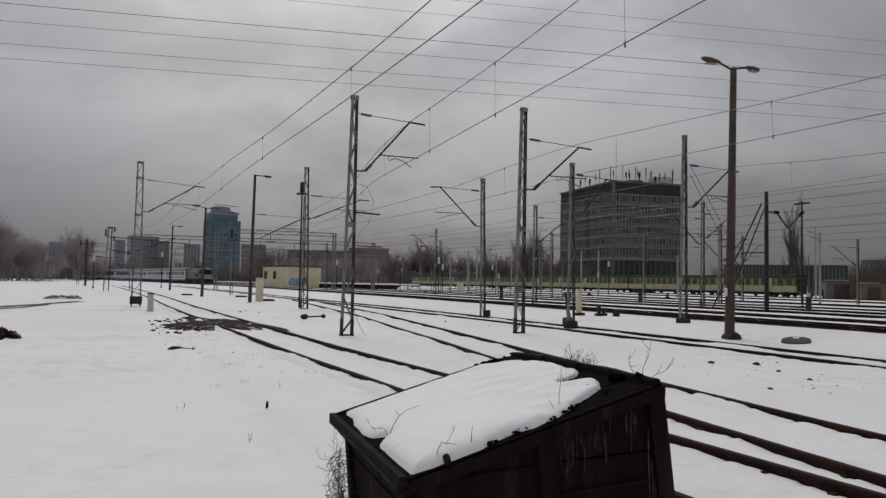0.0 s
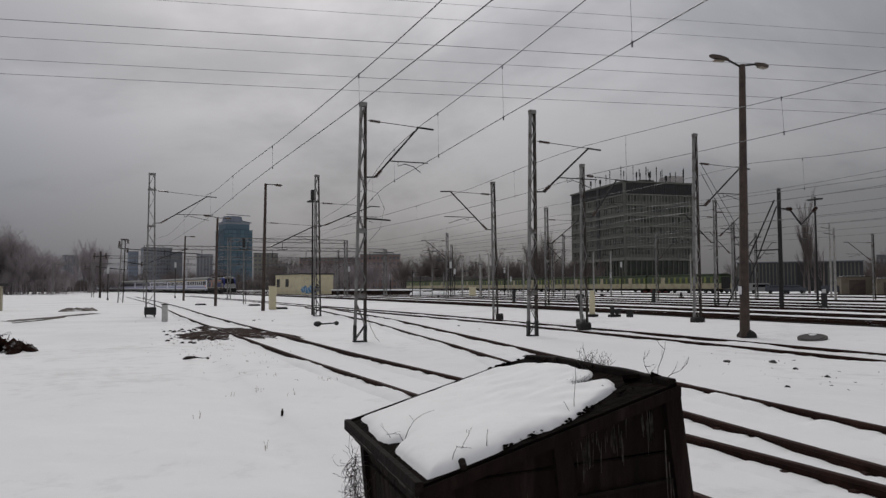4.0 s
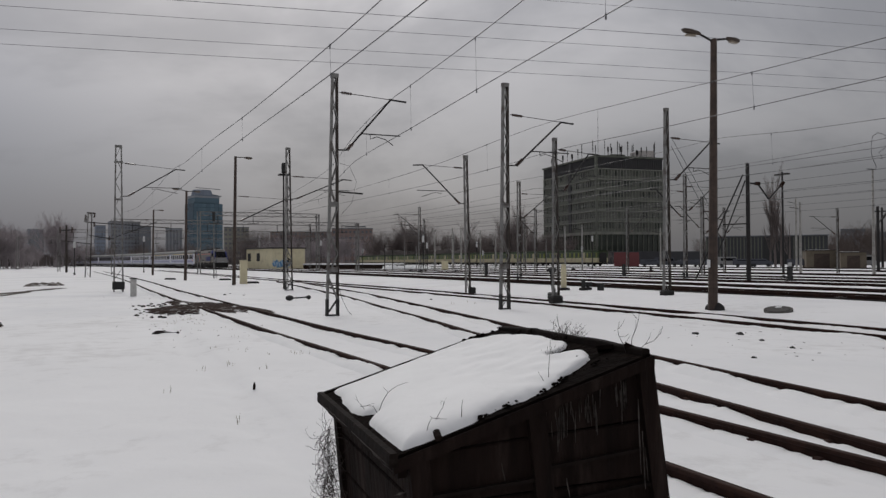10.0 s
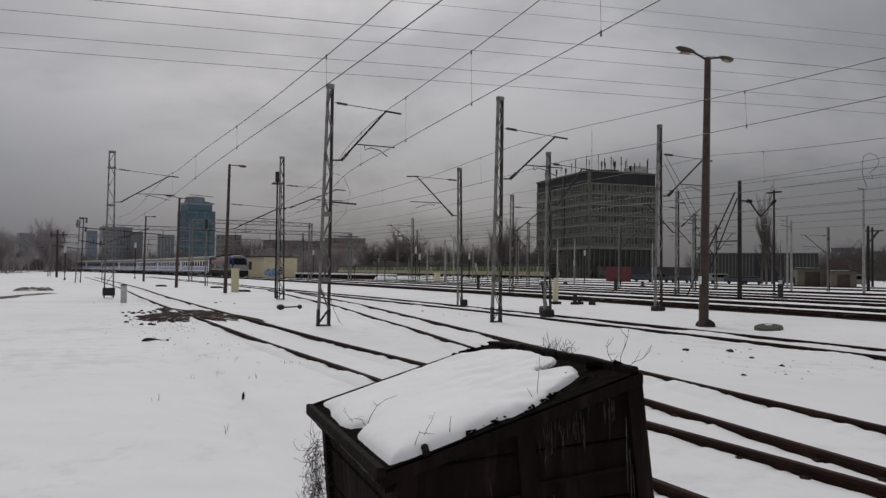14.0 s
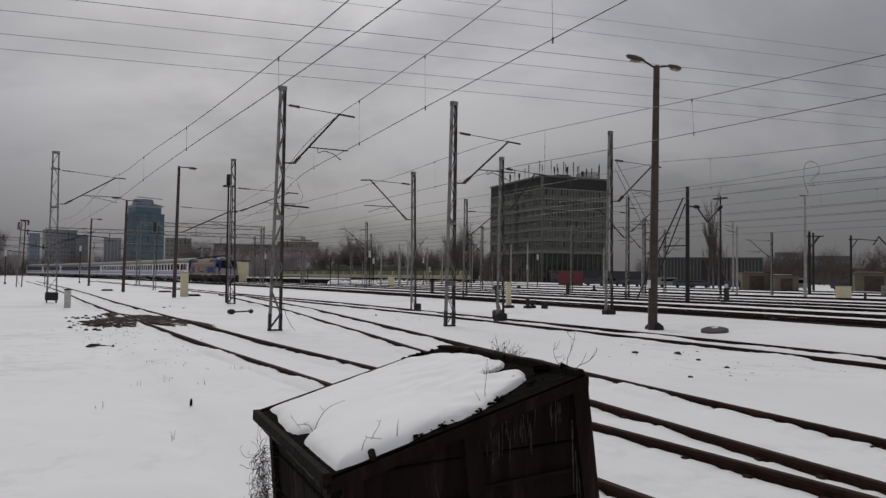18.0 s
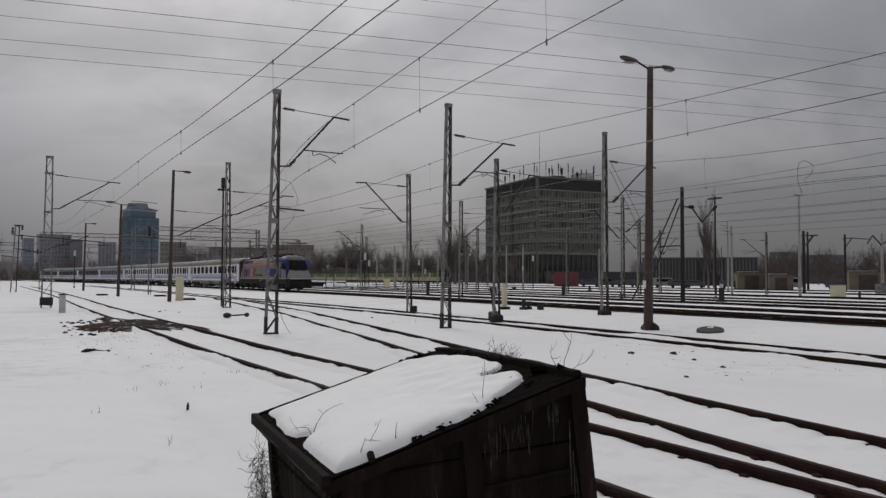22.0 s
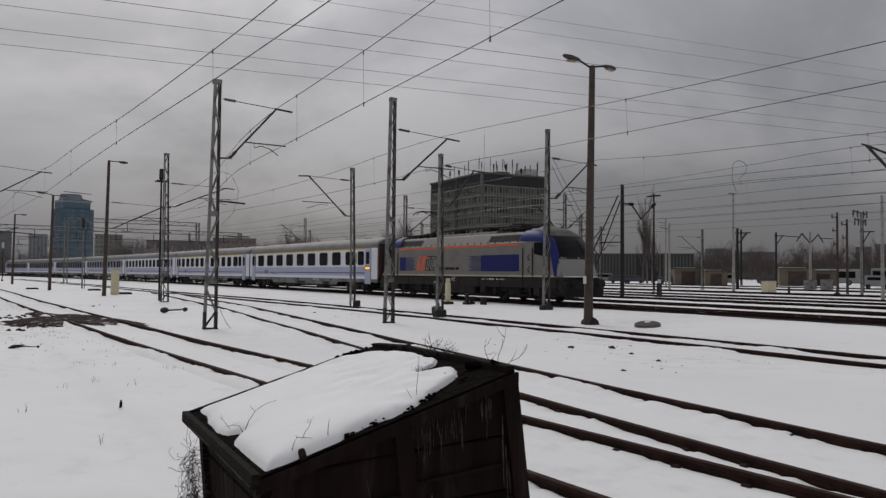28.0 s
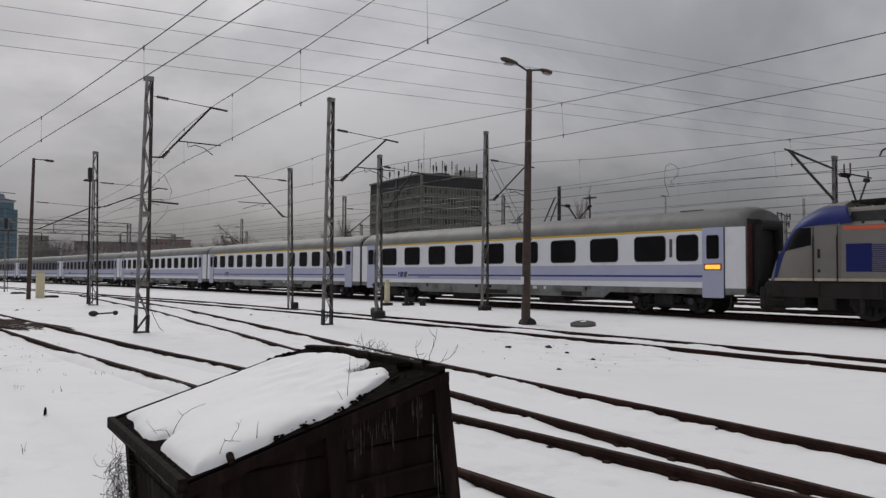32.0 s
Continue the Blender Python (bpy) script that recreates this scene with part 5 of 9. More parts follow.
cushion = mesh_thing("snow_cushion", bm, SNOW_CAP, "thick smooth cushion of snow lying on the bin lid", "snow", m=BIN, smooth_faces=True)

# the lid has warped: its low near corner is pulled outwards
for ob in list(bin_.children) + [cushion]:
    for v in ob.data.vertices:
        v.co.x -= 0.034 * max(0.0, 1 - v.co.x / W) * max(0.0, 1 - v.co.y / D)

# ---------------------------------------------------------------- the passing train
LOCO_GREY = mat("loco_grey", (0.185, 0.172, 0.155), 0.6, 0.0, 0.07, 1.5, stain=(0.155, 0.14, 0.122), stain_scale=0.8, stain_at=0.58, specular=0.3)
LOCO_ROOF = mat("loco_dirty_roof", (0.12, 0.115, 0.108), 0.8, 0, 0.2, 2, stain=(0.07, 0.06, 0.052), stain_scale=1.5)
LOCO_LIGHT = mat("loco_light_grey", (0.235, 0.23, 0.222), 0.4, 0.1, 0.06, 2)
LOCO_BLUE = mat("loco_blue", (0.008, 0.014, 0.105), 0.5, 0.0, 0.1, 2, specular=0.2)
ROOF_BLUE = mat("loco_roof_blue", (0.011, 0.019, 0.125), 0.5, 0.0, 0.1, 2, specular=0.25)
ORANGE = mat("orange_red", (0.62, 0.10, 0.035), 0.4, 0, 0.06, 3)
SILL = mat("dusty_sill", (0.40, 0.36, 0.27), 0.8, 0, 0.2, 3)
UNDER = mat("dirty_underframe", (0.017, 0.0125, 0.010), 0.9, 0, 0.4, 3, 0.2, 30, stain=(0.018, 0.016, 0.015), stain_scale=1.6)
UNDER_BLACK = mat("sooty_running_gear", (0.0075, 0.0066, 0.0066), 0.85, 0.1, 0.35, 4, 0.2, 30, stain=(0.022, 0.019, 0.017), stain_scale=2)
WHEEL = mat("wheel_steel", (0.05, 0.045, 0.042), 0.6, 0.5, 0.2, 6)
COACH_WHITE = mat("coach_white", (0.72, 0.72, 0.75), 0.42, 0, 0.03, 1.5, stain=(0.66, 0.655, 0.67), stain_scale=0.7, stain_at=0.58)
COACH_LILAC = mat("coach_lilac", (0.40, 0.41, 0.54), 0.42, 0, 0.05, 1.5)
COACH_NAVY = mat("coach_navy_line", (0.022, 0.032, 0.20), 0.4, 0, 0.05, 2)
COACH_YELLOW = mat("coach_yellow_line", (0.62, 0.40, 0.03), 0.45, 0, 0.05, 2)
COACH_ROOF = mat("coach_grey_roof", (0.135, 0.135, 0.13), 0.6, 0, 0.12, 1.2, stain=(0.10, 0.097, 0.092), stain_scale=0.9)
BAND_GREY = mat("grey_window_band", (0.27, 0.27, 0.31), 0.45, 0, 0.05, 1.5)
BAND_DARK = mat("dark_window_band", (0.10, 0.10, 0.115), 0.45, 0, 0.06, 1.5)
COACH_MARK = mat("dark_grey_lettering", (0.06, 0.06, 0.065), 0.5, 0, 0.05, 4)
END_RED = mat("rusty_red_end_door", (0.075, 0.018, 0.014), 0.7, 0, 0.25, 3, stain=(0.03, 0.012, 0.01), stain_scale=2)
COACH_SKIRT = mat("coach_grey_skirt", (0.17, 0.175, 0.17), 0.7, 0, 0.2, 2, stain=(0.09, 0.08, 0.07), stain_scale=1.2)
BELLOWS = mat("rubber_bellows", (0.02, 0.018, 0.018), 0.9, 0, 0.2, 6)
DISPLAY = glow("orange_display", (1.0, 0.36, 0.04), 1.2)
SEAL = mat("window_seal", (0.012, 0.012, 0.013), 0.5, 0, 0.1, 6)
CHALK = mat("pale_lettering", (0.55, 0.55, 0.52), 0.6, 0, 0.1, 6)


def loft(sections, closed=False, caps=True, slot=None):
    bm = bmesh.new()
    rings = [[bm.verts.new(p) for p in ring] for ring in sections]
    n = len(rings[0])
    for i, (a, b) in enumerate(zip(rings, rings[1:])):
        for j in range(n if closed else n - 1):
            f = bm.faces.new((a[j], a[(j + 1) % n], b[(j + 1) % n], b[j]))
            if slot:
                f.material_index = slot(i, j)
    if caps:
        bm.faces.new(rings[0][::-1])
        bm.faces.new(rings[-1])
    bmesh.ops.recalc_face_normals(bm, faces=bm.faces[:])
    return bm


def sheet(surface, a0, a1, b0, b1, na, nb, off, thick=0.012):
    """A thin panel that follows a surface, off metres proud of it."""
    bm = bmesh.new()
    grid_ = []
    for i in range(na + 1):
        row = []
        for j in range(nb + 1):
            a, b = a0 + (a1 - a0) * i / na, b0 + (b1 - b0) * j / nb
            p = surface(a, b)
            da, db = surface(a + 0.01, b) - surface(a - 0.01, b), surface(a, b + 0.01) - surface(a, b - 0.01)
            nrm = da.cross(db)
            nrm = nrm.normalized() if nrm.length > 1e-12 else Vector((0, 0, 1))
            if nrm.dot(p - Vector((p.x * 0.9, 0, 2.0))) < 0:
                nrm = -nrm
            row.append((bm.verts.new(p + nrm * off), bm.verts.new(p + nrm * (off - thick))))
        grid_.append(row)
    for i in range(na):
        for j in range(nb):
            for k in (0, 1):
                q = [grid_[i][j][k], grid_[i + 1][j][k], grid_[i + 1][j + 1][k], grid_[i][j + 1][k]]
                bm.faces.new(q if k == 0 else q[::-1])
    ring = [grid_[i][0] for i in range(na + 1)] + [grid_[na][j] for j in range(1, nb + 1)] + [grid_[i][nb] for i in range(na - 1, -1, -1)] + [grid_[0][j] for j in range(nb - 1, 0, -1)]
    for p, q in zip(ring, ring[1:] + ring[:1]):
        bm.faces.new((p[0], q[0], q[1], p[1]))
    bmesh.ops.recalc_face_normals(bm, faces=bm.faces[:])
    return bm


WHEELS = []  # (wheelset, radius) to be turned as the train rolls


def wheelset(parent, x, r, spin):
    bm = rod(bmesh.new(), (0, -0.95, 0), (0, 0.95, 0), 0.08, n=10)
    for y in (-0.72, 0.72):
        s = 1 if y > 0 else -1
        rod(bm, (0, y - 0.065, 0), (0, y + 0.065, 0), r, n=24)
        rod(bm, (0, y - s * 0.10, 0), (0, y - s * 0.065, 0), r + 0.028, n=24)
        for k in range(4):
            a = k * math.pi / 2
            slab(bm, -0.03, 0.03, y + s * 0.066 - 0.012, y + s * 0.066 + 0.012, r * 0.3, r * 0.75, 0, Matrix.Rotation(a, 4, "Y"))
    w = part("wheelset", bm, WHEEL, parent)
    w.location = (x, 0, r)
    if spin:
        WHEELS.append((w, x, r))
    return w


def bogie_frame(x, half, z0, z1, bolster=True):
    bm = bmesh.new()
    for y in (-1.05, 1.05):
        slab(bm, x - half - 0.5, x + half + 0.5, y - 0.09, y + 0.09, z0, z1, 0.03)
        for k in (-half, half):
            slab(bm, x + k - 0.17, x + k + 0.17, y - 0.16, y + 0.16, z0 - 0.30, z1 - 0.05, 0.04)
            for d in (-0.28, 0.28):
                rod(bm, (x + k + d, y, z0 - 0.2), (x + k + d, y, z1), 0.085, n=8)
        slab(bm, x - 0.45, x + 0.45, y - 0.17, y + 0.17, z0 - 0.12, z1 + 0.12, 0.05)
        slab(bm, x - 0.9, x + 0.9, y - 0.05, y + 0.13, z0 - 0.2, z0 - 0.08, 0.02)
        rod(bm, (x - 0.62, y, z0), (x - 0.42, y * 1.02, z1 + 0.3), 0.05)
        rod(bm, (x + 0.62, y, z0), (x + 0.42, y * 1.02, z1 + 0.3), 0.05)
    slab(bm, x - 0.35, x + 0.35, -1.0, 1.0, z0, z1, 0.04)
    return bm


def buffers(parent, x, sgn, z=1.05):
    for y in (-0.875, 0.875):
        bm = rod(bmesh.new(), (x, y, z), (x + sgn * 0.36, y, z), 0.10, n=10)
        rod(bm, (x + sgn * 0.36, y, z), (x + sgn * 0.42, y, z), 0.24, 0.22, n=14)
        part("buffer", bm, UNDER_BLACK, parent)
    bm = rod(bmesh.new(), (x, 0, z - 0.05), (x + sgn * 0.4, 0, z - 0.12), 0.05)
    tube(bm, [(x, 0.45, z - 0.1), (x + sgn * 0.2, 0.45, z - 0.45), (x + sgn * 0.4, 0.4, z - 0.35)], 0.03)
    tube(bm, [(x, -0.45, z - 0.1), (x + sgn * 0.2, -0.45, z - 0.45), (x + sgn * 0.4, -0.4, z - 0.35)], 0.03)
    part("coupling", bm, UNDER_BLACK, parent)


LH, LB = 8.93, 9.78  # the locomotive's nose tips before and behind its middle
CAB = 2.75  # length of each cab shell
NOSE = [(1.26, 0.0), (1.57, 0.08), (2.12, 0.29), (2.39, 0.46), (2.81, 0.68), (3.17, 0.94), (3.47, 1.26), (3.73, 1.66), (3.88, 2.15), (3.95, 2.62)]
ARCH_IN = [(3.29, 3.14), (2.7, 3.10), (2.06, 3.08), (1.50, 3.05), (1.22, 2.95), (1.04, 2.70), (0.90, 2.34), (0.80, 2.08), (0.66, 1.62), (0.58, 1.30)]
ARCH_OUT = [(2.98, 3.71), (2.6, 3.75), (2.12, 3.74), (1.68, 3.60), (1.30, 3.40), (1.02, 3.14), (0.83, 2.84), (0.60, 2.36), (0.38, 1.76), (0.24, 1.30)]


def body_section(q):
    """Half section between the cabs at q (0 ridge, 1 gutter, 2 sill): y and z."""
    if q >= 1:
        return 1.48, 3.06 + (1.27 - 3.06) * (q - 1)
    return spline([(0, 0), (0.45, 0.98), (0.6, 1.12), (0.85, 1.41), (1, 1.48)], q), spline([(0, 3.71), (0.45, 3.67), (0.6, 3.60), (0.85, 3.15), (1, 3.06)], q)


def loco_surface(x, q):
    y, z = body_section(abs(q))
    return Vector((x, y if q > 0 else -y, z))


def q_of(x, z, side=-1):
    return side * (1 + (3.06 - z) / (3.06 - 1.27))


def loco_side(side):
    return lambda x, z: loco_surface(x, q_of(x, z, side))


def cab_level(z):
    """At height z: half width, set-back of the nose and depth of its rounded corner."""
    k = max(0.0, (z - 3.05) / 0.91)
    hw = 1.48 * max(0.0, 1 - k ** 2.6) ** 0.4545
    dc = max(0.0, spline(NOSE, z))
    return hw, dc, max(0.15, min(1.1, CAB - 0.1 - dc))


def cab_front(e, LE):
    """Skin round the nose: height z and turn a from one side (0) over the front (90) to the other (180 degrees)."""
    def skin(z, a):
        hw, dc, lc = cab_level(z)
        c, s = math.cos(radians(a)), math.sin(radians(a))
        return Vector((e * (LE - dc - lc + lc * max(0.0, s) ** 0.714), (-1 if c > 0 else 1) * hw * abs(c) ** 0.714, z))
    return skin


def cab_flank(e, LE, sgn):
    """Skin of a cab's side: set-back d behind the nose tip and height z."""
    def skin(d, z):
        hw, dc, lc = cab_level(z)
        k = min(0.999, max(0.0, (dc + lc - d) / lc))
        return Vector((e * (LE - d), sgn * hw * (1 - k ** 2.8) ** 0.357, z))
    return skin


loco = thing("locomotive", pose(0, 0, 0), "grey and blue electric express locomotive hauling white coaches", "locomotive")
qs = [-2, -1.5, -1, -0.93, -0.85, -0.72, -0.6, -0.45, -0.2, 0, 0.2, 0.45, 0.6, 0.72, 0.85, 0.93, 1, 1.5, 2]
part("body", loft([[loco_surface(x, q) for q in qs] for x in (-LB + CAB - 0.02, -5, -3, -1, 1, 3, 5, LH - CAB + 0.02)]), LOCO_GREY, loco)
for e, LE in ((1, LH), (-1, LB)):
    front = cab_front(e, LE)
    rings = []
    for z in (1.27, 1.5, 1.8, 2.1, 2.4, 2.7, 2.9, 3.05, 3.16, 3.28, 3.4, 3.52, 3.63, 3.72, 3.8, 3.86, 3.91, 3.945):
        hw, dc, lc = cab_level(z)
        back = Vector((e * (LE - CAB), 0, z))
        rings.append([back + Vector((0, -hw, 0))] + [front(z, 180 * k / 24) for k in range(25)] + [back + Vector((0, hw, 0))])
    bm = loft(rings, caps=False)
    top_ring = [v for v in bm.verts if abs(v.co.z - 3.945) < 1e-5]
    bm.faces.new(top_ring)
    hind = sorted((v for v in bm.verts if abs(v.co.x - e * (LE - CAB)) < 1e-5), key=lambda v: (v.co.y > 0, v.co.z if v.co.y < 0 else -v.co.z))
    bm.faces.new(hind)
    bmesh.ops.recalc_face_normals(bm, faces=bm.faces[:])
    shell = part("cab_shell", bm, LOCO_GREY, loco)
    shell.data.polygons.foreach_set("use_smooth", [len(f.vertices) < 10 for f in shell.data.polygons])
    part("windscreen", sheet(front, 2.26, 3.32, 44, 136, 10, 22, 0.014), DARK_GLASS, loco, "wide dark sloping windscreen")
    part("cab_roof", sheet(front, 3.36, 3.93, 36, 144, 8, 26, 0.008), LOCO_ROOF, loco, "dirty dark grey cab roof", True)
    part("windscreen_frame", sheet(front, 3.315, 3.37, 44, 136, 1, 20, 0.02), UNDER_BLACK, loco)
    part("nose_panel", sheet(front, 1.30, 2.20, 42, 138, 8, 22, 0.012), LOCO_LIGHT, loco, "pale grey nose panel")
    part("lamp_strip", sheet(front, 2.18, 2.27, 48, 132, 1, 20, 0.02), UNDER_BLACK, loco, "dark strip of lamps under the windscreen")
    for a in (55, 64, 90, 116, 125):
        c_ = front(2.22, a)
        out = (c_ - Vector((e * (LE - 1.6), 0, 2.22))).normalized()
        part("headlight", rod(bmesh.new(), c_ - out * 0.02, c_ + out * 0.045, 0.075, 0.07, n=12), LAMP_GLASS, loco, "round headlight")
    for a, k in ((66, 1), (112, -1)):
        bm = rod(bmesh.new(), front(2.28, a) + Vector((e * 0.04, 0, 0)), front(2.98, a + 11 * k) + Vector((e * 0.04, 0, 0)), 0.014, n=5)
        rod(bm, front(2.54, a + 9 * k) + Vector((e * 0.05, 0, 0)), front(3.14, a + 15 * k) + Vector((e * 0.05, 0, 0)), 0.018, n=5)
        part("wiper", bm, UNDER_BLACK, loco)
    part("nose_snow", sheet(lambda a, b, e=e, LE=LE: cab_front(e, LE + 0.03 + 0.07 * b)(1.295 + 0.025 * b, a), 46, 134, 0.0, 1.0, 20, 2, 0.02, 0.04), SNOW_CAP, loco, "thin snow lying on the ledge of the nose")
    back_ = 0.24 if e < 0 else 0.0  # the hind cab's door and window sit nearer to its nose
    for sgn in (-1, 1):
        flank = cab_flank(e, LE, sgn)

        def along(u, v, flank=flank, back_=back_):
            """Down the arch by u, across it by v."""
            k = u * (len(ARCH_IN) - 1)
            i = min(len(ARCH_IN) - 2, int(max(0.0, k)))
            f = k - i
            d0, z0 = (ARCH_IN[i][n] + (ARCH_IN[i + 1][n] - ARCH_IN[i][n]) * f for n in (0, 1))
            d1, z1 = (ARCH_OUT[i][n] + (ARCH_OUT[i + 1][n] - ARCH_OUT[i][n]) * f for n in (0, 1))
            d_ = d0 + (d1 - d0) * v
            return flank(d_ - 0.6 * back_ * max(0.0, min(1.0, d_ - 1.7)), z0 + (z1 - z0) * v)

        part("blue_arch", sheet(along, 0.0, 0.985, 0.03, 0.97, 45, 8, 0.016), ROOF_BLUE, loco, "broad blue arch sweeping from the roof down the cab", True)
        part("arch_wedge", sheet(lambda a, b, fl=flank: fl(0.50 - 0.05 * b - a * (0.10 + 0.05 * b), 1.95 - 0.6 * b), 0.0, 1.0, 0.0, 1.0, 2, 6, 0.024), LOCO_LIGHT, loco, "pale wedge in the foot of the arch")

        def glazing(a, b, flank=flank, back_=back_):
            z = (2.46 - 0.19 * a) + (3.04 - (2.46 - 0.19 * a)) * b
            d1 = spline([(2.2, 0.89), (2.34, 0.92), (2.70, 1.06), (2.95, 1.24), (3.06, 1.52)], z)
            return flank(2.04 - back_ + (d1 - 0.5 * back_ - 2.04 + back_) * a, z)

        part("cab_side_window", sheet(glazing, 0.0, 1.0, 0.0, 1.0, 8, 6, 0.010), DARK_GLASS, loco, "dark cab side window")
        door = part("cab_door", sheet(loco_side(sgn), e * (LE - 2.88 + back_), e * (LE - 2.13 + back_), 1.36, 3.05, 2, 8, 0.007), LOCO_GREY, loco)
        for d in (2.89 - back_, 2.12 - back_):
            part("door_gap", sheet(loco_side(sgn), e * (LE - d - 0.012), e * (LE - d + 0.012), 1.36, 3.05, 1, 4, 0.009), UNDER_BLACK, door)
            part("grab_rail", rod(bmesh.new(), (e * (LE - d), sgn * 1.53, 1.22), (e * (LE - d), sgn * 1.53, 2.75), 0.022, n=6), UNDER, loco)
        if e < 0:
            for z, hgt in ((2.02, 0.30), (1.56, 0.10)):
                part("door_handle", sheet(loco_side(sgn), e * (LE - 2.10), e * (LE - 2.01), z, z + hgt, 1, 2, 0.018), UNDER_BLACK, door)
        for z in (1.52, 2.14) if e > 0 else ():
            tube_pts = [flank(2.36 + 0.12 * math.cos(k), z + 0.14 + 0.14 * math.sin(k)) + Vector((0, sgn * (0.012 + 0.03 * max(0.0, math.cos(k))), 0)) for k in np.linspace(-1.5, 1.5, 7)]
            part("door_handle", tube(bmesh.new(), tube_pts, 0.02), UNDER_BLACK, door)
    bm = bmesh.new()
    slab(bm, e * LE - 0.14, e * LE + 0.16, -1.32, 1.32, 0.28, 1.06, 0.08)
    slab(bm, e * (LE - 0.75) - 0.7, e * (LE - 0.75) + 0.7, -1.34, 1.34, 0.36, 1.26, 0.1)
    part("buffer_beam", bm, UNDER_BLACK, loco, "sooty buffer beam and snow plough")
    buffers(loco, e * (LE + 0.02), e, 0.98)
    for k in range(3):
        part("cab_step", block(e * (LE - 0.6) - 0.22, e * (LE - 0.6) + 0.22, -1.46, -1.30, 0.3 + 0.3 * k, 0.34 + 0.3 * k), UNDER, loco)

# underframe
for sgn in (-1, 1):
    for x, w, z0, z1, nm in ((-7.55, 0.55, 0.34, 0.92, "sand_box"), (-2.35, 0.5, 0.34, 0.92, "sand_box"), (2.35, 0.5, 0.34, 0.92, "sand_box"), (7.0, 0.5, 0.34, 0.92, "sand_box"), (-6.45, 0.16, 0.22, 0.95, "damper"), (-3.45, 0.16, 0.22, 0.95, "damper"), (3.45, 0.16, 0.22, 0.95, "damper"), (6.45, 0.16, 0.22, 0.95, "damper")):
        part(nm, block(x - w / 2, x + w / 2, sgn * 1.3 - 0.11, sgn * 1.3 + 0.11, z0, z1, 0.04), UNDER if nm == "sand_box" else UNDER_BLACK, loco)
    for x in (-5.6, -4.3, 4.3, 5.6):
        bm = bmesh.new()
        for k in range(6):
            rod(bm, (x, sgn * 1.22, 0.62 + 0.055 * k), (x, sgn * 1.22, 0.645 + 0.055 * k), 0.13, n=10)
        part("coil_spring", bm, UNDER, loco)
    part("air_pipe", tube(bmesh.new(), [(-8.6, sgn * 1.40, 0.78), (-6.9, sgn * 1.41, 0.74), (-3, sgn * 1.41, 0.76), (0, sgn * 1.42, 0.70), (4, sgn * 1.41, 0.76), (7.9, sgn * 1.40, 0.78)], 0.025), UNDER, loco)
    for k in range(9):
        x = -7.8 + 1.95 * k
        part("sill_bracket", block(x - 0.05, x + 0.05, sgn * 1.44 - 0.02, sgn * 1.44 + 0.02, 0.74, 1.26, 0.01), UNDER, loco)
part("belly", block(-8.2, 7.6, -0.7, 0.7, 0.25, 0.8, 0.05), UNDER_BLACK, loco, "sooty machinery filling the space between the bogies")
part("underframe", block(-LB + 0.4, LH - 0.4, -1.42, 1.45, 0.72, 1.272, 0.04), UNDER, loco, "brown dirty underframe")
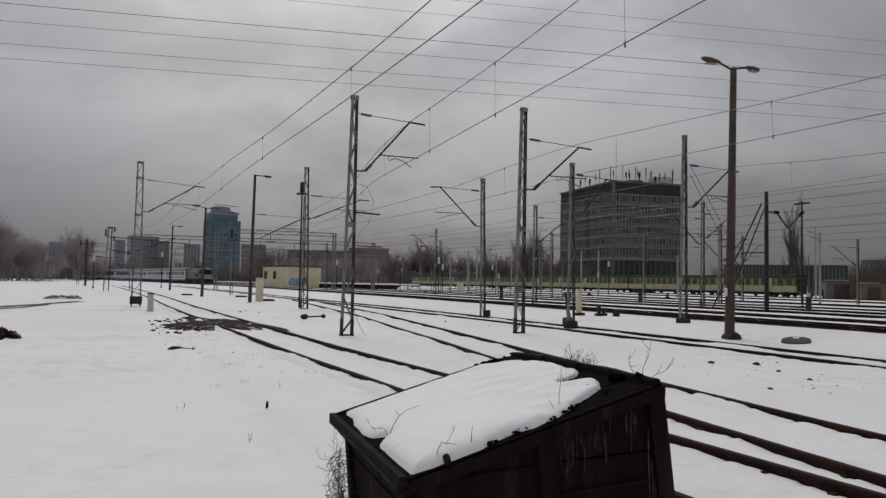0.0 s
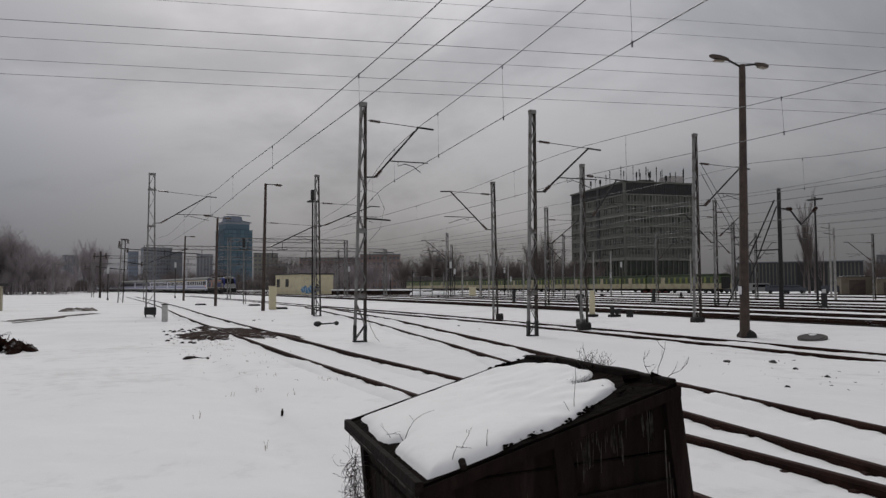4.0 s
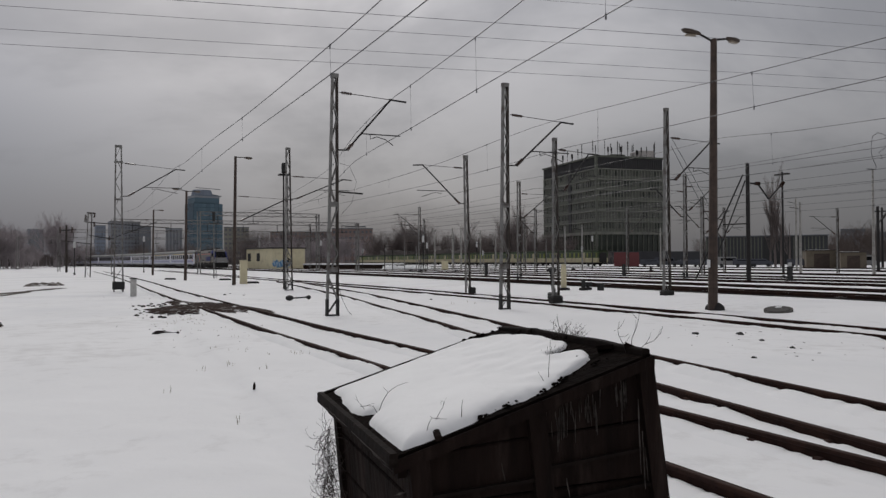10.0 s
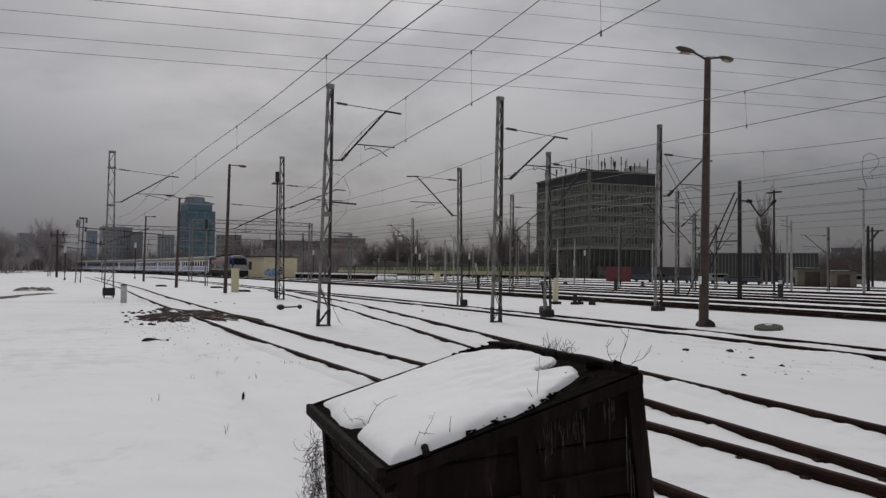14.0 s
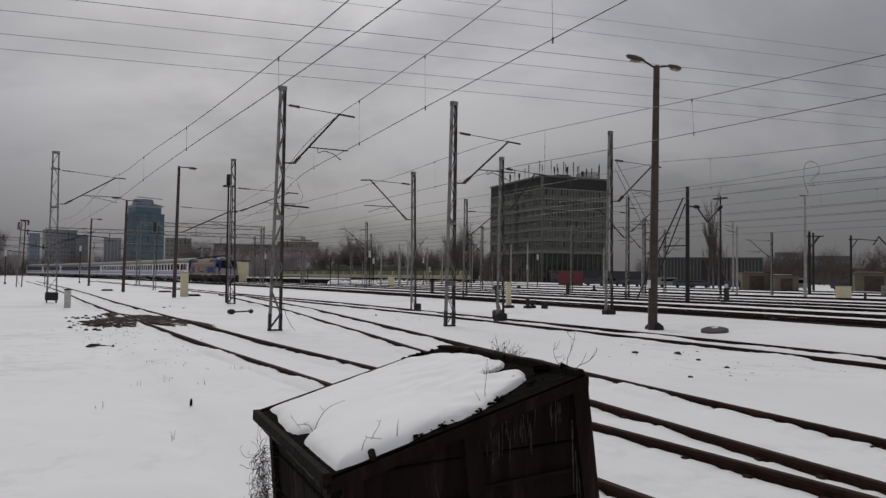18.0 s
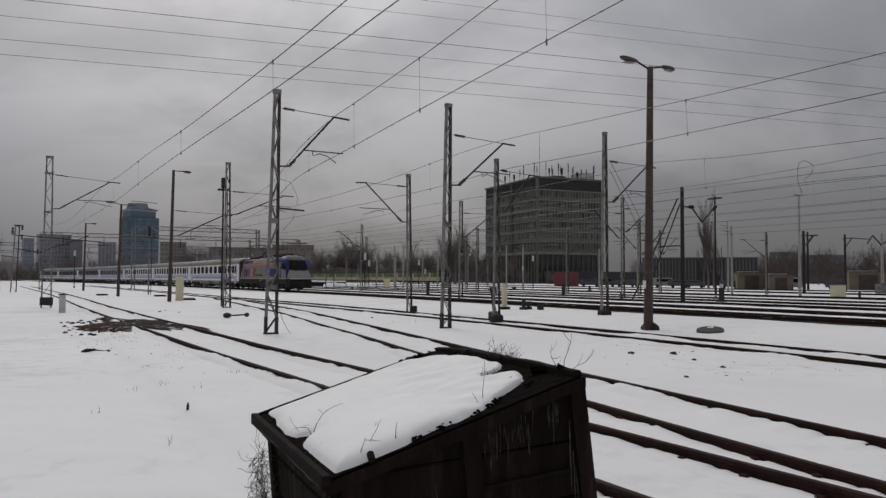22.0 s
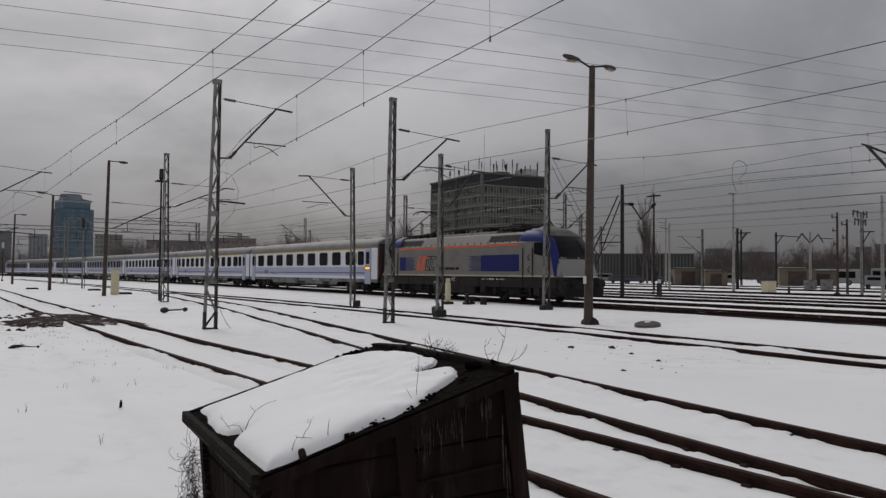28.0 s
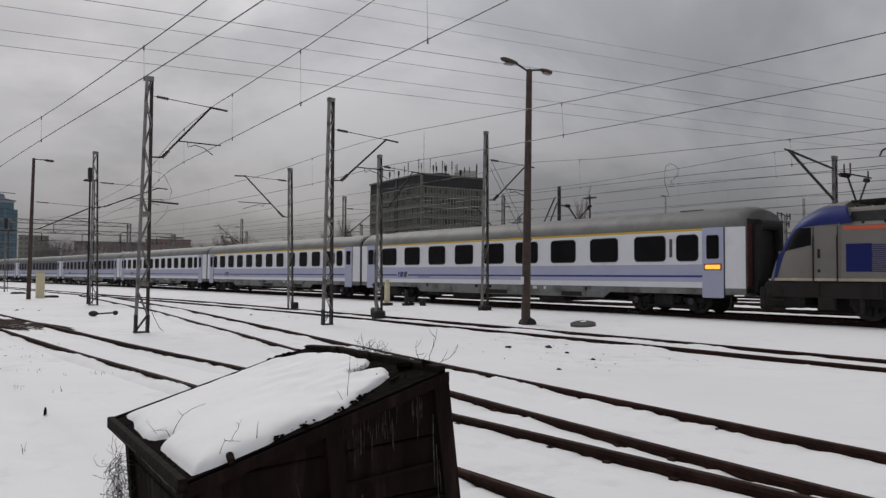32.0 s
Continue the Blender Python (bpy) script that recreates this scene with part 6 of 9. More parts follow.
for sgn in (-1, 1):
    part("sill_stripe", block(-LB + 0.55, LH - 0.55, sgn * 1.47 - 0.03, sgn * 1.47 + 0.03, 1.28, 1.37, 0.01), SILL, loco, "pale dusty sill stripe")
    part("red_line", sheet(loco_side(sgn), -6.95, 5.66, 2.92, 3.03, 24, 1, 0.012), ORANGE, loco, "thin orange line under the roof")
    # front blue field with bars that thin out backwards
    part("blue_field", sheet(loco_side(sgn), 2.3, 5.69, 1.56, 2.46, 8, 4, 0.010), LOCO_BLUE, loco, "blue painted field")
    part("small_blue_field", sheet(loco_side(sgn), -6.87, -6.1, 1.58, 2.47, 4, 4, 0.010), LOCO_BLUE, loco, "small blue painted field")
    for k in range(14):
        z = 1.58 + k * 0.0632
        bm = sheet(loco_side(sgn), 1.0 + 0.5 * ((k * 7) % 5) / 5, 2.31, z, z + 0.028, 4, 1, 0.009)
        part("fading_bar", bm, LOCO_BLUE, loco)
        bm = sheet(loco_side(sgn), -6.11, -5.15 + 0.35 * ((k * 3) % 4) / 4, z, z + 0.03, 4, 1, 0.009)
        part("fading_bar", bm, LOCO_BLUE, loco)
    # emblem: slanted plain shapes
    slant = lambda x0, x1, z0, z1, m, o=0.012: part("emblem", sheet(lambda a, b, s=sgn: loco_surface(a + (b - 1.62) * 0.32, q_of(0, b, s)), x0, x1, z0, z1, 2, 4, o), m, loco)
    slant(-4.72, -4.42, 1.60, 2.26, ORANGE)
    slant(-4.72, -4.42, 2.34, 2.50, ORANGE)
    slant(-4.24, -3.92, 1.60, 2.50, ORANGE)
    slant(-3.93, -3.52, 1.60, 1.80, ORANGE)
    slant(-3.93, -3.52, 2.30, 2.50, ORANGE)
    for x0 in (-3.70, -3.22):
        slant(x0, x0 + 0.07, 1.60, 2.50, UNDER_BLACK, 0.013)
        slant(x0 + 0.22, x0 + 0.27, 1.78, 2.32, UNDER_BLACK, 0.013)
        for z0, z1 in ((1.60, 1.65), (1.76, 1.80), (2.30, 2.34), (2.45, 2.50)):
            slant(x0 + (0.07 if z0 in (1.60, 2.45) else 0.24), x0 + 0.56, z0, z1, UNDER_BLACK, 0.013)
        slant(x0 + 0.52, x0 + 0.57, 1.60, 1.80, UNDER_BLACK, 0.013)
        slant(x0 + 0.52, x0 + 0.57, 2.30, 2.50, UNDER_BLACK, 0.013)
    for k, w in enumerate((0.14, 0.14, 0.14, 0, 0.06, 0.16, 0.14, 0.14, 0.15, 0.15, 0.06, 0.14, 0.14)):
        if w:
            slant(-2.32 + 0.185 * k, -2.32 + 0.185 * k + w, 1.64, 1.80, UNDER_BLACK, 0.013)
    for z0 in (1.02, 1.11, 1.20):
        for k in range(4):
            slant(-0.50 + 0.10 * k, -0.43 + 0.10 * k, z0, z0 + 0.035, CHALK, 0.02)
    for k, w in enumerate((0.07, 0.10, 0, 0.05, 0.08, 0.16, 0.10, 0.12, 0.06, 0, 0.14, 0.06, 0.08, 0.10, 0.07, 0.05)):
        if w:
            slant(2.55 + 0.135 * k, 2.55 + 0.135 * k + w * 0.8, 1.10, 1.155 if w < 0.1 else 1.175, CHALK, 0.02)
    part("equipment_box", block(-1.6, 1.6, sgn * 1.2 - 0.2, sgn * 1.2 + 0.2, 0.3, 0.86, 0.05), UNDER_BLACK, loco)
    bm = bmesh.new()
    for k in range(19):
        slab(bm, -6.4 + 0.66 * k, -6.33 + 0.66 * k, sgn * 1.42 - 0.03, sgn * 1.42 + 0.03, 3.10, 3.17)
    part("roof_bolts", bm, UNDER_BLACK, loco)
    for x0, x1 in ((2.9, 5.6), (-6.8, -4.3)):
        part("roof_grille", sheet(lambda a, b, s=sgn: loco_surface(a, s * b), x0, x1, 0.66, 0.83, 6, 3, 0.02), UNDER_BLACK, loco, "dark ventilation grille in the roof slope")

# roof gear
part("roof_hatch", block(-3.1, 3.1, -0.92, 0.92, 3.45, 3.82, 0.12), LOCO_ROOF, loco, "dirty grey roof hatch")
# black frames carrying the pantographs over the roof
for x0, x1, n_, w_ in ((-6.95, -3.9, 7, 0.05), (2.9, 6.5, 8, 0.06)):
    for y in (-0.86, -0.3, 0.3, 0.86):
        part("roof_rack_rail", bar(bmesh.new(), (x0, y, 3.86), (x1, y, 3.89), w_, w_ + 0.035), UNDER_BLACK, loco)
    for k in range(n_):
        x = x0 + 0.05 + (x1 - x0 - 0.1) * k / (n_ - 1)
        part("roof_rack_bar", bar(bmesh.new(), (x, -0.9, 3.87), (x, 0.9, 3.87), 0.05, 0.065), UNDER_BLACK, loco)
for k in range(4):
    for y in (-0.8, 0.8):
        insulator((-6.8 + 0.9 * k, y, 3.52), (-6.8 + 0.9 * k, y, 3.86), 0.09, loco)
for x0 in (-6.2, 3.4):
    part("roof_well", block(x0, x0 + 2.8, -1.12, 1.12, 3.4, 3.58, 0.05), UNDER_BLACK, loco, "dark recessed roof well")
part("roof_bus_bar", tube(bmesh.new(), [(-5.8, -0.35, 3.95), (-3, -0.35, 4.06), (0, -0.35, 4.08), (3, -0.35, 4.06), (6.3, -0.3, 3.98)], 0.035), RAIL, loco, "dark red roof conductor")
for x in (-5.2, -3.6, -2.0, -0.6, 1.0, 2.4, 3.8, 5.2):
    for y in (-0.35, 0.35):
        part("roof_insulator", rod(bmesh.new(), (x, y, 3.6), (x, y, 4.04), 0.06, n=8), RAIL, loco)
for x in (-1.4, 1.7):
    part("switchgear", block(x - 0.3, x + 0.3, -0.6, -0.1, 3.88, 4.10, 0.04), RAIL, loco)


def pantograph(x, up, sgn):
    """Single-arm current collector; up: how high it reaches."""
    p = part("pantograph_base", bmesh.new(), UNDER_BLACK, loco, "dark pantograph")
    bm = bmesh.new()
    for y in (-0.55, 0.55):
        bar(bm, (x - 0.9, y, 3.90), (x + 0.9, y, 3.90), 0.07, 0.09)
    for k in (-0.9, 0.0, 0.9):
        bar(bm, (x + k, -0.55, 3.90), (x + k, 0.55, 3.90), 0.07, 0.07)
        for y in (-0.5, 0.5):
            rod(bm, (x + k, y, 3.55), (x + k, y, 3.87), 0.08, n=8)
    bm.to_mesh(p.data)
    bm.free()
    p.data.materials.clear()
    p.data.materials.append(UNDER_BLACK)
    foot = Vector((x - sgn * 0.75, 0, 3.94))
    knee = Vector((x + sgn * 1.62, 0, 3.94 + up * 0.41)) if up > 0.5 else Vector((x + sgn * 1.45, 0, 4.10))
    top = Vector((x - sgn * 0.9, 0, 3.94 + up)) if up > 0.5 else Vector((x - sgn * 0.6, 0, 4.12))
    bm = bmesh.new()
    rod(bm, foot, knee, 0.045 if up > 0.5 else 0.07)
    rod(bm, foot + Vector((0.25 * sgn, 0.12, 0)), knee + Vector((0.05, 0.12, -0.1)), 0.018)
    for y in (-0.14, 0.14):
        rod(bm, knee + Vector((0, y, 0)), top + Vector((0, y * 2.5, 0)), 0.026)
    for d in (-0.22, 0.22):
        tube(bm, [top + Vector((d, -0.98, -0.24)), top + Vector((d, -0.8, -0.05)), top + Vector((d, -0.55, 0.03)), top + Vector((d, 0.55, 0.03)), top + Vector((d, 0.8, -0.05)), top + Vector((d, 0.98, -0.24))], 0.03)
    rod(bm, top + Vector((-0.22, 0, 0)), top + Vector((0.22, 0, 0)), 0.03)
    part("pantograph_arm", bm, UNDER_BLACK, p)


pantograph(-4.9, 1.54, 1)
pantograph(4.9, 0.0, 1)
for x in (-4.95, 4.95):
    for dx in (-1.5, 1.5):
        wheelset(loco, x + dx, 0.575, True)
    part("bogie_frame", bogie_frame(x, 1.5, 0.46, 0.80), UNDER_BLACK, loco, "sooty bogie frame")

# ---- coaches
CL = 13.05  # half length of a coach body


def coach_section(hw=1.41):
    """Profile from the lower camera side over the roof: (y, z) and the colour of the strip above each point."""
    side = [(hw, 0.74, 6), (hw + 0.004, 0.98, 0), (hw + 0.006, 1.20, 1), (hw + 0.006, 1.37, 2), (hw + 0.006, 1.45, 1), (hw + 0.006, 1.86, 5), (hw + 0.002, 3.12, 3), (hw - 0.004, 3.21, 4)]
    roof = [(hw - 0.01, 3.25, 4), (hw - 0.08, 3.48, 4), (hw - 0.26, 3.70, 4), (hw - 0.55, 3.88, 4), (hw - 0.95, 4.00, 4)]
    half_ = side + roof
    pts = [(-y, z) for y, z, _ in half_] + [(0, 4.04)] + [(y, z) for y, z, _ in reversed(half_)]
    slots = [c for *_, c in half_]
    slots = slots + [c for c in reversed(slots)]
    return pts, slots


COACH_MATS = [COACH_WHITE, COACH_LILAC, COACH_NAVY, COACH_YELLOW, COACH_ROOF, COACH_WHITE, COACH_SKIRT]


def rounded_plate(x0, x1, z0, z1, y, r, depth, n=4):
    bm = bmesh.new()
    pts = []
    for cx, cz, a0 in ((x1 - r, z1 - r, 0), (x0 + r, z1 - r, 90), (x0 + r, z0 + r, 180), (x1 - r, z0 + r, 270)):
        for k in range(n + 1):
            a = radians(a0 + 90 * k / n)
            pts.append((cx + r * math.cos(a), cz + r * math.sin(a)))
    a = [bm.verts.new((x, y, z)) for x, z in pts]
    b = [bm.verts.new((x, y + depth, z)) for x, z in pts]
    bm.faces.new(a)
    bm.faces.new(b[::-1])
    for i in range(len(a)):
        bm.faces.new((a[i], b[i], b[(i + 1) % len(a)], a[(i + 1) % len(a)]))
    bmesh.ops.recalc_face_normals(bm, faces=bm.faces[:])
    return bm


def build_coach(first, windows, label, spin, lit=False, band=None):
    """A long-distance coach. windows: (from, to) in metres back from the front corner, on the camera side."""
    c = thing("passenger_coach", pose(0, 0, 0), label, "train coach", "coaches of the express train")
    pts, slots = coach_section()
    mats = list(COACH_MATS)
    if not first:
        mats[3] = mats[5] = band
    ring = lambda x, k=1.0, dz=0.0: [(x, y * k, z if z < 3.2 else 3.2 + (z - 3.2) * (1 - dz)) for y, z in pts]
    xs_ = [(-CL, 0.93, 0.22), (-CL + 0.12, 0.965, 0.12), (-CL + 0.28, 0.988, 0.05), (-CL + 0.5, 0.996, 0.015), (-CL + 0.80, 1, 0)] + [(x, 1, 0) for x in (-9, -4.5, 0, 4.5, 9)] + [(CL - 0.80, 1, 0), (CL - 0.5, 0.996, 0.015), (CL - 0.28, 0.988, 0.05), (CL - 0.12, 0.965, 0.12), (CL, 0.93, 0.22)]
    bm = loft([ring(x, k, d) for x, k, d in xs_], slot=lambda i, j: 0 if slots[j] in (1, 2, 3, 5) and (i < 4 or i >= len(xs_) - 5) else slots[j])
    for f in bm.faces:
        if len(f.verts) > 4:
            f.material_index = 4
    shell = part("body", bm, mats, c)
    shell.data.polygons.foreach_set("use_smooth", [len(f.vertices) == 4 and f.material_index == 4 for f in shell.data.polygons])
    for sgn in (-1, 1):
        y = sgn * 1.418
        for a, b in windows:
            x0, x1 = CL - b, CL - a
            if sgn > 0:
                x0, x1 = -x1, -x0
            w = part("window", rounded_plate(x0 - 0.04, x1 + 0.04, 1.98, 3.0, y, 0.18, sgn * 0.012), SEAL, c)
            part("pane", rounded_plate(x0, x1, 2.02, 2.96, y + sgn * 0.004, 0.15, sgn * 0.012), TRAIN_GLASS, w)
        for x in (CL - 1.24, -CL + 1.24):
            d = part("door", rounded_plate(x - 0.44, x + 0.44, 0.62, 3.22, y - sgn * 0.01, 0.05, sgn * 0.026), COACH_LILAC, c, "lilac folding door")
            part("door_seal", rounded_plate(x + 0.45, x + 0.485, 0.66, 3.22, y - sgn * 0.01, 0.01, sgn * 0.024), SEAL, d)
            part("pane", rounded_plate(x - 0.26, x + 0.26, 2.06, 2.94, y + sgn * 0.012, 0.08, sgn * 0.012), TRAIN_GLASS, d)
            if lit and x > 0:
                part("display", rounded_plate(x - 0.36, x + 0.36, 1.64, 1.88, y + sgn * 0.014, 0.03, sgn * 0.01), SEAL, d)
                part("display_light", rounded_plate(x - 0.31, x + 0.31, 1.68, 1.84, y + sgn * 0.02, 0.02, sgn * 0.01), DISPLAY, d, "glowing orange destination display")
        # small signs
        part("emblem_ground", rounded_plate(-CL + 4.1, -CL + 5.25, 1.33, 1.49, y - sgn * 0.002, 0.02, sgn * 0.008), COACH_LILAC, c)
        for x0, x1, m_ in ((4.20, 4.32, COACH_NAVY), (4.40, 4.70, COACH_NAVY), (4.78, 5.10, COACH_MARK)):
            bm = rounded_plate(-CL + x0, -CL + x1, 1.30, 1.60, y + sgn * 0.002, 0.02, sgn * 0.01)
            for v in bm.verts:
                v.co.x += (v.co.z - 1.3) * 0.3
            part("emblem", bm, m_, c)
        for k in range(5):
            x = -CL + 6.2 + k * 0.24
            part("lettering", rounded_plate(x, x + 0.16, 1.28, 1.33, y, 0.01, sgn * 0.008), COACH_NAVY, c)
        for x, w, m_ in ((5.6, 0.12, UNDER_BLACK), (-1.0, 0.45, UNDER_BLACK), (-1.8, 0.2, UNDER_BLACK), (2.4, 0.25, CHALK), (3.1, 0.15, CHALK), (-6.0, 0.14, UNDER_BLACK)):
            part("vent_plate", rounded_plate(x, x + w, 0.80, 0.94, y - sgn * 0.004, 0.02, sgn * 0.012), m_, c)
    if first:
        for sgn in (-1, 1):
            fc = bpy.data.curves.new("class_number", "FONT")
            fc.body, fc.size, fc.extrude, fc.offset, fc.align_x = "1", 1.0, 0.004, 0.016, "CENTER"
            fo = new("class_number", fc)
            dg = bpy.context.evaluated_depsgraph_get()
            me = bpy.data.meshes.new_from_object(fo.evaluated_get(dg))
            bpy.data.objects.remove(fo)
            me.materials.clear()
            me.materials.append(COACH_MARK)
            one = new("class_number", me)
            one.parent = c
            one.matrix_basis = pose(sgn * -(CL - 3.06) if sgn > 0 else CL - 3.06, sgn * 1.424, 2.16, 90, 0, 0 if sgn < 0 else 180)
            one["label"] = "grey class numeral 1"
    for e in (-1, 1):
        for y in (-1.08, 1.08):
            part("end_panel", block(e * CL - 0.02, e * CL + 0.045, y - 0.13, y + 0.13, 1.05, 3.3, 0.01), END_RED, c, "rusty red-brown panel beside the gangway")
        bm = block(e * CL - 0.02, e * CL + 0.02, -1.2, 1.2, 0.95, 3.5, 0.01)
        part("end_wall", bm, BELLOWS, c, "dark end wall")
        bm = bmesh.new()
        for y in (-0.72, 0.72):
            rod(bm, (e * (CL + 0.14), y, 0.95), (e * (CL + 0.14), y, 3.3), 0.17, n=10)
        rod(bm, (e * (CL + 0.14), -0.72, 3.32), (e * (CL + 0.14), 0.72, 3.32), 0.17, n=10)
        part("gangway", bm, BELLOWS, c, "black rubber gangway")
        buffers(c, e * (CL - 0.1), e)
        part("end_beam", block(e * (CL - 0.25) - 0.25, e * (CL - 0.25) + 0.25, -1.3, 1.3, 0.78, 1.1, 0.03), UNDER_BLACK, c)
    bm = bmesh.new()
    for x0, x1, z in ((-6.6, -4.8, 0.34), (-3.9, -1.6, 0.28), (-0.8, 1.7, 0.36), (2.6, 4.2, 0.28), (4.9, 6.4, 0.4)):
        slab(bm, x0, x1, -1.25, 1.25, z, 0.8, 0.05)
    slab(bm, -11.5, 11.5, -0.5, 0.5, 0.6, 0.8)
    part("underfloor_gear", bm, UNDER_BLACK, c, "dark boxes under the floor")
    for sgn in (-1, 1):
        bm = bmesh.new()
        lower, upper = [(-6.6, 0.50), (6.6, 0.50)], [(6.95, 0.75), (-6.95, 0.75)]
        rows_ = [[bm.verts.new((x, sgn * yy, z)) for x, z in lower + upper] for yy in (1.36, 1.40)]
        bm.faces.new(rows_[0])
        bm.faces.new(rows_[1][::-1])
        for i in range(4):
            bm.faces.new((rows_[0][i], rows_[1][i], rows_[1][(i + 1) % 4], rows_[0][(i + 1) % 4]))
        bmesh.ops.recalc_face_normals(bm, faces=bm.faces[:])
        part("skirt_panel", bm, COACH_SKIRT, c, "grey dirty skirt between the bogies")
        for x, w in ((-5.4, 1.1), (-3.2, 0.7), (-0.2, 1.6), (2.6, 0.9), (4.8, 1.2)):
            part("skirt_flap", rounded_plate(x - w / 2, x + w / 2, 0.53, 0.72, sgn * 1.402, 0.02, sgn * 0.012), COACH_SKIRT if w < 1.2 else UNDER, c)
        for x in (-9.5, 9.5):
            for dx in (-1.28, 1.28):
                part("axle_box", rod(bmesh.new(), (x + dx, sgn * 1.18, 0.46), (x + dx, sgn * 1.30, 0.46), 0.15, 0.13, n=12), WHEEL, c)
            for dx in (-0.72, 0.72):
                bm = bmesh.new()
                for k in range(5):
                    rod(bm, (x + dx, sgn * 1.16, 0.36 + 0.06 * k), (x + dx, sgn * 1.16, 0.39 + 0.06 * k), 0.12, n=10)
                part("coil_spring", bm, UNDER, c)
    for x in (-9.5, 9.5):
        for dx in (-1.28, 1.28):
            wheelset(c, x + dx, 0.46, spin)
        part("bogie_frame", bogie_frame(x, 1.28, 0.40, 0.62), UNDER_BLACK, c, "sooty bogie frame")
    bm = bmesh.new()
    for x in (-10.9, 10.4):
        bar(bm, (x - 0.5, -0.62, 3.98), (x + 0.5, -0.62, 3.98), 0.03, 0.03)
        for k in (-0.5, 0.5):
            bar(bm, (x + k, -0.62, 3.86), (x + k, -0.62, 3.98), 0.03, 0.03)
    part("roof_rail", bm, UNDER_BLACK, c)
    return c


FIRST_WINDOWS = [(1.88, 2.78)] + [(3.33 + 2.345 * k, 4.77 + 2.345 * k) for k in range(9)] + [(24.3, 25.2)]
SECOND_WINDOWS = [(2.05, 2.75)] + [(3.2 + 1.86 * k, 4.3 + 1.86 * k) for k in range(11)] + [(23.6, 24.3)]
coaches = [build_coach(True, FIRST_WINDOWS, "white first-class coach with yellow line, lilac band and dark windows", True, True),
           build_coach(True, SECOND_WINDOWS, "white first-class coach with yellow line and lilac band", True),
           build_coach(False, SECOND_WINDOWS, "white second-class coach with lilac band and grey roof", False, band=COACH_WHITE),
           build_coach(False, SECOND_WINDOWS, "white second-class coach with grey window band and lilac stripe", False, band=BAND_GREY),
           build_coach(False, SECOND_WINDOWS, "pale second-class coach with a dark grey window band", False, band=BAND_DARK)]
for k in range(2):
    coaches.append(copy_thing(coaches[4], pose(0, 0, 0)))

# ---------------------------------------------------------------- buildings and distance
FACADE = mat("office_concrete", (0.112, 0.118, 0.095), 0.85, 0, 0.12, 0.8, stain=(0.085, 0.087, 0.077), stain_scale=0.3)
FACADE_LIGHT = mat("office_ledge", (0.20, 0.20, 0.172), 0.85, 0, 0.1, 0.8, stain=(0.14, 0.14, 0.13), stain_scale=0.5)
LOUVRE = mat("dark_louvre", (0.032, 0.031, 0.032), 0.7, 0, 0.15, 1)
OFFICE_GLASS = mat("office_window", (0.034, 0.040, 0.032), 0.2, 0, 0.3, 0.4, specular=0.5, piece=0.45)
BLIND = mat("pale_blind", (0.085, 0.090, 0.075), 0.7, 0, 0.1, 0.5, piece=0.2)
TOWER_GLASS = mat("blue_tower_glass", (0.055, 0.094, 0.125), 0.25, 0.1, 0.12, 0.05, specular=0.5, piece=0.15)
TOWER_GLASS_B = mat("pale_tower_glass", (0.08, 0.13, 0.165), 0.25, 0.1, 0.12, 0.05, specular=0.5, piece=0.15)
# FAR_GREY, FAR_DARK and FAR_BLUE are paled to stand in for distance haze
FAR_GREY = mat("far_grey_render", (0.20, 0.21, 0.232), 0.9, 0, 0.06, 0.1)
FAR_DARK = mat("far_dark_render", (0.125, 0.13, 0.142), 0.9, 0, 0.08, 0.1)
FAR_BLUE = mat("far_bluish_render", (0.165, 0.19, 0.235), 0.9, 0, 0.06, 0.1)
FAR_BEIGE = mat("far_beige_render", (0.22, 0.215, 0.18), 0.9, 0, 0.08, 0.1)
BRICK = mat("red_brown_brick", (0.25, 0.178, 0.157), 0.9, 0, 0.12, 0.3, stain=(0.20, 0.147, 0.132), stain_scale=0.15)
HALL = mat("dark_ribbed_cladding", (0.036, 0.036, 0.040), 0.7, 0, 0.15, 0.3)
SAND = mat("sandy_render", (0.145, 0.122, 0.09), 0.9, 0, 0.12, 0.7, stain=(0.105, 0.083, 0.06), stain_scale=0.6)
GREEN = mat("green_carriage_paint", (0.045, 0.07, 0.026), 0.6, 0, 0.25, 1.2)
GREEN_P = 97.0
LIME = mat("lime_carriage_paint", (0.16, 0.18, 0.035), 0.6, 0, 0.25, 1.2, piece=0.3)
GREEN_DARK = mat("green_tinted_window", (0.018, 0.030, 0.014), 0.4, 0, 0.2, 1)
PALE_YELLOW = mat("cream_carriage_paint", (0.34, 0.31, 0.20), 0.7, 0, 0.12, 1.0, stain=(0.25, 0.2, 0.14), stain_scale=0.8)
RED = mat("faded_red_paint", (0.145, 0.034, 0.036), 0.6, 0, 0.1, 1)
BUS_WHITE = mat("bus_white", (0.25, 0.26, 0.24), 0.5, 0, 0.08, 1)
BUS_GREEN = mat("bus_green", (0.16, 0.19, 0.13), 0.5, 0, 0.08, 1)
GRAFFITI_BLUE = mat("blue_spray_paint", (0.10, 0.24, 0.42), 0.7, 0, 0.2, 2)
GRAFFITI_PALE = mat("pale_spray_paint", (0.35, 0.45, 0.55), 0.7, 0, 0.2, 2)


def bearing(deg, dist, z=0.0):
    """World place deg degrees left of +y, dist metres off."""
    a = radians(deg)
    return Vector((-math.sin(a) * dist, math.cos(a) * dist, z))


def shared(name, me, parent, m):
    ob = new(name, me)
    ob.parent = parent
    ob.matrix_basis = m
    return ob


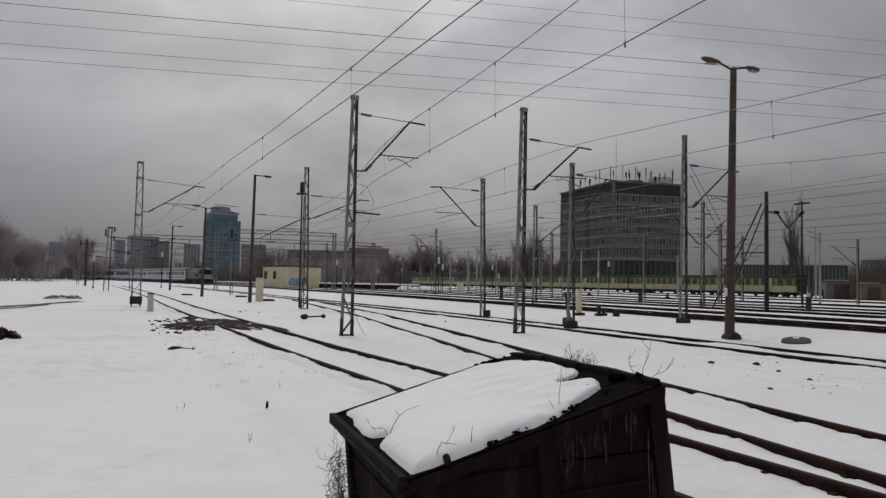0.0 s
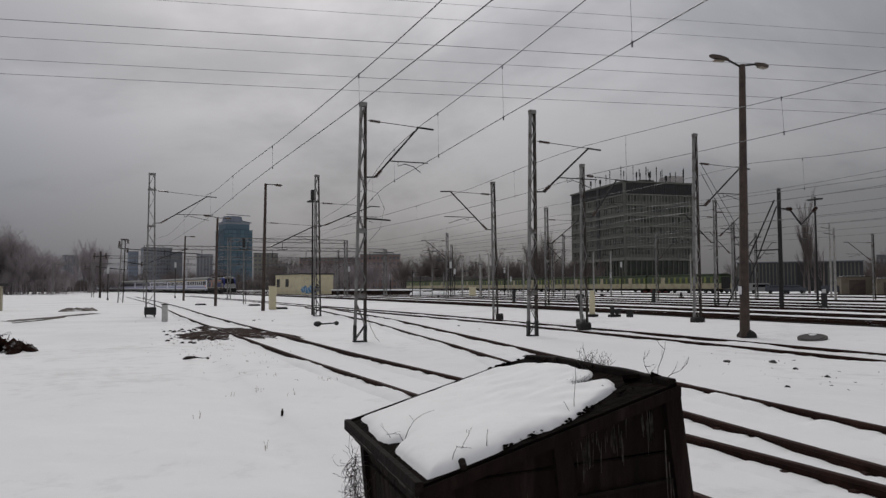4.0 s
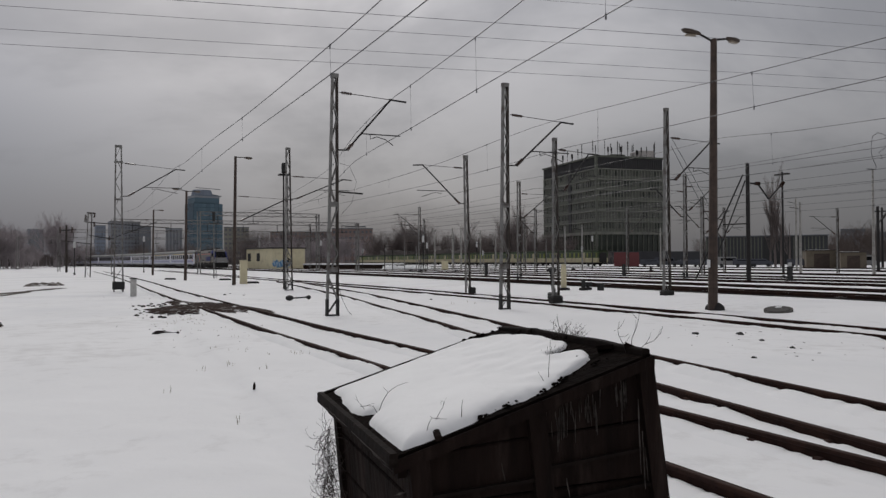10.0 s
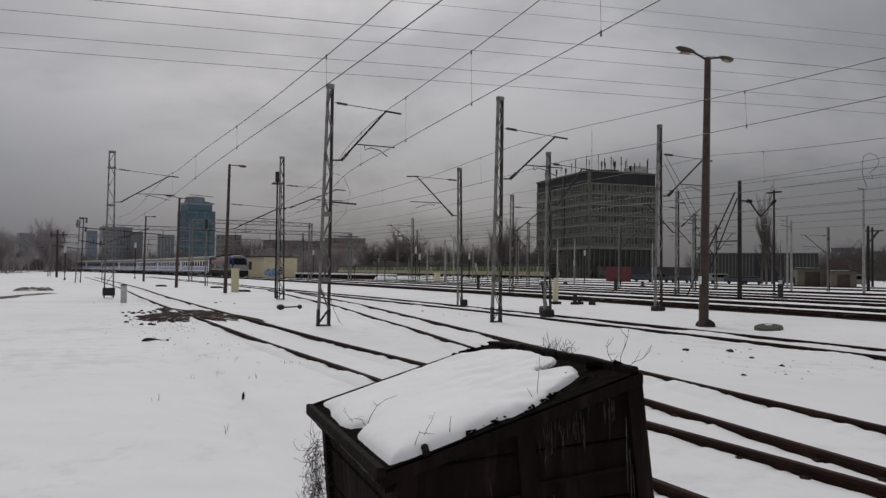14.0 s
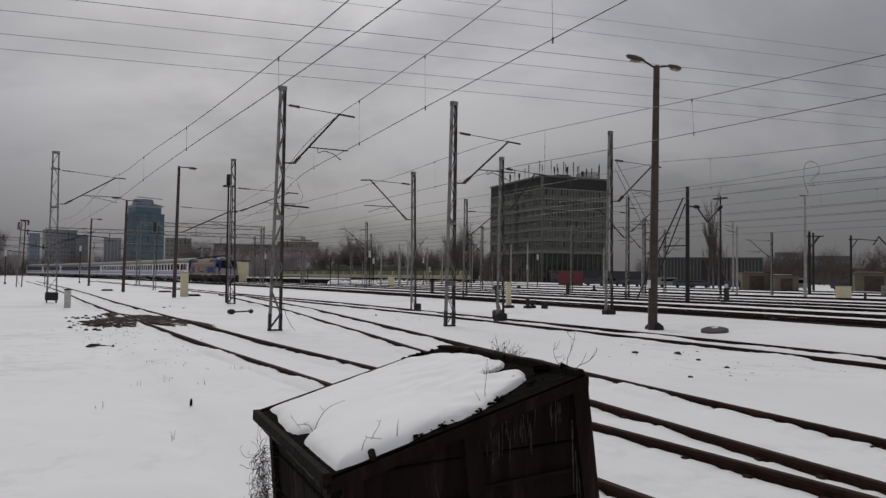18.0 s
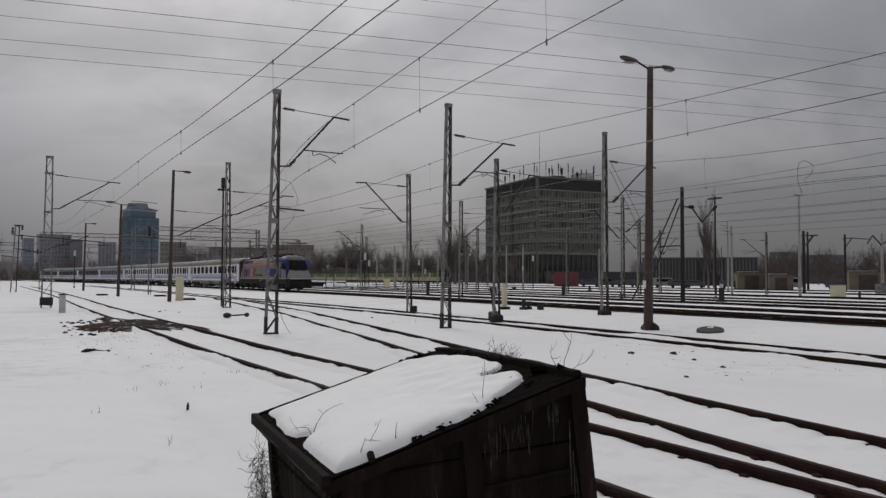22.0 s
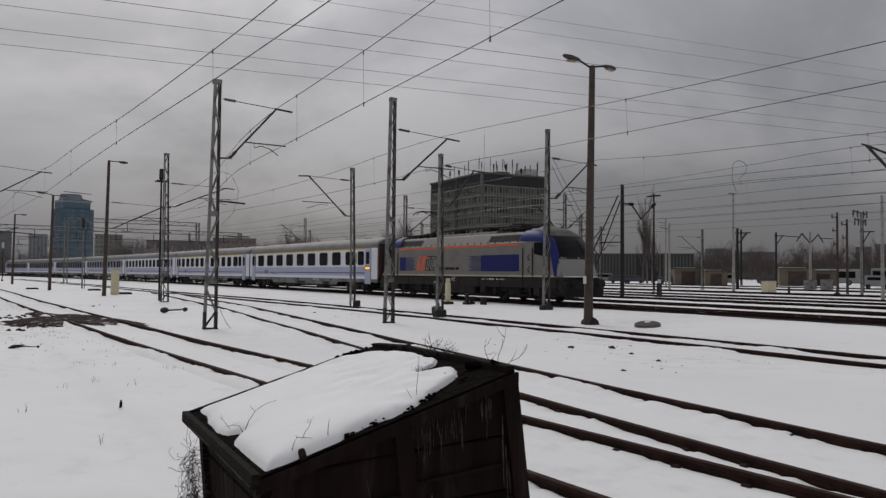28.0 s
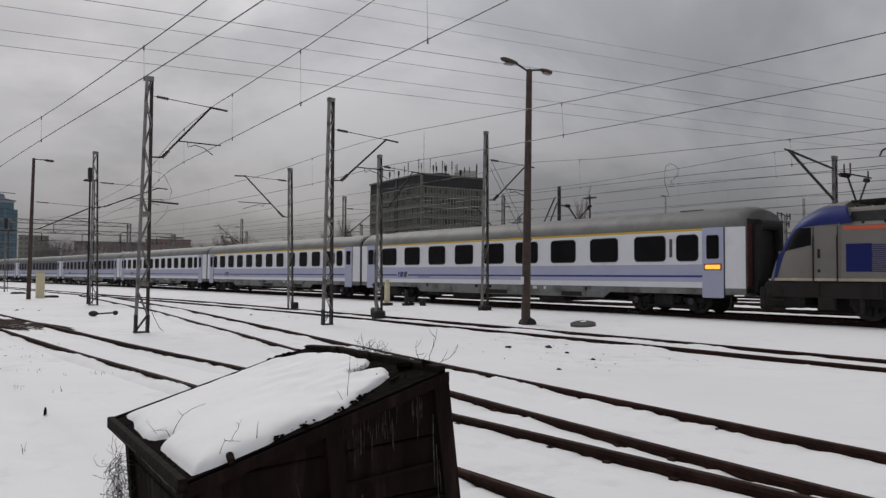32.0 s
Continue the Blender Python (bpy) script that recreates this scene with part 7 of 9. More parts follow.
# ---- office block
OX, OY, OH = 25.0, 37.5, 35.0
office = thing("office_building", pose(53.8, 236.0, 0, 0, 0, 17.5), "grey concrete office block with window bands and rooftop antennas", "office building")
part("core", block(0.35, OX, 0.35, OY, 0, OH - 0.5), FACADE, office)
part("roof_edge", block(-0.25, OX + 0.25, -0.25, OY + 0.25, OH - 0.55, OH, 0.05), FACADE, office)
pane_a = link_mesh("window", block(-0.34, 0.34, -0.03, 0.03, 0, 1.75), OFFICE_GLASS)
pane_b = link_mesh("window", block(-0.34, 0.34, -0.03, 0.03, 0, 1.75), BLIND)
mull = link_mesh("mullion", block(-0.09, 0.09, -0.14, 0.10, 0, 3.0), FACADE_LIGHT)
louv = link_mesh("louvre", block(-0.2, 0.2, -0.16, 0.10, 0, 3.3), LOUVRE)
rnd = random.Random(8)
FLOOR = 3.38
z_top = OH - 4.1
for face, length in (("front", OX), ("side", OY)):
    to = (lambda u, z, o=0.0: pose(u, 0.2 + o, z)) if face == "front" else (lambda u, z, o=0.0: pose(0.2 + o, u, z, 0, 0, 90))
    wall = (lambda z0, z1, o0, o1: block(0.0, length, o0, o1, z0, z1)) if face == "front" else (lambda z0, z1, o0, o1: block(o0, o1, 0.0, length, z0, z1))
    part("louvre_backing", wall(z_top, OH - 0.6, 0.25, 0.35), LOUVRE, office)
    n = int(length / 0.8)
    for i in range(n):
        shared("louvre", louv, office, to((i + 0.5) * length / n, z_top))
    for f in range(6):
        z = z_top - FLOOR * (f + 1)
        part("ledge", wall(z + FLOOR - 0.32, z + FLOOR, -0.15, 0.34), FACADE_LIGHT, office, "pale concrete ledge")
        part("spandrel", wall(z, z + 1.05, 0.08, 0.34), FACADE, office)
        k = int(length / 1.12)
        for i in range(k):
            u = (i + 0.5) * length / k
            blind = rnd.random() < 0.55
            w = shared("window", pane_b if blind else pane_a, office, to(u, z + 1.08, 0.1))
            if not (face == "side" and 16.2 < u < 18.4):
                shared("mullion", mull, office, to(u + length / k / 2 - 0.05, z))
    part("ledge", wall(z_top - FLOOR * 6 - 0.9, z_top - FLOOR * 6, -0.5, 0.34), FACADE_LIGHT, office, "pale concrete canopy edge")
    k = int(length / 1.9)
    for i in range(k + 1):
        part("pilaster", block(-0.2, 0.2, -0.2, 0.2, 0, z_top - FLOOR * 6 - 0.9, 0, to(i * length / k, 0)), FACADE, office)
    part("ground_floor_glass", wall(0.5, z_top - FLOOR * 6 - 1.0, 0.3, 0.345), OFFICE_GLASS, office)
# no recess is cut in the wall: a dark strip stands for its shade
part("stair_recess", block(-0.12, 0.3, 16.4, 18.2, 6, OH - 0.6), LOUVRE, office, "dark vertical strip drawn for a shaded recess")
part("corner_pier", block(-0.3, 0.5, -0.3, 0.5, 6, OH - 0.6), FACADE, office)
part("podium", block(2, OX + 30, -6, -0.6, 0, 4.2, 0.1), HALL, office, "dark low podium")
for x, y, h, r in ((3.2, 4, 15.0, 0.12), (2.4, 6, 5.8, 0.2), (0.6, 10, 4.8, 0.18), (0.8, 17, 2.4, 0.4), (1.0, 24, 3.0, 0.35), (0.8, 29, 5.5, 0.14), (5.2, 1.2, 3.0, 0.3), (6.4, 1.5, 4.2, 0.15), (8.6, 1.0, 5.0, 0.2), (10.5, 2, 3.4, 0.4), (12.5, 1.2, 5.2, 0.22), (16.5, 2, 2.2, 0.5), (17.6, 1.2, 3.3, 0.2), (22.4, 1.0, 4.6, 0.3), (23.0, 1.6, 5.4, 0.12), (1.2, 2.2, 3.6, 0.14), (4.1, 1.4, 5.2, 0.12), (7.4, 2.6, 3.0, 0.16), (9.6, 1.4, 4.4, 0.1), (11.5, 3.0, 4.0, 0.12), (14.2, 1.3, 3.8, 0.14), (15.4, 2.4, 4.6, 0.1), (19.5, 1.0, 3.6, 0.12), (1.1, 13.5, 3.9, 0.14), (0.9, 20.5, 4.4, 0.12), (1.2, 33.0, 3.2, 0.14)):
    bm = rod(bmesh.new(), (x, y, OH - 0.2), (x, y, OH + h), r * 0.5, r * 0.3, 5)
    for k in range(3):
        zz = OH + h * (0.45 + 0.18 * k)
        slab(bm, x - r * 0.8, x + r * 0.8, y - 0.1, y + 0.1, zz, zz + 0.6 if h < 10 else zz + 0.3)
    part("antenna", bm, DARK_STEEL, office, "dark rooftop antenna")
part("roof_cabin", block(17.8, 22.8, 1.5, 8, OH - 0.1, OH + 2.4, 0.05), mat("pale_roof_cabin", (0.45, 0.42, 0.40), 0.8, 0, 0.1, 0.5), office, "pale rooftop cabin")
part("roof_cabin", block(9, 14, 5, 14, OH - 0.1, OH + 1.3, 0.05), FACADE, office)

# ---- glass tower
c = bearing(16.55, 700)
tower = thing("glass_tower", pose(c.x, c.y, 0, 0, 0, 16.55 + 20), "tall blue glass office tower with a stepped top", "office tower")
part("core", block(-13.0, 13.0, -11, 11, 0, 53.0), TOWER_GLASS, tower)
for f in range(15):
    z = 53.0 - 3.5 * (f + 1)
    for side in range(2):
        k = 7
        for i in range(k):
            u = -13 + 26 * (i + 0.5) / k if side == 0 else -11 + 22 * (i + 0.5) / k
            bm = block(-1.75, 1.75, -0.15, 0.15, 0.25, 3.3) if side == 0 else block(-0.15, 0.15, -1.45, 1.45, 0.25, 3.3)
            w = part("window", bm, TOWER_GLASS_B if side == 0 else TOWER_GLASS, tower)
            w.location = (u, -11.05, z) if side == 0 else (-13.05, u, z)
part("upper_block", block(-11, 11, -9, 10, 53, 60.5, 0.3), TOWER_GLASS_B, tower)
part("white_band", block(-11.2, 11.2, -9.2, 10.2, 58.2, 60.0, 0.1), FAR_GREY, tower, "pale band below the roof")
bm = bmesh.new()
rod(bm, (-1.5, 0.5, 60.4), (-1.5, 0.5, 65.5), 9.4, 8.0, 20)
part("rooftop_drum", bm, FAR_BLUE, tower)
bm = bar(bmesh.new(), (-10, -3, 64.2), (15, -3, 60.4), 0.8, 0.8)
bar(bm, (-10, -8, 66.8), (12, -8, 66.2), 0.7, 0.5)
part("rooftop_beam", bm, FAR_DARK, tower)


def far_block(deg, dist, w, d, h, m_, label, floors=0, cols=0, turn=0.0, win=FAR_DARK, roof=None, strips=False):
    """A distant block of flats with its window rows."""
    c = bearing(deg, dist)
    b = thing("apartment_building", pose(c.x, c.y, 0, 0, 0, deg + turn), label, "apartment building", "far buildings")
    part("wall", block(-w / 2, w / 2, 0, d, 0, h), m_, b)
    part("roof", block(-w / 2 - 0.2, w / 2 + 0.2, -0.2, d + 0.2, h, h + 0.5), roof or FAR_DARK, b)
    if cols:
        if strips:
            for i in range(cols):
                x = -w / 2 + w * (i + 0.5) / cols
                part("window_strip", block(x - w / cols * 0.3, x + w / cols * 0.3, -0.12, 0.05, 1, h - 1), win, b)
        else:
            pm = link_mesh("window", block(-w / cols * 0.28, w / cols * 0.28, -0.1, 0.05, 0.9, 2.3), win)
            for f in range(floors):
                for i in range(cols):
                    shared("window", pm, b, pose(-w / 2 + w * (i + 0.5) / cols, 0, f * h / floors))
    return b


far_block(23.4, 800, 8.6, 9, 37.4, FAR_BLUE, "slim bluish far tower block", 10, 4, 10)
far_block(27.35, 700, 11.0, 12, 29.0, FAR_GREY, "pale grey far tower block in the haze", 0, 5, 8, FAR_DARK, None, True)
far_block(30.6, 800, 9.0, 9, 28.0, FAR_BLUE, "slim bluish far tower block", 8, 4, 10)
far_block(21.8, 650, 22.0, 12, 34.0, FAR_GREY, "grey slab of flats far beyond the tracks", 11, 9, 12)
far_block(20.55, 640, 9.0, 12, 30.0, FAR_DARK, "darker grey slab of flats far beyond the tracks", 9, 4, 0)
far_block(18.6, 600, 11.8, 10, 26.8, FAR_GREY, "grey striped block of flats", 0, 5, 0, FAR_DARK, None, True)
far_block(14.25, 500, 15.5, 10, 23.5, FAR_BEIGE, "beige block of flats beyond the yard", 8, 6, 0)
far_block(9.5, 480, 38, 12, 20.0, BRICK, "long red-brown block of flats behind bare trees", 7, 16, 4)
far_block(5.7, 420, 22.5, 12, 19.5, BRICK, "red-brown brick building with a dark sign frame on its roof", 6, 10, 0)
c = bearing(5.5, 420, 20)
bm = block(-5.5, 6, 3, 3.3, 0.6, 1.4)
for k in range(7):
    slab(bm, -5.5 + k * 1.9, -5.3 + k * 1.9, 3, 3.2, -0.1, 0.6)
t = mesh_thing("roof_sign_frame", bm, FAR_DARK, "dark sign frame standing on a brick roof", "sign frame", m=pose(c.x, c.y, c.z, 0, 0, 5.5))
far_block(-30.0, 420, 10.6, 9, 15.6, FAR_DARK, "dark grey far office block", 4, 5, 0, FAR_GREY)
far_block(-32.5, 380, 19, 10, 12.6, FAR_DARK, "long low dark far building", 3, 9, 0, FAR_GREY)
far_block(-39.3, 380, 6.2, 9, 14.6, FAR_DARK, "dark far block of flats", 5, 3, 0, FAR_GREY)
far_block(-41.3, 400, 18.5, 10, 16.5, FAR_GREY, "pale striped far block of flats", 0, 8, 0, FAR_DARK, None, True)
far_block(-43.6, 390, 12, 10, 15.0, FAR_DARK, "dark far block of flats", 5, 6, 0, FAR_GREY)
far_block(-45.6, 395, 13, 10, 16.0, FAR_GREY, "grey far block of flats", 5, 6, 0, FAR_DARK)

# ---- dark depot hall
c = bearing(-24.8, 205)
hall = thing("depot_hall", pose(c.x, c.y, 0, 0, 0, -24.8), "long low dark depot hall with ribbed cladding", "industrial hall")
part("wall", block(-15, 13.2, 0, 30, 0, 7.3), HALL, hall)
part("roof", block(-15.3, 13.5, -0.3, 30.2, 7.3, 7.55), FAR_DARK, hall)
rib = link_mesh("rib", block(-0.12, 0.12, -0.14, 0.04, 0.3, 7.1), FACADE)
for i in range(34):
    shared("rib", rib, hall, pose(-14.8 + i * 0.82, 0, 0))
part("gate", block(-1.2, 5.2, -0.18, 0.0, 0, 7.0, 0.05), BLACK_PAINT, hall, "black gate leaf")

# ---- cream relay hut beside the main line, with spray paint
c = bearing(11.7, 149)
hut = thing("relay_hut", pose(c.x, c.y, 0.1, 0, 0, 38), "small cream rendered relay hut with blue spray paint on its wall", "hut")
HW_, HD = 7.2, 11.5
part("wall", block(0, HW_, 0, HD, -0.3, 4.15), CREAM, hut)
part("roof", block(-0.25, HW_ + 0.25, -0.25, HD + 0.25, 4.15, 4.4, 0.04), ROOF_FELT, hut, "flat felted roof")
for y in (6.0, 10.2):
    w = part("window", block(-0.05, 0.02, y - 0.7, y + 0.7, 1.7, 3.3, 0.01), BLACK_PAINT, hut, "narrow dark window")
part("plinth", block(-0.05, HW_ + 0.05, -0.05, HD + 0.05, -0.3, 0.25), CREAM_DARK, hut)
rnd = random.Random(4)
for k in range(9):
    x, z = 0.6 + 0.38 * k, 0.7 + 0.35 * math.sin(k * 1.9)
    part("spray_paint", slab(bmesh.new(), -0.42, 0.42, -0.012, 0.0, -0.42, 0.42, 0, pose(x, -0.012 - 0.001 * k, z + 0.4, 0, rnd.uniform(-50, 50), 0)), GRAFFITI_BLUE, hut, "blue sprayed scrawl")
bm = bmesh.new()
for k in range(6):
    x = 0.5 + 0.55 * k
    slab(bm, -0.12, 0.12, -0.012, 0.0, -0.5, 0.5, 0, pose(x, -0.03 - 0.001 * k, 1.15 + 0.2 * math.cos(k * 2), 0, rnd.uniform(-40, 40), 0))
part("spray_outline", bm, GRAFFITI_PALE, hut, "pale sprayed outline")
bm = bmesh.new()
for k in range(4):
    slab(bm, -0.3, 0.3, -0.012, 0.0, -0.14, 0.14, 0, pose(3.1 + 0.2 * k, -0.045 - 0.001 * k, 1.0 + 0.35 * k, 0, rnd.uniform(-60, 60), 0))
part("spray_outline", bm, BLACK_PAINT, hut, "black sprayed outline")
part("flue", rod(bmesh.new(), (0.2, 5.9, 4.2), (0.2, 5.9, 5.6), 0.16, n=8), CONCRETE, hut)

# loading ramp behind the hut
a, b = bearing(9.4, 150), bearing(3.2, 134)
d = b - a
ramp_ = thing("loading_ramp", pose(a.x, a.y, 0.1, 0, 0, math.degrees(math.atan2(d.y, d.x))), "long low brown loading ramp topped with snow", "loading ramp")
part("wall", block(0, d.length, 0, 5, -0.3, 0.95, 0.05), EARTH, ramp_, "rusty brown ramp wall")
part("snow_top", block(-0.1, d.length + 0.1, -0.15, 5, 0.95, 1.2, 0.08), SNOW_CAP, ramp_, "snow on the ramp")
bm = bmesh.new()
for k in range(14):
    r = 0.5 + 0.5 * random.Random(k).random()
    bmesh.ops.create_icosphere(bm, subdivisions=2, radius=r, matrix=Matrix.Translation((k * 0.55, 1.2 * math.sin(k * 2.3), 0.1)) @ Matrix.Diagonal((1.3, 1, 0.75, 1)))
for v in bm.verts:
    v.co += Vector((noise.noise(v.co * 1.3), noise.noise(v.co * 1.3 + Vector((5, 0, 0))), noise.noise(v.co * 1.1))) * 0.25
c = bearing(3.0, 132)
mesh_thing("snow_heap", bm, SNOW_CAP, "lumpy ploughed snow heap beside the ramp", "snow heap", kind="stuff", m=pose(c.x, c.y, 0.2, 0, 0, -10), smooth_faces=True)

# small shed at the edge of the yard
c = bearing(31.4, 70)
shed = thing("shed", pose(c.x, c.y, 0, 0, 0, 40), "small pale wooden shed with a dark flat roof", "shed")
part("wall", block(-3.0, 0, 0, 3, -0.2, 2.0), CREAM_DARK, shed)
part("roof", block(-3.3, 0.35, -0.35, 3.3, 2.0, 2.22, 0.03), ROOF_FELT, shed)
part("door", block(-0.9, -0.2, -0.05, 0.0, 0, 1.8), DARK_CONCRETE, shed)

# sandy garages on the far side
for deg, dist, w, h in ((-28.1, 137, 4.6, 2.9), (-30.0, 133, 3.6, 2.5), (-35.3, 135, 5.4, 3.0), (-36.9, 138, 4.0, 2.6)):
    c = bearing(deg, dist)
    g = thing("garage", pose(c.x, c.y, 0.1, 0, 0, deg + 8), "sandy rendered garage with a snowy flat roof", "garage", "garages")
    part("wall", block(-w / 2, w / 2, 0, 5, -0.2, h), SAND, g)
    part("roof", block(-w / 2 - 0.2, w / 2 + 0.2, -0.2, 5.2, h, h + 0.1), ROOF_FELT, g, "dark felted roof")
    part("snow_patch", block(-w / 2 + 0.3, w / 4, 0.3, 5.0, h + 0.1, h + 0.16, 0.02), SNOW_CAP, g, "snow on the roof")
    part("gate", block(-w / 4, w / 4, -0.06, 0.0, 0, h - 0.5), RUSTY_POST, g, "brown garage gate")


def bus(deg, dist, length, m_, turn, label, h=3.0):
    c = bearing(deg, dist)
    t = thing("bus", pose(c.x, c.y, 0.2, 0, 0, deg + turn), label, "bus", "parked buses")
    part("body", block(-length / 2, length / 2, -1.25, 1.25, 0.35, h, 0.22), m_, t)
    for i in range(int(length / 1.5)):
        x = -length / 2 + 0.9 + i * 1.5
        part("window", block(x - 0.62, x + 0.62, -1.28, -1.2, 1.35, h - 0.45, 0.02), DARK_GLASS, t)
    part("windscreen", block(length / 2 - 0.05, length / 2 + 0.03, -1.05, 1.05, 1.2, h - 0.4, 0.02), DARK_GLASS, t)
    for x in (-length / 2 + 2, length / 2 - 2):
        wl_ = part("wheel", rod(bmesh.new(), (x, -1.27, 0.48), (x, -0.95, 0.48), 0.48, n=14), BLACK_PAINT, t)
        part("rim", rod(bmesh.new(), (x, -1.30, 0.48), (x, -1.26, 0.48), 0.26, n=10), GREY_STEEL, wl_)
    return t


bus(-37.6, 158, 8.5, BUS_WHITE, 4, "parked white coach bus with dark windows")
bus(-41.2, 140, 7.0, BUS_GREEN, -6, "parked pale green city bus")
bus(-44.0, 150, 8.0, BUS_WHITE, 0, "parked white bus beyond the tracks")


def van(deg, dist, m_, label, turn=0.0, h=1.9, length=4.6):
    c = bearing(deg, dist)
    t = thing("van", pose(c.x, c.y, 0.2, 0, 0, deg + turn), label, "van", "parked vans")
    bm = loft([[(x, y, z) for y, z in ((-0.9, 0.35), (-0.92, 1.0), (-0.8, k), (0.8, k), (0.92, 1.0), (0.9, 0.35))] for x, k in ((-length / 2, h), (length / 4, h), (length / 2 - 0.8, 1.15), (length / 2, 1.0))])
    part("body", bm, m_, t)
    part("side_window", block(-length / 3, length / 4, -0.93, -0.85, 1.15, h - 0.25, 0.02), DARK_GLASS, t)
    for x in (-length / 3.2, length / 3.2):
        part("wheel", rod(bmesh.new(), (x, -0.95, 0.32), (x, -0.7, 0.32), 0.32, n=12), BLACK_PAINT, t)
    return t


VAN_WHITE, VAN_DARK = mat("van_white", (0.24, 0.24, 0.235), 0.4, 0, 0.05, 1), mat("van_dark", (0.05, 0.055, 0.07), 0.4, 0, 0.05, 1)
van(-22.2, 150, VAN_WHITE, "parked white van at the yard's far side")
van(-23.3, 148, VAN_DARK, "parked dark van at the yard's far side", 0, 1.5)
van(-26.8, 140, VAN_DARK, "parked dark car beside the garages", 0, 1.4, 4.2)
van(-40.1, 116, VAN_WHITE, "parked white van beside the buses", 0, 1.8, 3.5)
for deg, dist, m_, hgt, lng in ((-16.8, 158, VAN_DARK, 1.5, 4.3), (-17.9, 159, VAN_DARK, 1.9, 4.8), (-19.4, 157, VAN_DARK, 1.4, 4.2), (-20.7, 154, VAN_DARK, 1.5, 4.4), (-24.2, 148, VAN_DARK, 1.5, 4.3)):
    van(deg, dist, m_, "dark car parked in a row beyond the tracks", 0, hgt, lng)
for deg, hgt in ((-29.4, 1.9), (-30.7, 2.0)):
    van(deg, 140, VAN_WHITE, "parked white van beside the garages", 0, hgt, 3.6)
van(-33.6, 140, VAN_DARK, "parked dark car by the garages", 0, 1.4, 4.2)

c = bearing(-15.1, 166)
con = thing("red_container", pose(c.x, c.y, 0.15, 0, 0, -14), "faded red steel container", "container")
part("body", block(-2.9, 2.4, 0, 2.4, 0.1, 3.1, 0.05), RED, con)
for k in range(12):
    part("rib", block(-2.75 + k * 0.44, -2.65 + k * 0.44, -0.05, 0.0, 0.2, 3.0), RED, con)

# ---- green and cream train on a far track
t = thing("railway_track", pose(0, 0, 0), "far track carrying a green and cream train", "railway track", kind="structure")
for side in (-0.752, 0.752):
    pts = [at(u, GREEN_P + side, 0.35) for u in range(-420, 71, 10)]
    part("rail", rail_mesh(pts), (RAIL, RAIL_TOP), t)
    part("ballast_strip", ribbon(pts, 0.4, 0.3, 71 + side, 0.05), BALLAST, t, "dark bare ballast along the rail", True)
first_car = thing("suburban_carriage", stand(-114.5, GREEN_P, 0.35), "green and cream suburban carriage rolling along a far track", "train coach", "carriages of the green train")
part("lower_body", block(-10.2, 10.2, -1.4, 1.4, 0.75, 1.75, 0.03), PALE_YELLOW, first_car, "cream lower side")
part("upper_body", block(-10.2, 10.2, -1.38, 1.38, 1.75, 3.05, 0.03), GREEN, first_car, "green upper side")
part("roof", loft([[(x, y, z) for y, z in ((-1.38, 3.05), (-1.1, 3.35), (-0.5, 3.5), (0.5, 3.5), (1.1, 3.35), (1.38, 3.05))] for x in (-10.2, 10.2)]), mat("sooty_green_roof", (0.032, 0.04, 0.026), 0.95, 0, 0.2, 1, specular=0.05), first_car)
for x in (-7.2, 7.2):
    bm = block(x - 1.6, x + 1.6, -1.1, 1.1, 0.3, 0.75, 0.05)
    for dx in (-1.1, 1.1):
        for y in (-0.78, 0.78):
            rod(bm, (x + dx, y - 0.07, 0.45), (x + dx, y + 0.07, 0.45), 0.45, n=14)
    part("bogie", bm, UNDER_BLACK, first_car)
part("underfloor_gear", block(-4.5, 4.5, -1.2, 1.2, 0.3, 0.75, 0.05), UNDER_BLACK, first_car)
for k in range(12):
    x = -9.1 + k * 1.65
    part("window", block(x - 0.5, x + 0.5, -1.42, -1.36, 1.95, 2.8, 0.02), GREEN_DARK, first_car)
    part("lime_panel", block(x + 0.55, x + 1.1, -1.415, -1.37, 1.85, 2.85, 0.01), LIME, first_car, "yellow-green panel between the windows")
for x in (-5.2, 5.2):
    part("door", block(x - 0.6, x + 0.6, -1.43, -1.38, 0.8, 2.9, 0.02), PALE_YELLOW, first_car, "cream sliding door")
for e in (-1, 1):
    part("coupling", block(e * 10.3 - 0.15, e * 10.3 + 0.15, -0.9, 0.9, 0.8, 2.9, 0.05), BELLOWS, first_car)
green_train = [first_car] + [copy_thing(first_car, stand(-114.5 - 20.9 * k, GREEN_P, 0.35)) for k in range(1, 8)]

# ---------------------------------------------------------------- bare trees


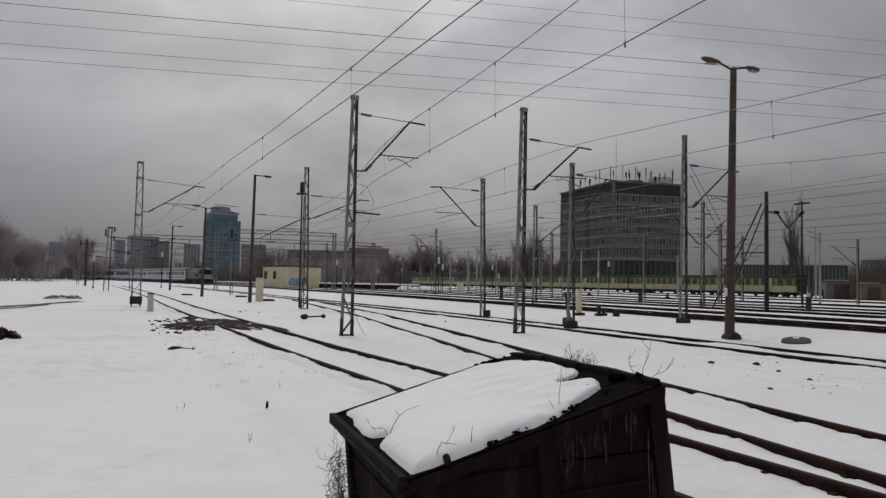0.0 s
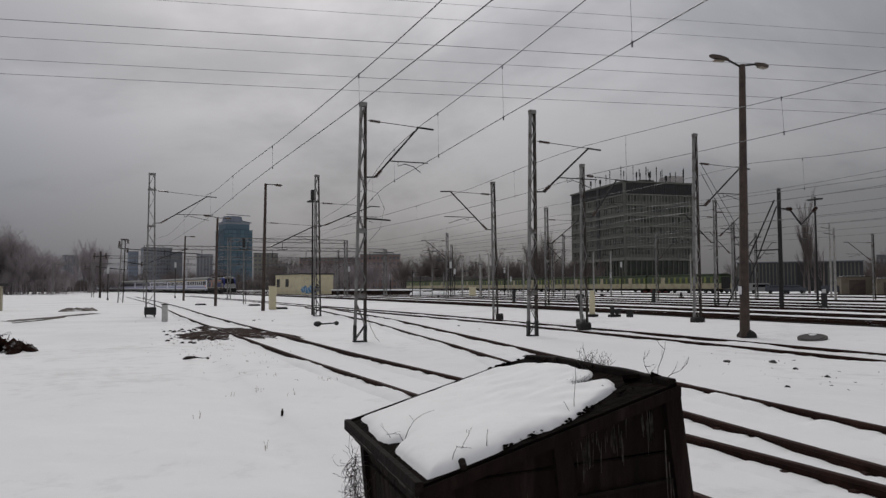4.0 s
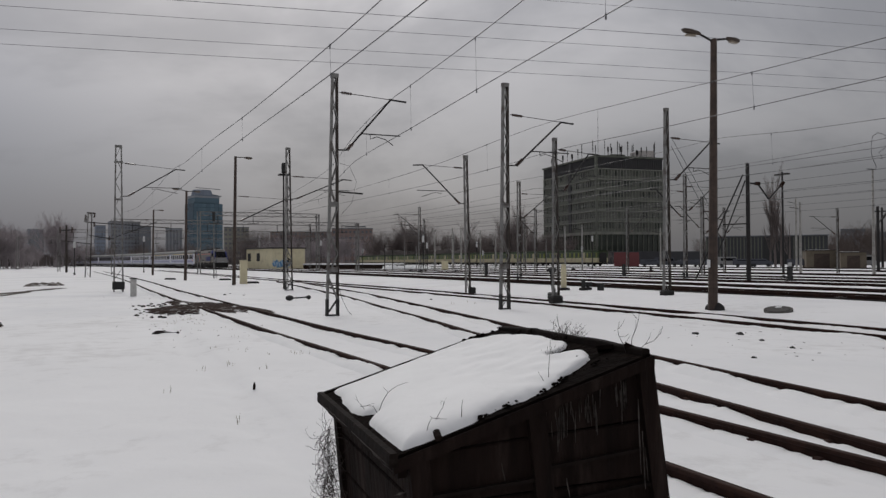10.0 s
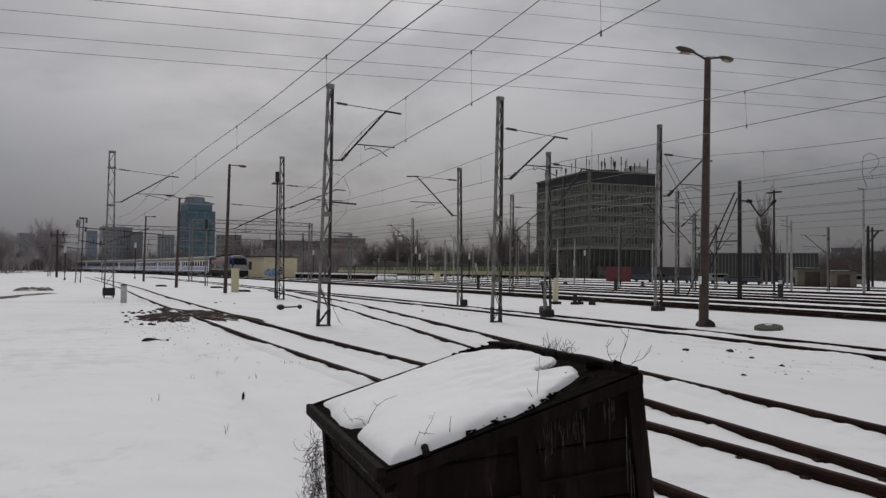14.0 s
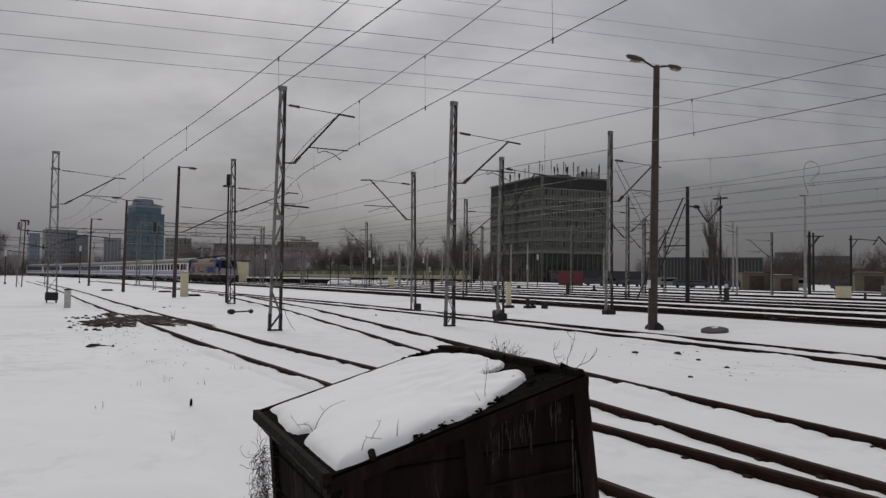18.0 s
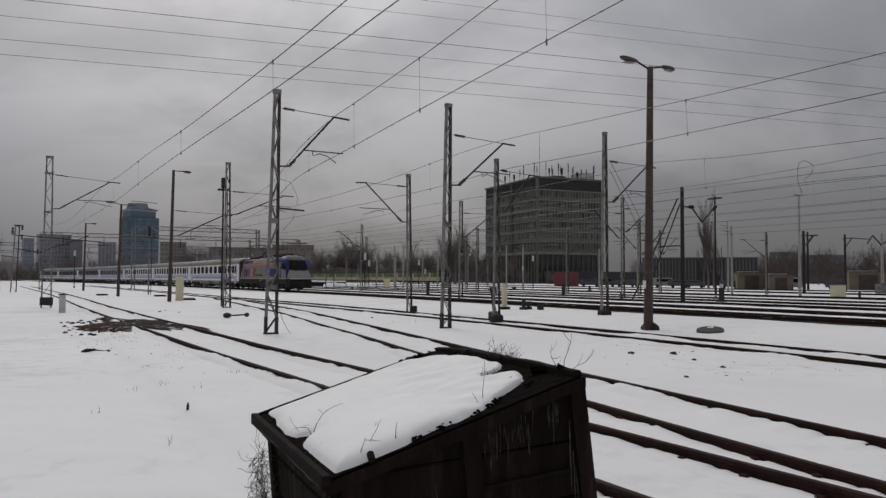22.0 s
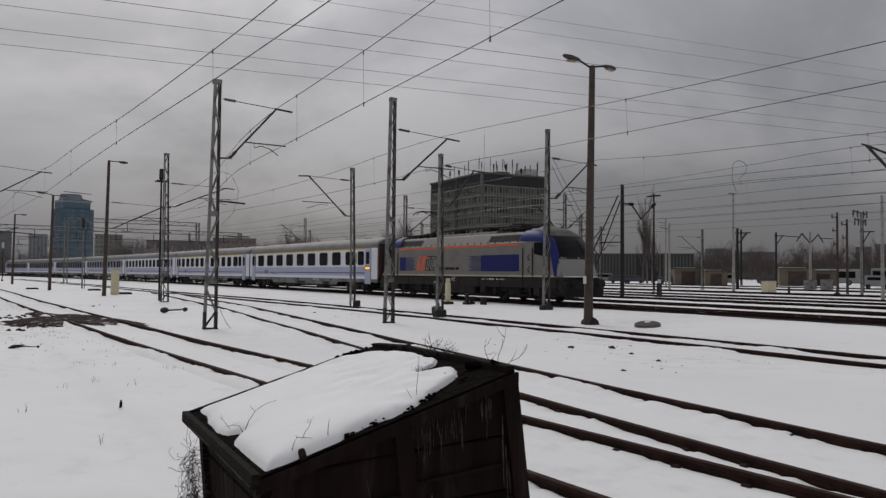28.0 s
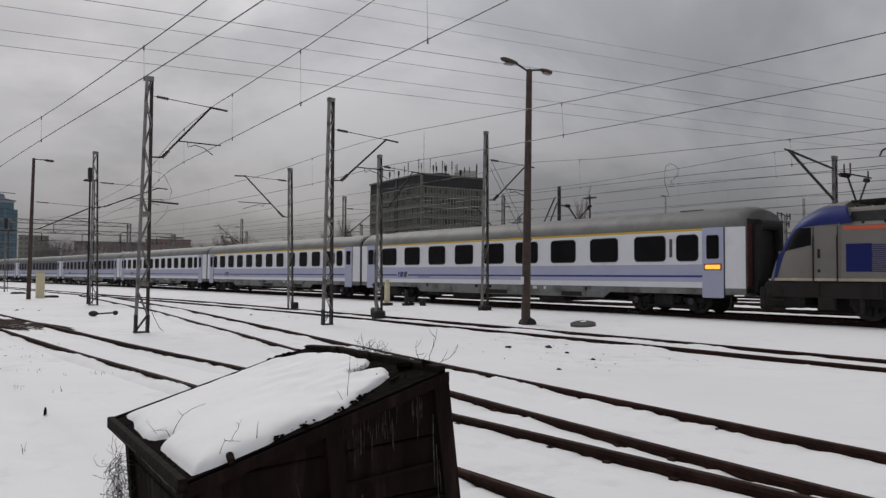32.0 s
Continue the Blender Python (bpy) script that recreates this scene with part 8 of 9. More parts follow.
def branch_mesh(seed, height, spread, upright, depth=4, kids=5, r0=None):
    """A leafless tree as tapering limbs; returns points, faces."""
    rnd_ = random.Random(seed)
    verts, faces = [], []

    def limb(a, b, ra, rb):
        d = (b - a).normalized()
        u = d.orthogonal().normalized()
        v = d.cross(u)
        i0 = len(verts)
        for c_, r_ in ((a, ra), (b, rb)):
            for k in range(3):
                an = 2.0944 * k
                verts.append(c_ + (u * math.cos(an) + v * math.sin(an)) * r_)
        for k in range(3):
            faces.append((i0 + k, i0 + (k + 1) % 3, i0 + 3 + (k + 1) % 3, i0 + 3 + k))

    def grow(p, d, length, r, level):
        segs = 3
        q, dd = p, d
        for i in range(segs):
            dd = (dd + Vector((rnd_.uniform(-1, 1), rnd_.uniform(-1, 1), rnd_.uniform(-0.4, 0.8))) * 0.13).normalized()
            e = q + dd * (length / segs)
            limb(q, e, r * (1 - 0.25 * i), r * (1 - 0.25 * (i + 1)))
            if level < depth and (i > 0 or level > 0):
                for _ in range(kids if level else kids + 1):
                    out = Vector((rnd_.uniform(-1, 1), rnd_.uniform(-1, 1), 0))
                    nd = (dd * upright + out * spread + Vector((0, 0, 0.25))).normalized()
                    grow(q.lerp(e, rnd_.random()), nd, length * rnd_.uniform(0.42, 0.66), r * 0.42, level + 1)
            q = e
        return q

    grow(Vector((0, 0, -0.3)), Vector((0, 0, 1)), height * 0.72, r0 or height * 0.016, 0)
    return verts, faces


def tree(name, m, seed, height, spread, upright, label, depth=3, kids=3, bark=FAR_BARK):
    t = thing(name, m, label, "tree", "bare trees")
    vs, fs = branch_mesh(seed, height, spread, upright, depth, kids)
    me = bpy.data.meshes.new("crown")
    me.from_pydata([tuple(v) for v in vs[18:]], [], [tuple(i - 18 for i in f) for f in fs[9:] if min(f) >= 18])
    me.materials.append(bark)
    cr = new("crown", me)
    cr.parent = t
    part("trunk", tube(bmesh.new(), [(0, 0, -0.4), (0.05, 0, height * 0.2), (0, 0.08, height * 0.45), (0.03, 0, height * 0.74)], [height * 0.02, height * 0.016, height * 0.01, height * 0.003], 8), bark, t)
    return t


for deg, dist, h, sp, up_, sd in ((-25.2, 150, 11.6, 0.32, 1.4, 1), (-25.6, 152, 14.0, 0.28, 1.6, 2), (-24.9, 155, 10.5, 0.32, 1.4, 3), (-26.1, 149, 10.5, 0.34, 1.4, 4)):
    c = bearing(deg, dist)
    tree("bare_tree", pose(c.x, c.y, 0, 0, 0, sd * 70), sd, h, sp, up_, "tall leafless poplar with upright twigs")
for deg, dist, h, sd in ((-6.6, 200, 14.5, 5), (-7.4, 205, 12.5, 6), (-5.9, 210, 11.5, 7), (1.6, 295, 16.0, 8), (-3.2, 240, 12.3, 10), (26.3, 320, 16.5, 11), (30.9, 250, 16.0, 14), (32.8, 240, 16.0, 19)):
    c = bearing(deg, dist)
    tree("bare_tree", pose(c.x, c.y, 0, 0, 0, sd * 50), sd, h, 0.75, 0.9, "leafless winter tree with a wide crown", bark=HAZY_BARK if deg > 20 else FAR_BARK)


def light_tree(seed, kids=(4, 3, 2)):
    """A small-scale bare tree of unit height for the far woods: points and triangles."""
    rnd_ = random.Random(seed)
    verts, faces = [], []

    def limb(a, b, ra, tip):
        d = (b - a).normalized()
        u = d.orthogonal().normalized()
        v = d.cross(u)
        i0 = len(verts)
        ring = [u * math.cos(2.0944 * k) + v * math.sin(2.0944 * k) for k in range(3)]
        verts.extend(a + r_ * ra for r_ in ring)
        if tip:
            verts.append(b)
            faces.extend((i0 + k, i0 + (k + 1) % 3, i0 + 3) for k in range(3))
            return
        verts.extend(b + r_ * ra * 0.75 for r_ in ring)
        for k in range(3):
            n_ = (k + 1) % 3
            faces.append((i0 + k, i0 + n_, i0 + 3 + n_))
            faces.append((i0 + k, i0 + 3 + n_, i0 + 3 + k))

    def grow(p, d, length, r, level):
        segs = (3, 3, 2, 1)[level]
        q = p
        for i in range(segs):
            d = (d + Vector((rnd_.uniform(-1, 1), rnd_.uniform(-1, 1), rnd_.uniform(-0.4, 0.8))) * 0.14).normalized()
            e = q + d * (length / segs)
            limb(q, e, r * (1 - 0.25 * i), level == 3)
            if level < 3 and (i > 0 or level > 0):
                for _ in range(kids[level]):
                    side_ = Vector((rnd_.uniform(-1, 1), rnd_.uniform(-1, 1), 0.25))
                    grow(q.lerp(e, rnd_.random()), (d * 0.8 + side_ * 0.8).normalized(), length * rnd_.uniform(0.42, 0.66), r * 0.45, level + 1)
            q = e

    grow(Vector((0, 0, -0.02)), Vector((0, 0, 1)), 0.72, 0.014, 0)
    return np.array([tuple(v) for v in verts]), np.array(faces)


def woodland(name, belts, label, seed, material=FAR_BARK, twigs=(4, 3, 2)):
    """A belt of leafless trees and scrub, joined."""
    rnd_ = random.Random(seed)
    kinds = [light_tree(seed * 10 + k, twigs) for k in range(6)]
    allv, allf, n = [], [], 0
    for d0, d1, r0_, r1_, h0, h1, count in belts:
        for _ in range(count):
            c_ = bearing(rnd_.uniform(d0, d1), rnd_.uniform(r0_, r1_))
            h = rnd_.uniform(h0, h1)
            vs, fs = kinds[rnd_.randrange(6)]
            a = rnd_.uniform(0, 6.28)
            rot = np.array([[math.cos(a), -math.sin(a), 0], [math.sin(a), math.cos(a), 0], [0, 0, 1]])
            w = vs @ rot.T * (h * rnd_.uniform(0.85, 1.1), h * rnd_.uniform(0.85, 1.1), h) + (c_.x, c_.y, 0)
            allv.append(w)
            allf.append(fs + n)
            n += len(vs)
    v, f = np.concatenate(allv), np.concatenate(allf)
    me = bpy.data.meshes.new(name)
    me.vertices.add(len(v))
    me.vertices.foreach_set("co", v.ravel())
    me.loops.add(3 * len(f))
    me.loops.foreach_set("vertex_index", f.ravel().astype(np.int32))
    me.polygons.add(len(f))
    me.polygons.foreach_set("loop_start", np.arange(len(f), dtype=np.int32) * 3)
    me.update(calc_edges=True)
    me.validate()
    me.materials.append(material)
    tagged(new(name, me), label, "trees", kind="stuff")


woodland("woodland", [(4.5, -3, 310, 360, 8, 13, 100), (2.4, 0.2, 300, 330, 12, 16, 24), (-3.0, -6.0, 235, 270, 6, 10, 50), (-5.9, -7.5, 225, 250, 10, 14, 28), (-7.4, -11, 225, 270, 6, 10, 50), (14, 4, 420, 480, 12, 18, 110), (-4, -14, 220, 228, 2.5, 4.5, 40)], "belt of bare brown trees and scrub beyond the yard", 3)
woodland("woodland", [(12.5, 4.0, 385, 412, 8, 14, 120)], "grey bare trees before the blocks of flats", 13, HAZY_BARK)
woodland("woodland", [(-20, -30, 250, 330, 5, 9, 60), (-29, -48, 250, 335, 7, 12, 190)], "dark belt of bare scrub beyond the garages", 5, BARK)
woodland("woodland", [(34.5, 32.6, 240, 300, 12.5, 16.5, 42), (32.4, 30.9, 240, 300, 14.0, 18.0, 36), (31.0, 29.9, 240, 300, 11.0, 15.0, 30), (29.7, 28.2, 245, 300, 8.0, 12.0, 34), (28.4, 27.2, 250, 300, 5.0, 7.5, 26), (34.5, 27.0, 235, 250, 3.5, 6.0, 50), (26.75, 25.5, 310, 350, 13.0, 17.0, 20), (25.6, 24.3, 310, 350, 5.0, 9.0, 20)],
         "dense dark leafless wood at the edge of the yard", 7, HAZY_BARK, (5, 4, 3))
woodland("woodland", [(27.4, 24.0, 300, 360, 3, 6, 60), (25, 14, 360, 400, 6, 10, 90)], "low far scrub beyond the tracks", 9)
for d0, d1, r_, h_ in ((34, 14, 390, 5.0), (14, 3.2, 485, 9.5), (3.6, -12, 302, 5.8), (-19, -30, 345, 5.0), (-28, -48, 340, 7.0)):
    bm = bmesh.new()
    n = 240
    row = []
    for i in range(n + 1):
        c = bearing(d0 + (d1 - d0) * i / n, r_)
        hh = h_ * (1 + 0.3 * noise.noise((i * 0.12, r_, 0)) + 0.12 * noise.noise((i * 0.5, r_, 4)))
        row.append([bm.verts.new((c.x * k, c.y * k, z)) for k, z in ((1.0, -0.5), (1.003, hh * 0.7), (1.01, hh), (1.03, hh * 0.9), (1.04, -0.5))])
    for a, b in zip(row, row[1:]):
        for j in range(4):
            bm.faces.new((a[j], b[j], b[j + 1], a[j + 1]))
    mesh_thing("hedge", bm, mat("far_scrub", (0.09, 0.08, 0.076), 0.95, 0, 0.4, 0.35, 0.6, 1.5, coords="World", specular=0.1), "dense dark far scrub closing the horizon", "scrub", kind="stuff", smooth_faces=True)

# ---------------------------------------------------------------- small things on the snow
# bare earth where the snow has melted off beside the siding
for s, p, ln, wd, lab in ((-30.2, 4.1, 3.6, 1.0, "patch of bare rust-brown earth across the siding"), (-28.6, 2.2, 2.2, 0.6, "patch of churned dark earth beside the siding"), (-29.6, 3.15, 2.6, 0.75, "patch of churned dark earth between the rails"), (-33.5, 3.0, 2.0, 0.45, "patch of bare rust-brown earth along the rail")):
    bm = bmesh.new()
    rings = []
    for k, zz in ((1.0, 0.004), (0.82, 0.05), (0.5, 0.09), (0.2, 0.11)):
        ring_ = []
        for i in range(72):
            a = 2 * math.pi * i / 72
            j = k * (1 + 0.65 * noise.noise((math.cos(a) * 2.5 + s, math.sin(a) * 2.5, 0.5)) + 0.40 * noise.noise((math.cos(a) * 8, math.sin(a) * 8, s)))
            w = at(s + math.cos(a) * ln * j, p + math.sin(a) * wd * j + math.cos(a) * ln * j * 0.12)
            ring_.append(bm.verts.new((w.x, w.y, snow_height(w.x, w.y) + zz + 0.03 * noise.noise((w.x * 3, w.y * 3, 1)))))
        rings.append(ring_)
    for a, b in zip(rings, rings[1:]):
        for i in range(72):
            bm.faces.new((a[i], a[(i + 1) % 72], b[(i + 1) % 72], b[i]))
    bm.faces.new(rings[-1])
    mesh_thing("earth_patch", bm, EARTH_SNOWY, lab, "bare earth", "bare earth patches", smooth_faces=True)


def clods(name, places, size, material, label, category, seed):
    """Small lumps lying on the snow, each a thing."""
    rnd_ = random.Random(seed)
    for (s, p) in places:
        bm = bmesh.new()
        r = size * rnd_.uniform(0.35, 1.6)
        bmesh.ops.create_icosphere(bm, subdivisions=2, radius=r)
        for v in bm.verts:
            v.co *= 1 + 0.75 * noise.noise(v.co / r * 1.5 + Vector((s, p, 0)))
            v.co.z *= 0.6
        w = at(s, p)
        mesh_thing(name, bm, material, label, category, name + "s", m=pose(w.x, w.y, snow_height(w.x, w.y) + r * 0.1, 0, 0, rnd_.uniform(0, 360)))


rnd = random.Random(21)
clods("clod", [(-26 - rnd.uniform(0, 8), rnd.uniform(0.9, 3.2)) for _ in range(64)], 0.055, EARTH, "dark frozen clod of earth on the snow", "clod", 1)
clods("stone", [(-13.79, 12.81), (-13.67, 12.75), (-13.35, 13.76), (-13.23, 13.69), (-11.91, 12.91), (-10.65, 12.37), (-9.75, 10.38), (-31.2, 13.5), (-41, 5.8), (-42.5, 6.3), (-41.8, 7.0), (-40, 6.6)], 0.05, DARK_CONCRETE, "dark stone lying on the snow", "stone", 2)


def tuft(s, p, n, h, spread_, seed, label="tuft of dry grass poking through the snow", material=DRY_GRASS):
    rnd_ = random.Random(seed)
    bm = bmesh.new()
    for _ in range(n):
        x, y = rnd_.gauss(0, spread_), rnd_.gauss(0, spread_)
        hh = h * rnd_.uniform(0.5, 1.2)
        dx, dy = rnd_.uniform(-0.5, 0.5) * hh, rnd_.uniform(-0.5, 0.5) * hh
        tube(bm, [(x, y, -0.04), (x + dx * 0.4, y + dy * 0.4, hh * 0.6), (x + dx, y + dy, hh)], [0.004, 0.003, 0.0015], 3)
    w = at(s, p)
    return mesh_thing("grass_tuft", bm, material, label, "dry grass", "grass tufts", kind="stuff", m=pose(w.x, w.y, snow_height(w.x, w.y), 0, 0, seed * 37))


for k in range(24):
    s_ = -rnd.uniform(13, 36)
    tuft(s_, rnd.gauss(2.3, 0.55), rnd.randrange(5, 11), rnd.uniform(0.03, 0.07), rnd.uniform(0.06, 0.25), k)
for k, (s, p) in enumerate(((-8.9, 1.42), (-12.5, 2.4), (-11.3, 0.8), (-28.2, 13.9), (-27.6, 12.9), (-27.0, 13.6), (-13.5, 1.5))):
    tuft(s, p, 3, 0.09, 0.04, 100 + k)
# litter of twigs, leaves and earth crumbs blown over the snow
rnd = random.Random(61)
bm = bmesh.new()
for _ in range(150):
    if rnd.random() < 0.75:
        s, p = -rnd.uniform(17, 44), rnd.gauss(2.2, 1.0)
    else:
        s, p = -rnd.uniform(9, 16), rnd.uniform(11.0, 14.6)
    w = at(s, p)
    r = rnd.uniform(0.004, 0.014) * (1.6 if rnd.random() < 0.12 else 1.0)
    slab(bm, -r * 2, r * 2, -r * 0.6, r * 0.6, -r * 0.2, r * 0.35, 0, pose(w.x, w.y, snow_height(w.x, w.y) + 0.004, rnd.uniform(-20, 20), rnd.uniform(-20, 20), rnd.uniform(0, 180)))
mesh_thing("snow_litter", bm, BARK, "scattered dark twigs and crumbs lying on the snow", "litter", kind="stuff")
# broken branch with a thick butt
w = at(-20.45, 1.25)
bm = tube(bmesh.new(), [(-0.30, 0.02, 0.02), (-0.12, 0.0, 0.07), (0.10, -0.02, 0.09), (0.34, 0.03, 0.08), (0.62, 0.02, 0.05), (0.80, 0.0, 0.06)], [0.03, 0.085, 0.07, 0.03, 0.016, 0.012], 6)
tube(bm, [(0.1, 0, 0.08), (0.22, 0.1, 0.14), (0.30, 0.16, 0.13)], [0.02, 0.012, 0.006], 4)
bmesh.ops.create_icosphere(bm, subdivisions=1, radius=0.07, matrix=Matrix.Translation((0.84, 0.02, 0.05)) @ Matrix.Diagonal((1.1, 1, 0.8, 1)))
mesh_thing("broken_branch", bm, BARK_WET, "dark broken branch with a knotted end lying in the snow", "branch", m=pose(w.x, w.y, snow_height(w.x, w.y), 0, 0, 8) @ Matrix.Diagonal((0.55, 0.55, 0.6, 1)))
# short stake
w = at(-10.77, 1.91)
st = thing("stake", pose(w.x, w.y, snow_height(w.x, w.y), 4, 3, 0), "short dark stake standing in the snow", "stake")
part("shaft", block(-0.016, 0.016, -0.016, 0.016, -0.15, 0.075, 0.005), OLD_WOOD, st)
part("head", block(-0.010, 0.010, -0.010, 0.010, 0.07, 0.10, 0.003), OLD_WOOD, st)

# heap of earth and rotten brushwood
rnd = random.Random(31)
w = at(-25.3, -3.95)
bm = bmesh.new()
for _ in range(130):
    x, y = max(-1.2, min(1.2, rnd.gauss(0, 0.55))), rnd.gauss(0, 0.28)
    r = rnd.uniform(0.05, 0.15)
    bmesh.ops.create_icosphere(bm, subdivisions=1, radius=r, matrix=pose(x, y, 0.42 * math.exp(-(x / 0.9) ** 2 - (y / 0.5) ** 2) * rnd.random(), rnd.uniform(0, 90), rnd.uniform(0, 90), 0) @ Matrix.Diagonal((1.5, 1, 0.7, 1)))
for v in bm.verts:
    v.co += Vector((noise.noise(v.co * 9), noise.noise(v.co * 9 + Vector((4, 0, 0))), noise.noise(v.co * 8))) * 0.06
for _ in range(120):
    x, y = max(-1.1, min(1.1, rnd.gauss(0, 0.5))), rnd.gauss(0, 0.25)
    d = Vector((rnd.uniform(-1, 1), rnd.uniform(-1, 1), rnd.uniform(-0.1, 0.9))).normalized() * rnd.uniform(0.15, 0.45)
    z0 = rnd.uniform(0.05, 0.45) * math.exp(-(x / 0.9) ** 2)
    tube(bm, [(x, y, z0), (x + d.x * 0.5, y + d.y * 0.5, z0 + d.z * 0.6), (x + d.x, y + d.y, z0 + d.z)], [0.012, 0.009, 0.004], 3)
mesh_thing("brushwood_heap", bm, EARTH_SNOWY, "low heap of dark earth and brushwood half sunk in snow", "brushwood", kind="stuff", m=pose(w.x, w.y, snow_height(w.x, w.y) + 0.02, 0, 0, 10))

# worn grass and ruts far left
WORN = mat("worn_grass_in_snow", (0.085, 0.072, 0.062), 0.95, 0, 0.5, 3, 0.4, 8, stain=(0.72, 0.72, 0.71), stain_scale=0.9, stain_at=0.60, coords="World", specular=0.1)
for s0, p0, s1, p1, wd in ((-46.5, -6.6, -57.0, -2.9, 0.42), (-44.0, -5.9, -51.0, -4.2, 0.16)):
    bm = ribbon([at(s0 + (s1 - s0) * i / 10, p0 + (p1 - p0) * i / 10) for i in range(11)], wd, 0.5, s0, 0.02)
    mesh_thing("bare_rut", bm, WORN, "flattened brown grass where the snow is worn off", "bare ground", "worn ruts", smooth_faces=True)

# low spoil heap beyond the ruts
bm = bmesh.new()
nx_, ny_ = 26, 14
hv = [[bm.verts.new((-1.7 + 3.4 * i / nx_, -0.9 + 1.8 * j / ny_, max(-0.1, 0.30 * (1 - abs(2 * i / nx_ - 1) ** 5) * (1 - abs(2 * j / ny_ - 1) ** 4) * (0.8 + 0.5 * noise.noise((i * 0.4, j * 0.5, 2))) - 0.06))) for j in range(ny_ + 1)] for i in range(nx_ + 1)]
for i in range(nx_):
    for j in range(ny_):
        bm.faces.new((hv[i][j], hv[i + 1][j], hv[i + 1][j + 1], hv[i][j + 1]))
mesh_thing("spoil_heap", bm, WORN, "low heap of brown spoil half covered with snow", "spoil heap", kind="stuff", m=stand(-66.0, -4.3, 0.0, 90) @ Matrix.Diagonal((0.85, 2.0, 1, 1)), smooth_faces=True)

# point lever lying by the siding
w = at(-33.28, 7.81)
lv = thing("point_lever", pose(w.x, w.y, 0.04, 0, 0, 8), "dark point lever with a round counterweight", "point lever")
bm = bmesh.new()
bmesh.ops.create_icosphere(bm, subdivisions=2, radius=0.15, matrix=Matrix.Translation((-0.30, 0, 0.10)) @ Matrix.Diagonal((1.25, 1, 0.85, 1)))
part("weight", bm, BLACK_PAINT, lv, smooth_faces=True)
part("rod", rod(bmesh.new(), (-0.15, 0, 0.09), (0.55, 0, 0.13), 0.035), BLACK_PAINT, lv)
bm = bmesh.new()
bmesh.ops.create_icosphere(bm, subdivisions=2, radius=0.10, matrix=Matrix.Translation((0.54, 0, 0.12)) @ Matrix.Diagonal((1.1, 1, 1, 1)))
part("head", bm, BLACK_PAINT, lv, smooth_faces=True)

# concrete shaft ring
w = at(-17.2, 19.4)
mh = thing("shaft_ring", pose(w.x, w.y, snow_height(w.x, w.y), 9, -7, 0), "low weathered concrete shaft ring with a snowy lid", "manhole")
part("ring", rod(bmesh.new(), (0, 0, -0.2), (0, 0, 0.085), 0.42, 0.43, 24), SOOTY_STONE, mh, "weathered grey concrete ring")
part("lid", rod(bmesh.new(), (-0.03, 0.0, 0.07), (-0.03, 0.0, 0.105), 0.385, 0.37, 22), mat("wet_concrete", (0.055, 0.05, 0.047), 0.9, 0, 0.25, 8, 0.3, 30), mh)
part("lid_snow", rod(bmesh.new(), (0.10, 0.20, 0.06), (0.10, 0.21, 0.115), 0.15, 0.10, 14), SNOW_CAP, mh, "snow on the lid")

# cabinets and boxes
for s, p, w_, d_, h_, m_, lab in ((-60.5, 10.0, 0.54, 0.42, 1.85, CREAM, "tall cream steel relay cabinet in the snow"), (-42.3, 1.35, 0.30, 0.28, 0.9, PALE_CONCRETE, "grey concrete relay box beside a mast"),
                                  (-41.6, 63.2, 1.3, 0.7, 1.15, CREAM, "cream relay cabinet between the tracks"),
                                  (-52.9, 88.9, 1.6, 0.8, 1.2, GREY_STEEL, "grey steel cabinet across the yard"), (-50.5, 88.4, 1.4, 0.8, 1.3, GREY_STEEL, "grey steel cabinet across the yard"), (-108, 49.2, 0.9, 0.6, 1.5, CREAM, "cream cabinet among far tracks"),
                                  (-31.4, 23.0, 0.26, 0.26, 0.36, BLACK_PAINT, "low black signal box beside a mast")):
    c_ = thing("relay_cabinet", stand(s, p, 0.0 if p < 17 else 0.15), lab, "cabinet", "relay cabinets")
    part("body", block(-d_ / 2, d_ / 2, -w_ / 2, w_ / 2, -0.2, h_, 0.02), m_, c_)
    part("roof", block(-d_ / 2 - 0.04, d_ / 2 + 0.04, -w_ / 2 - 0.04, w_ / 2 + 0.04, h_, h_ + 0.05, 0.01), CREAM_DARK if m_ in (CREAM, CREAM_DARK) else DARK_CONCRETE, c_)
    part("door", block(-d_ / 2 - 0.014, -d_ / 2, -w_ / 2 + 0.05, w_ / 2 - 0.05, 0.05, h_ - 0.06, 0.004), m_, c_)
for s, p in ((-73.9, 10.5), (-61.9, 10.9), (-80.0, 6.0)):
    pl = thing("shaft_cover", stand(s, p, 0.02), "dark rectangular cable shaft cover", "manhole", "shaft covers")
    part("frame", block(-0.55, 0.55, -0.5, 0.5, -0.1, 0.10, 0.02), DARK_CONCRETE, pl)
    part("cover", block(-0.48, 0.48, -0.43, 0.43, 0.10, 0.14, 0.02), BLACK_PAINT, pl)


def dwarf_post(s, p, z, h, m_, label, top=None, r=0.08):
    t = thing("marker_post", stand(s, p, z), label, "marker post", "marker posts")
    part("post", block(-r, r, -r, r, -0.2, h, 0.012), m_, t)
    part("base", block(-r * 2, r * 2, -r * 2.2, r * 2.2, -0.2, 0.18, 0.02), DARK_CONCRETE, t)
    if top:
        part("plate", block(-0.04, 0.04, -top[0] / 2, top[0] / 2, h - 0.02, h + top[1], 0.015), top[2], t)
    return t


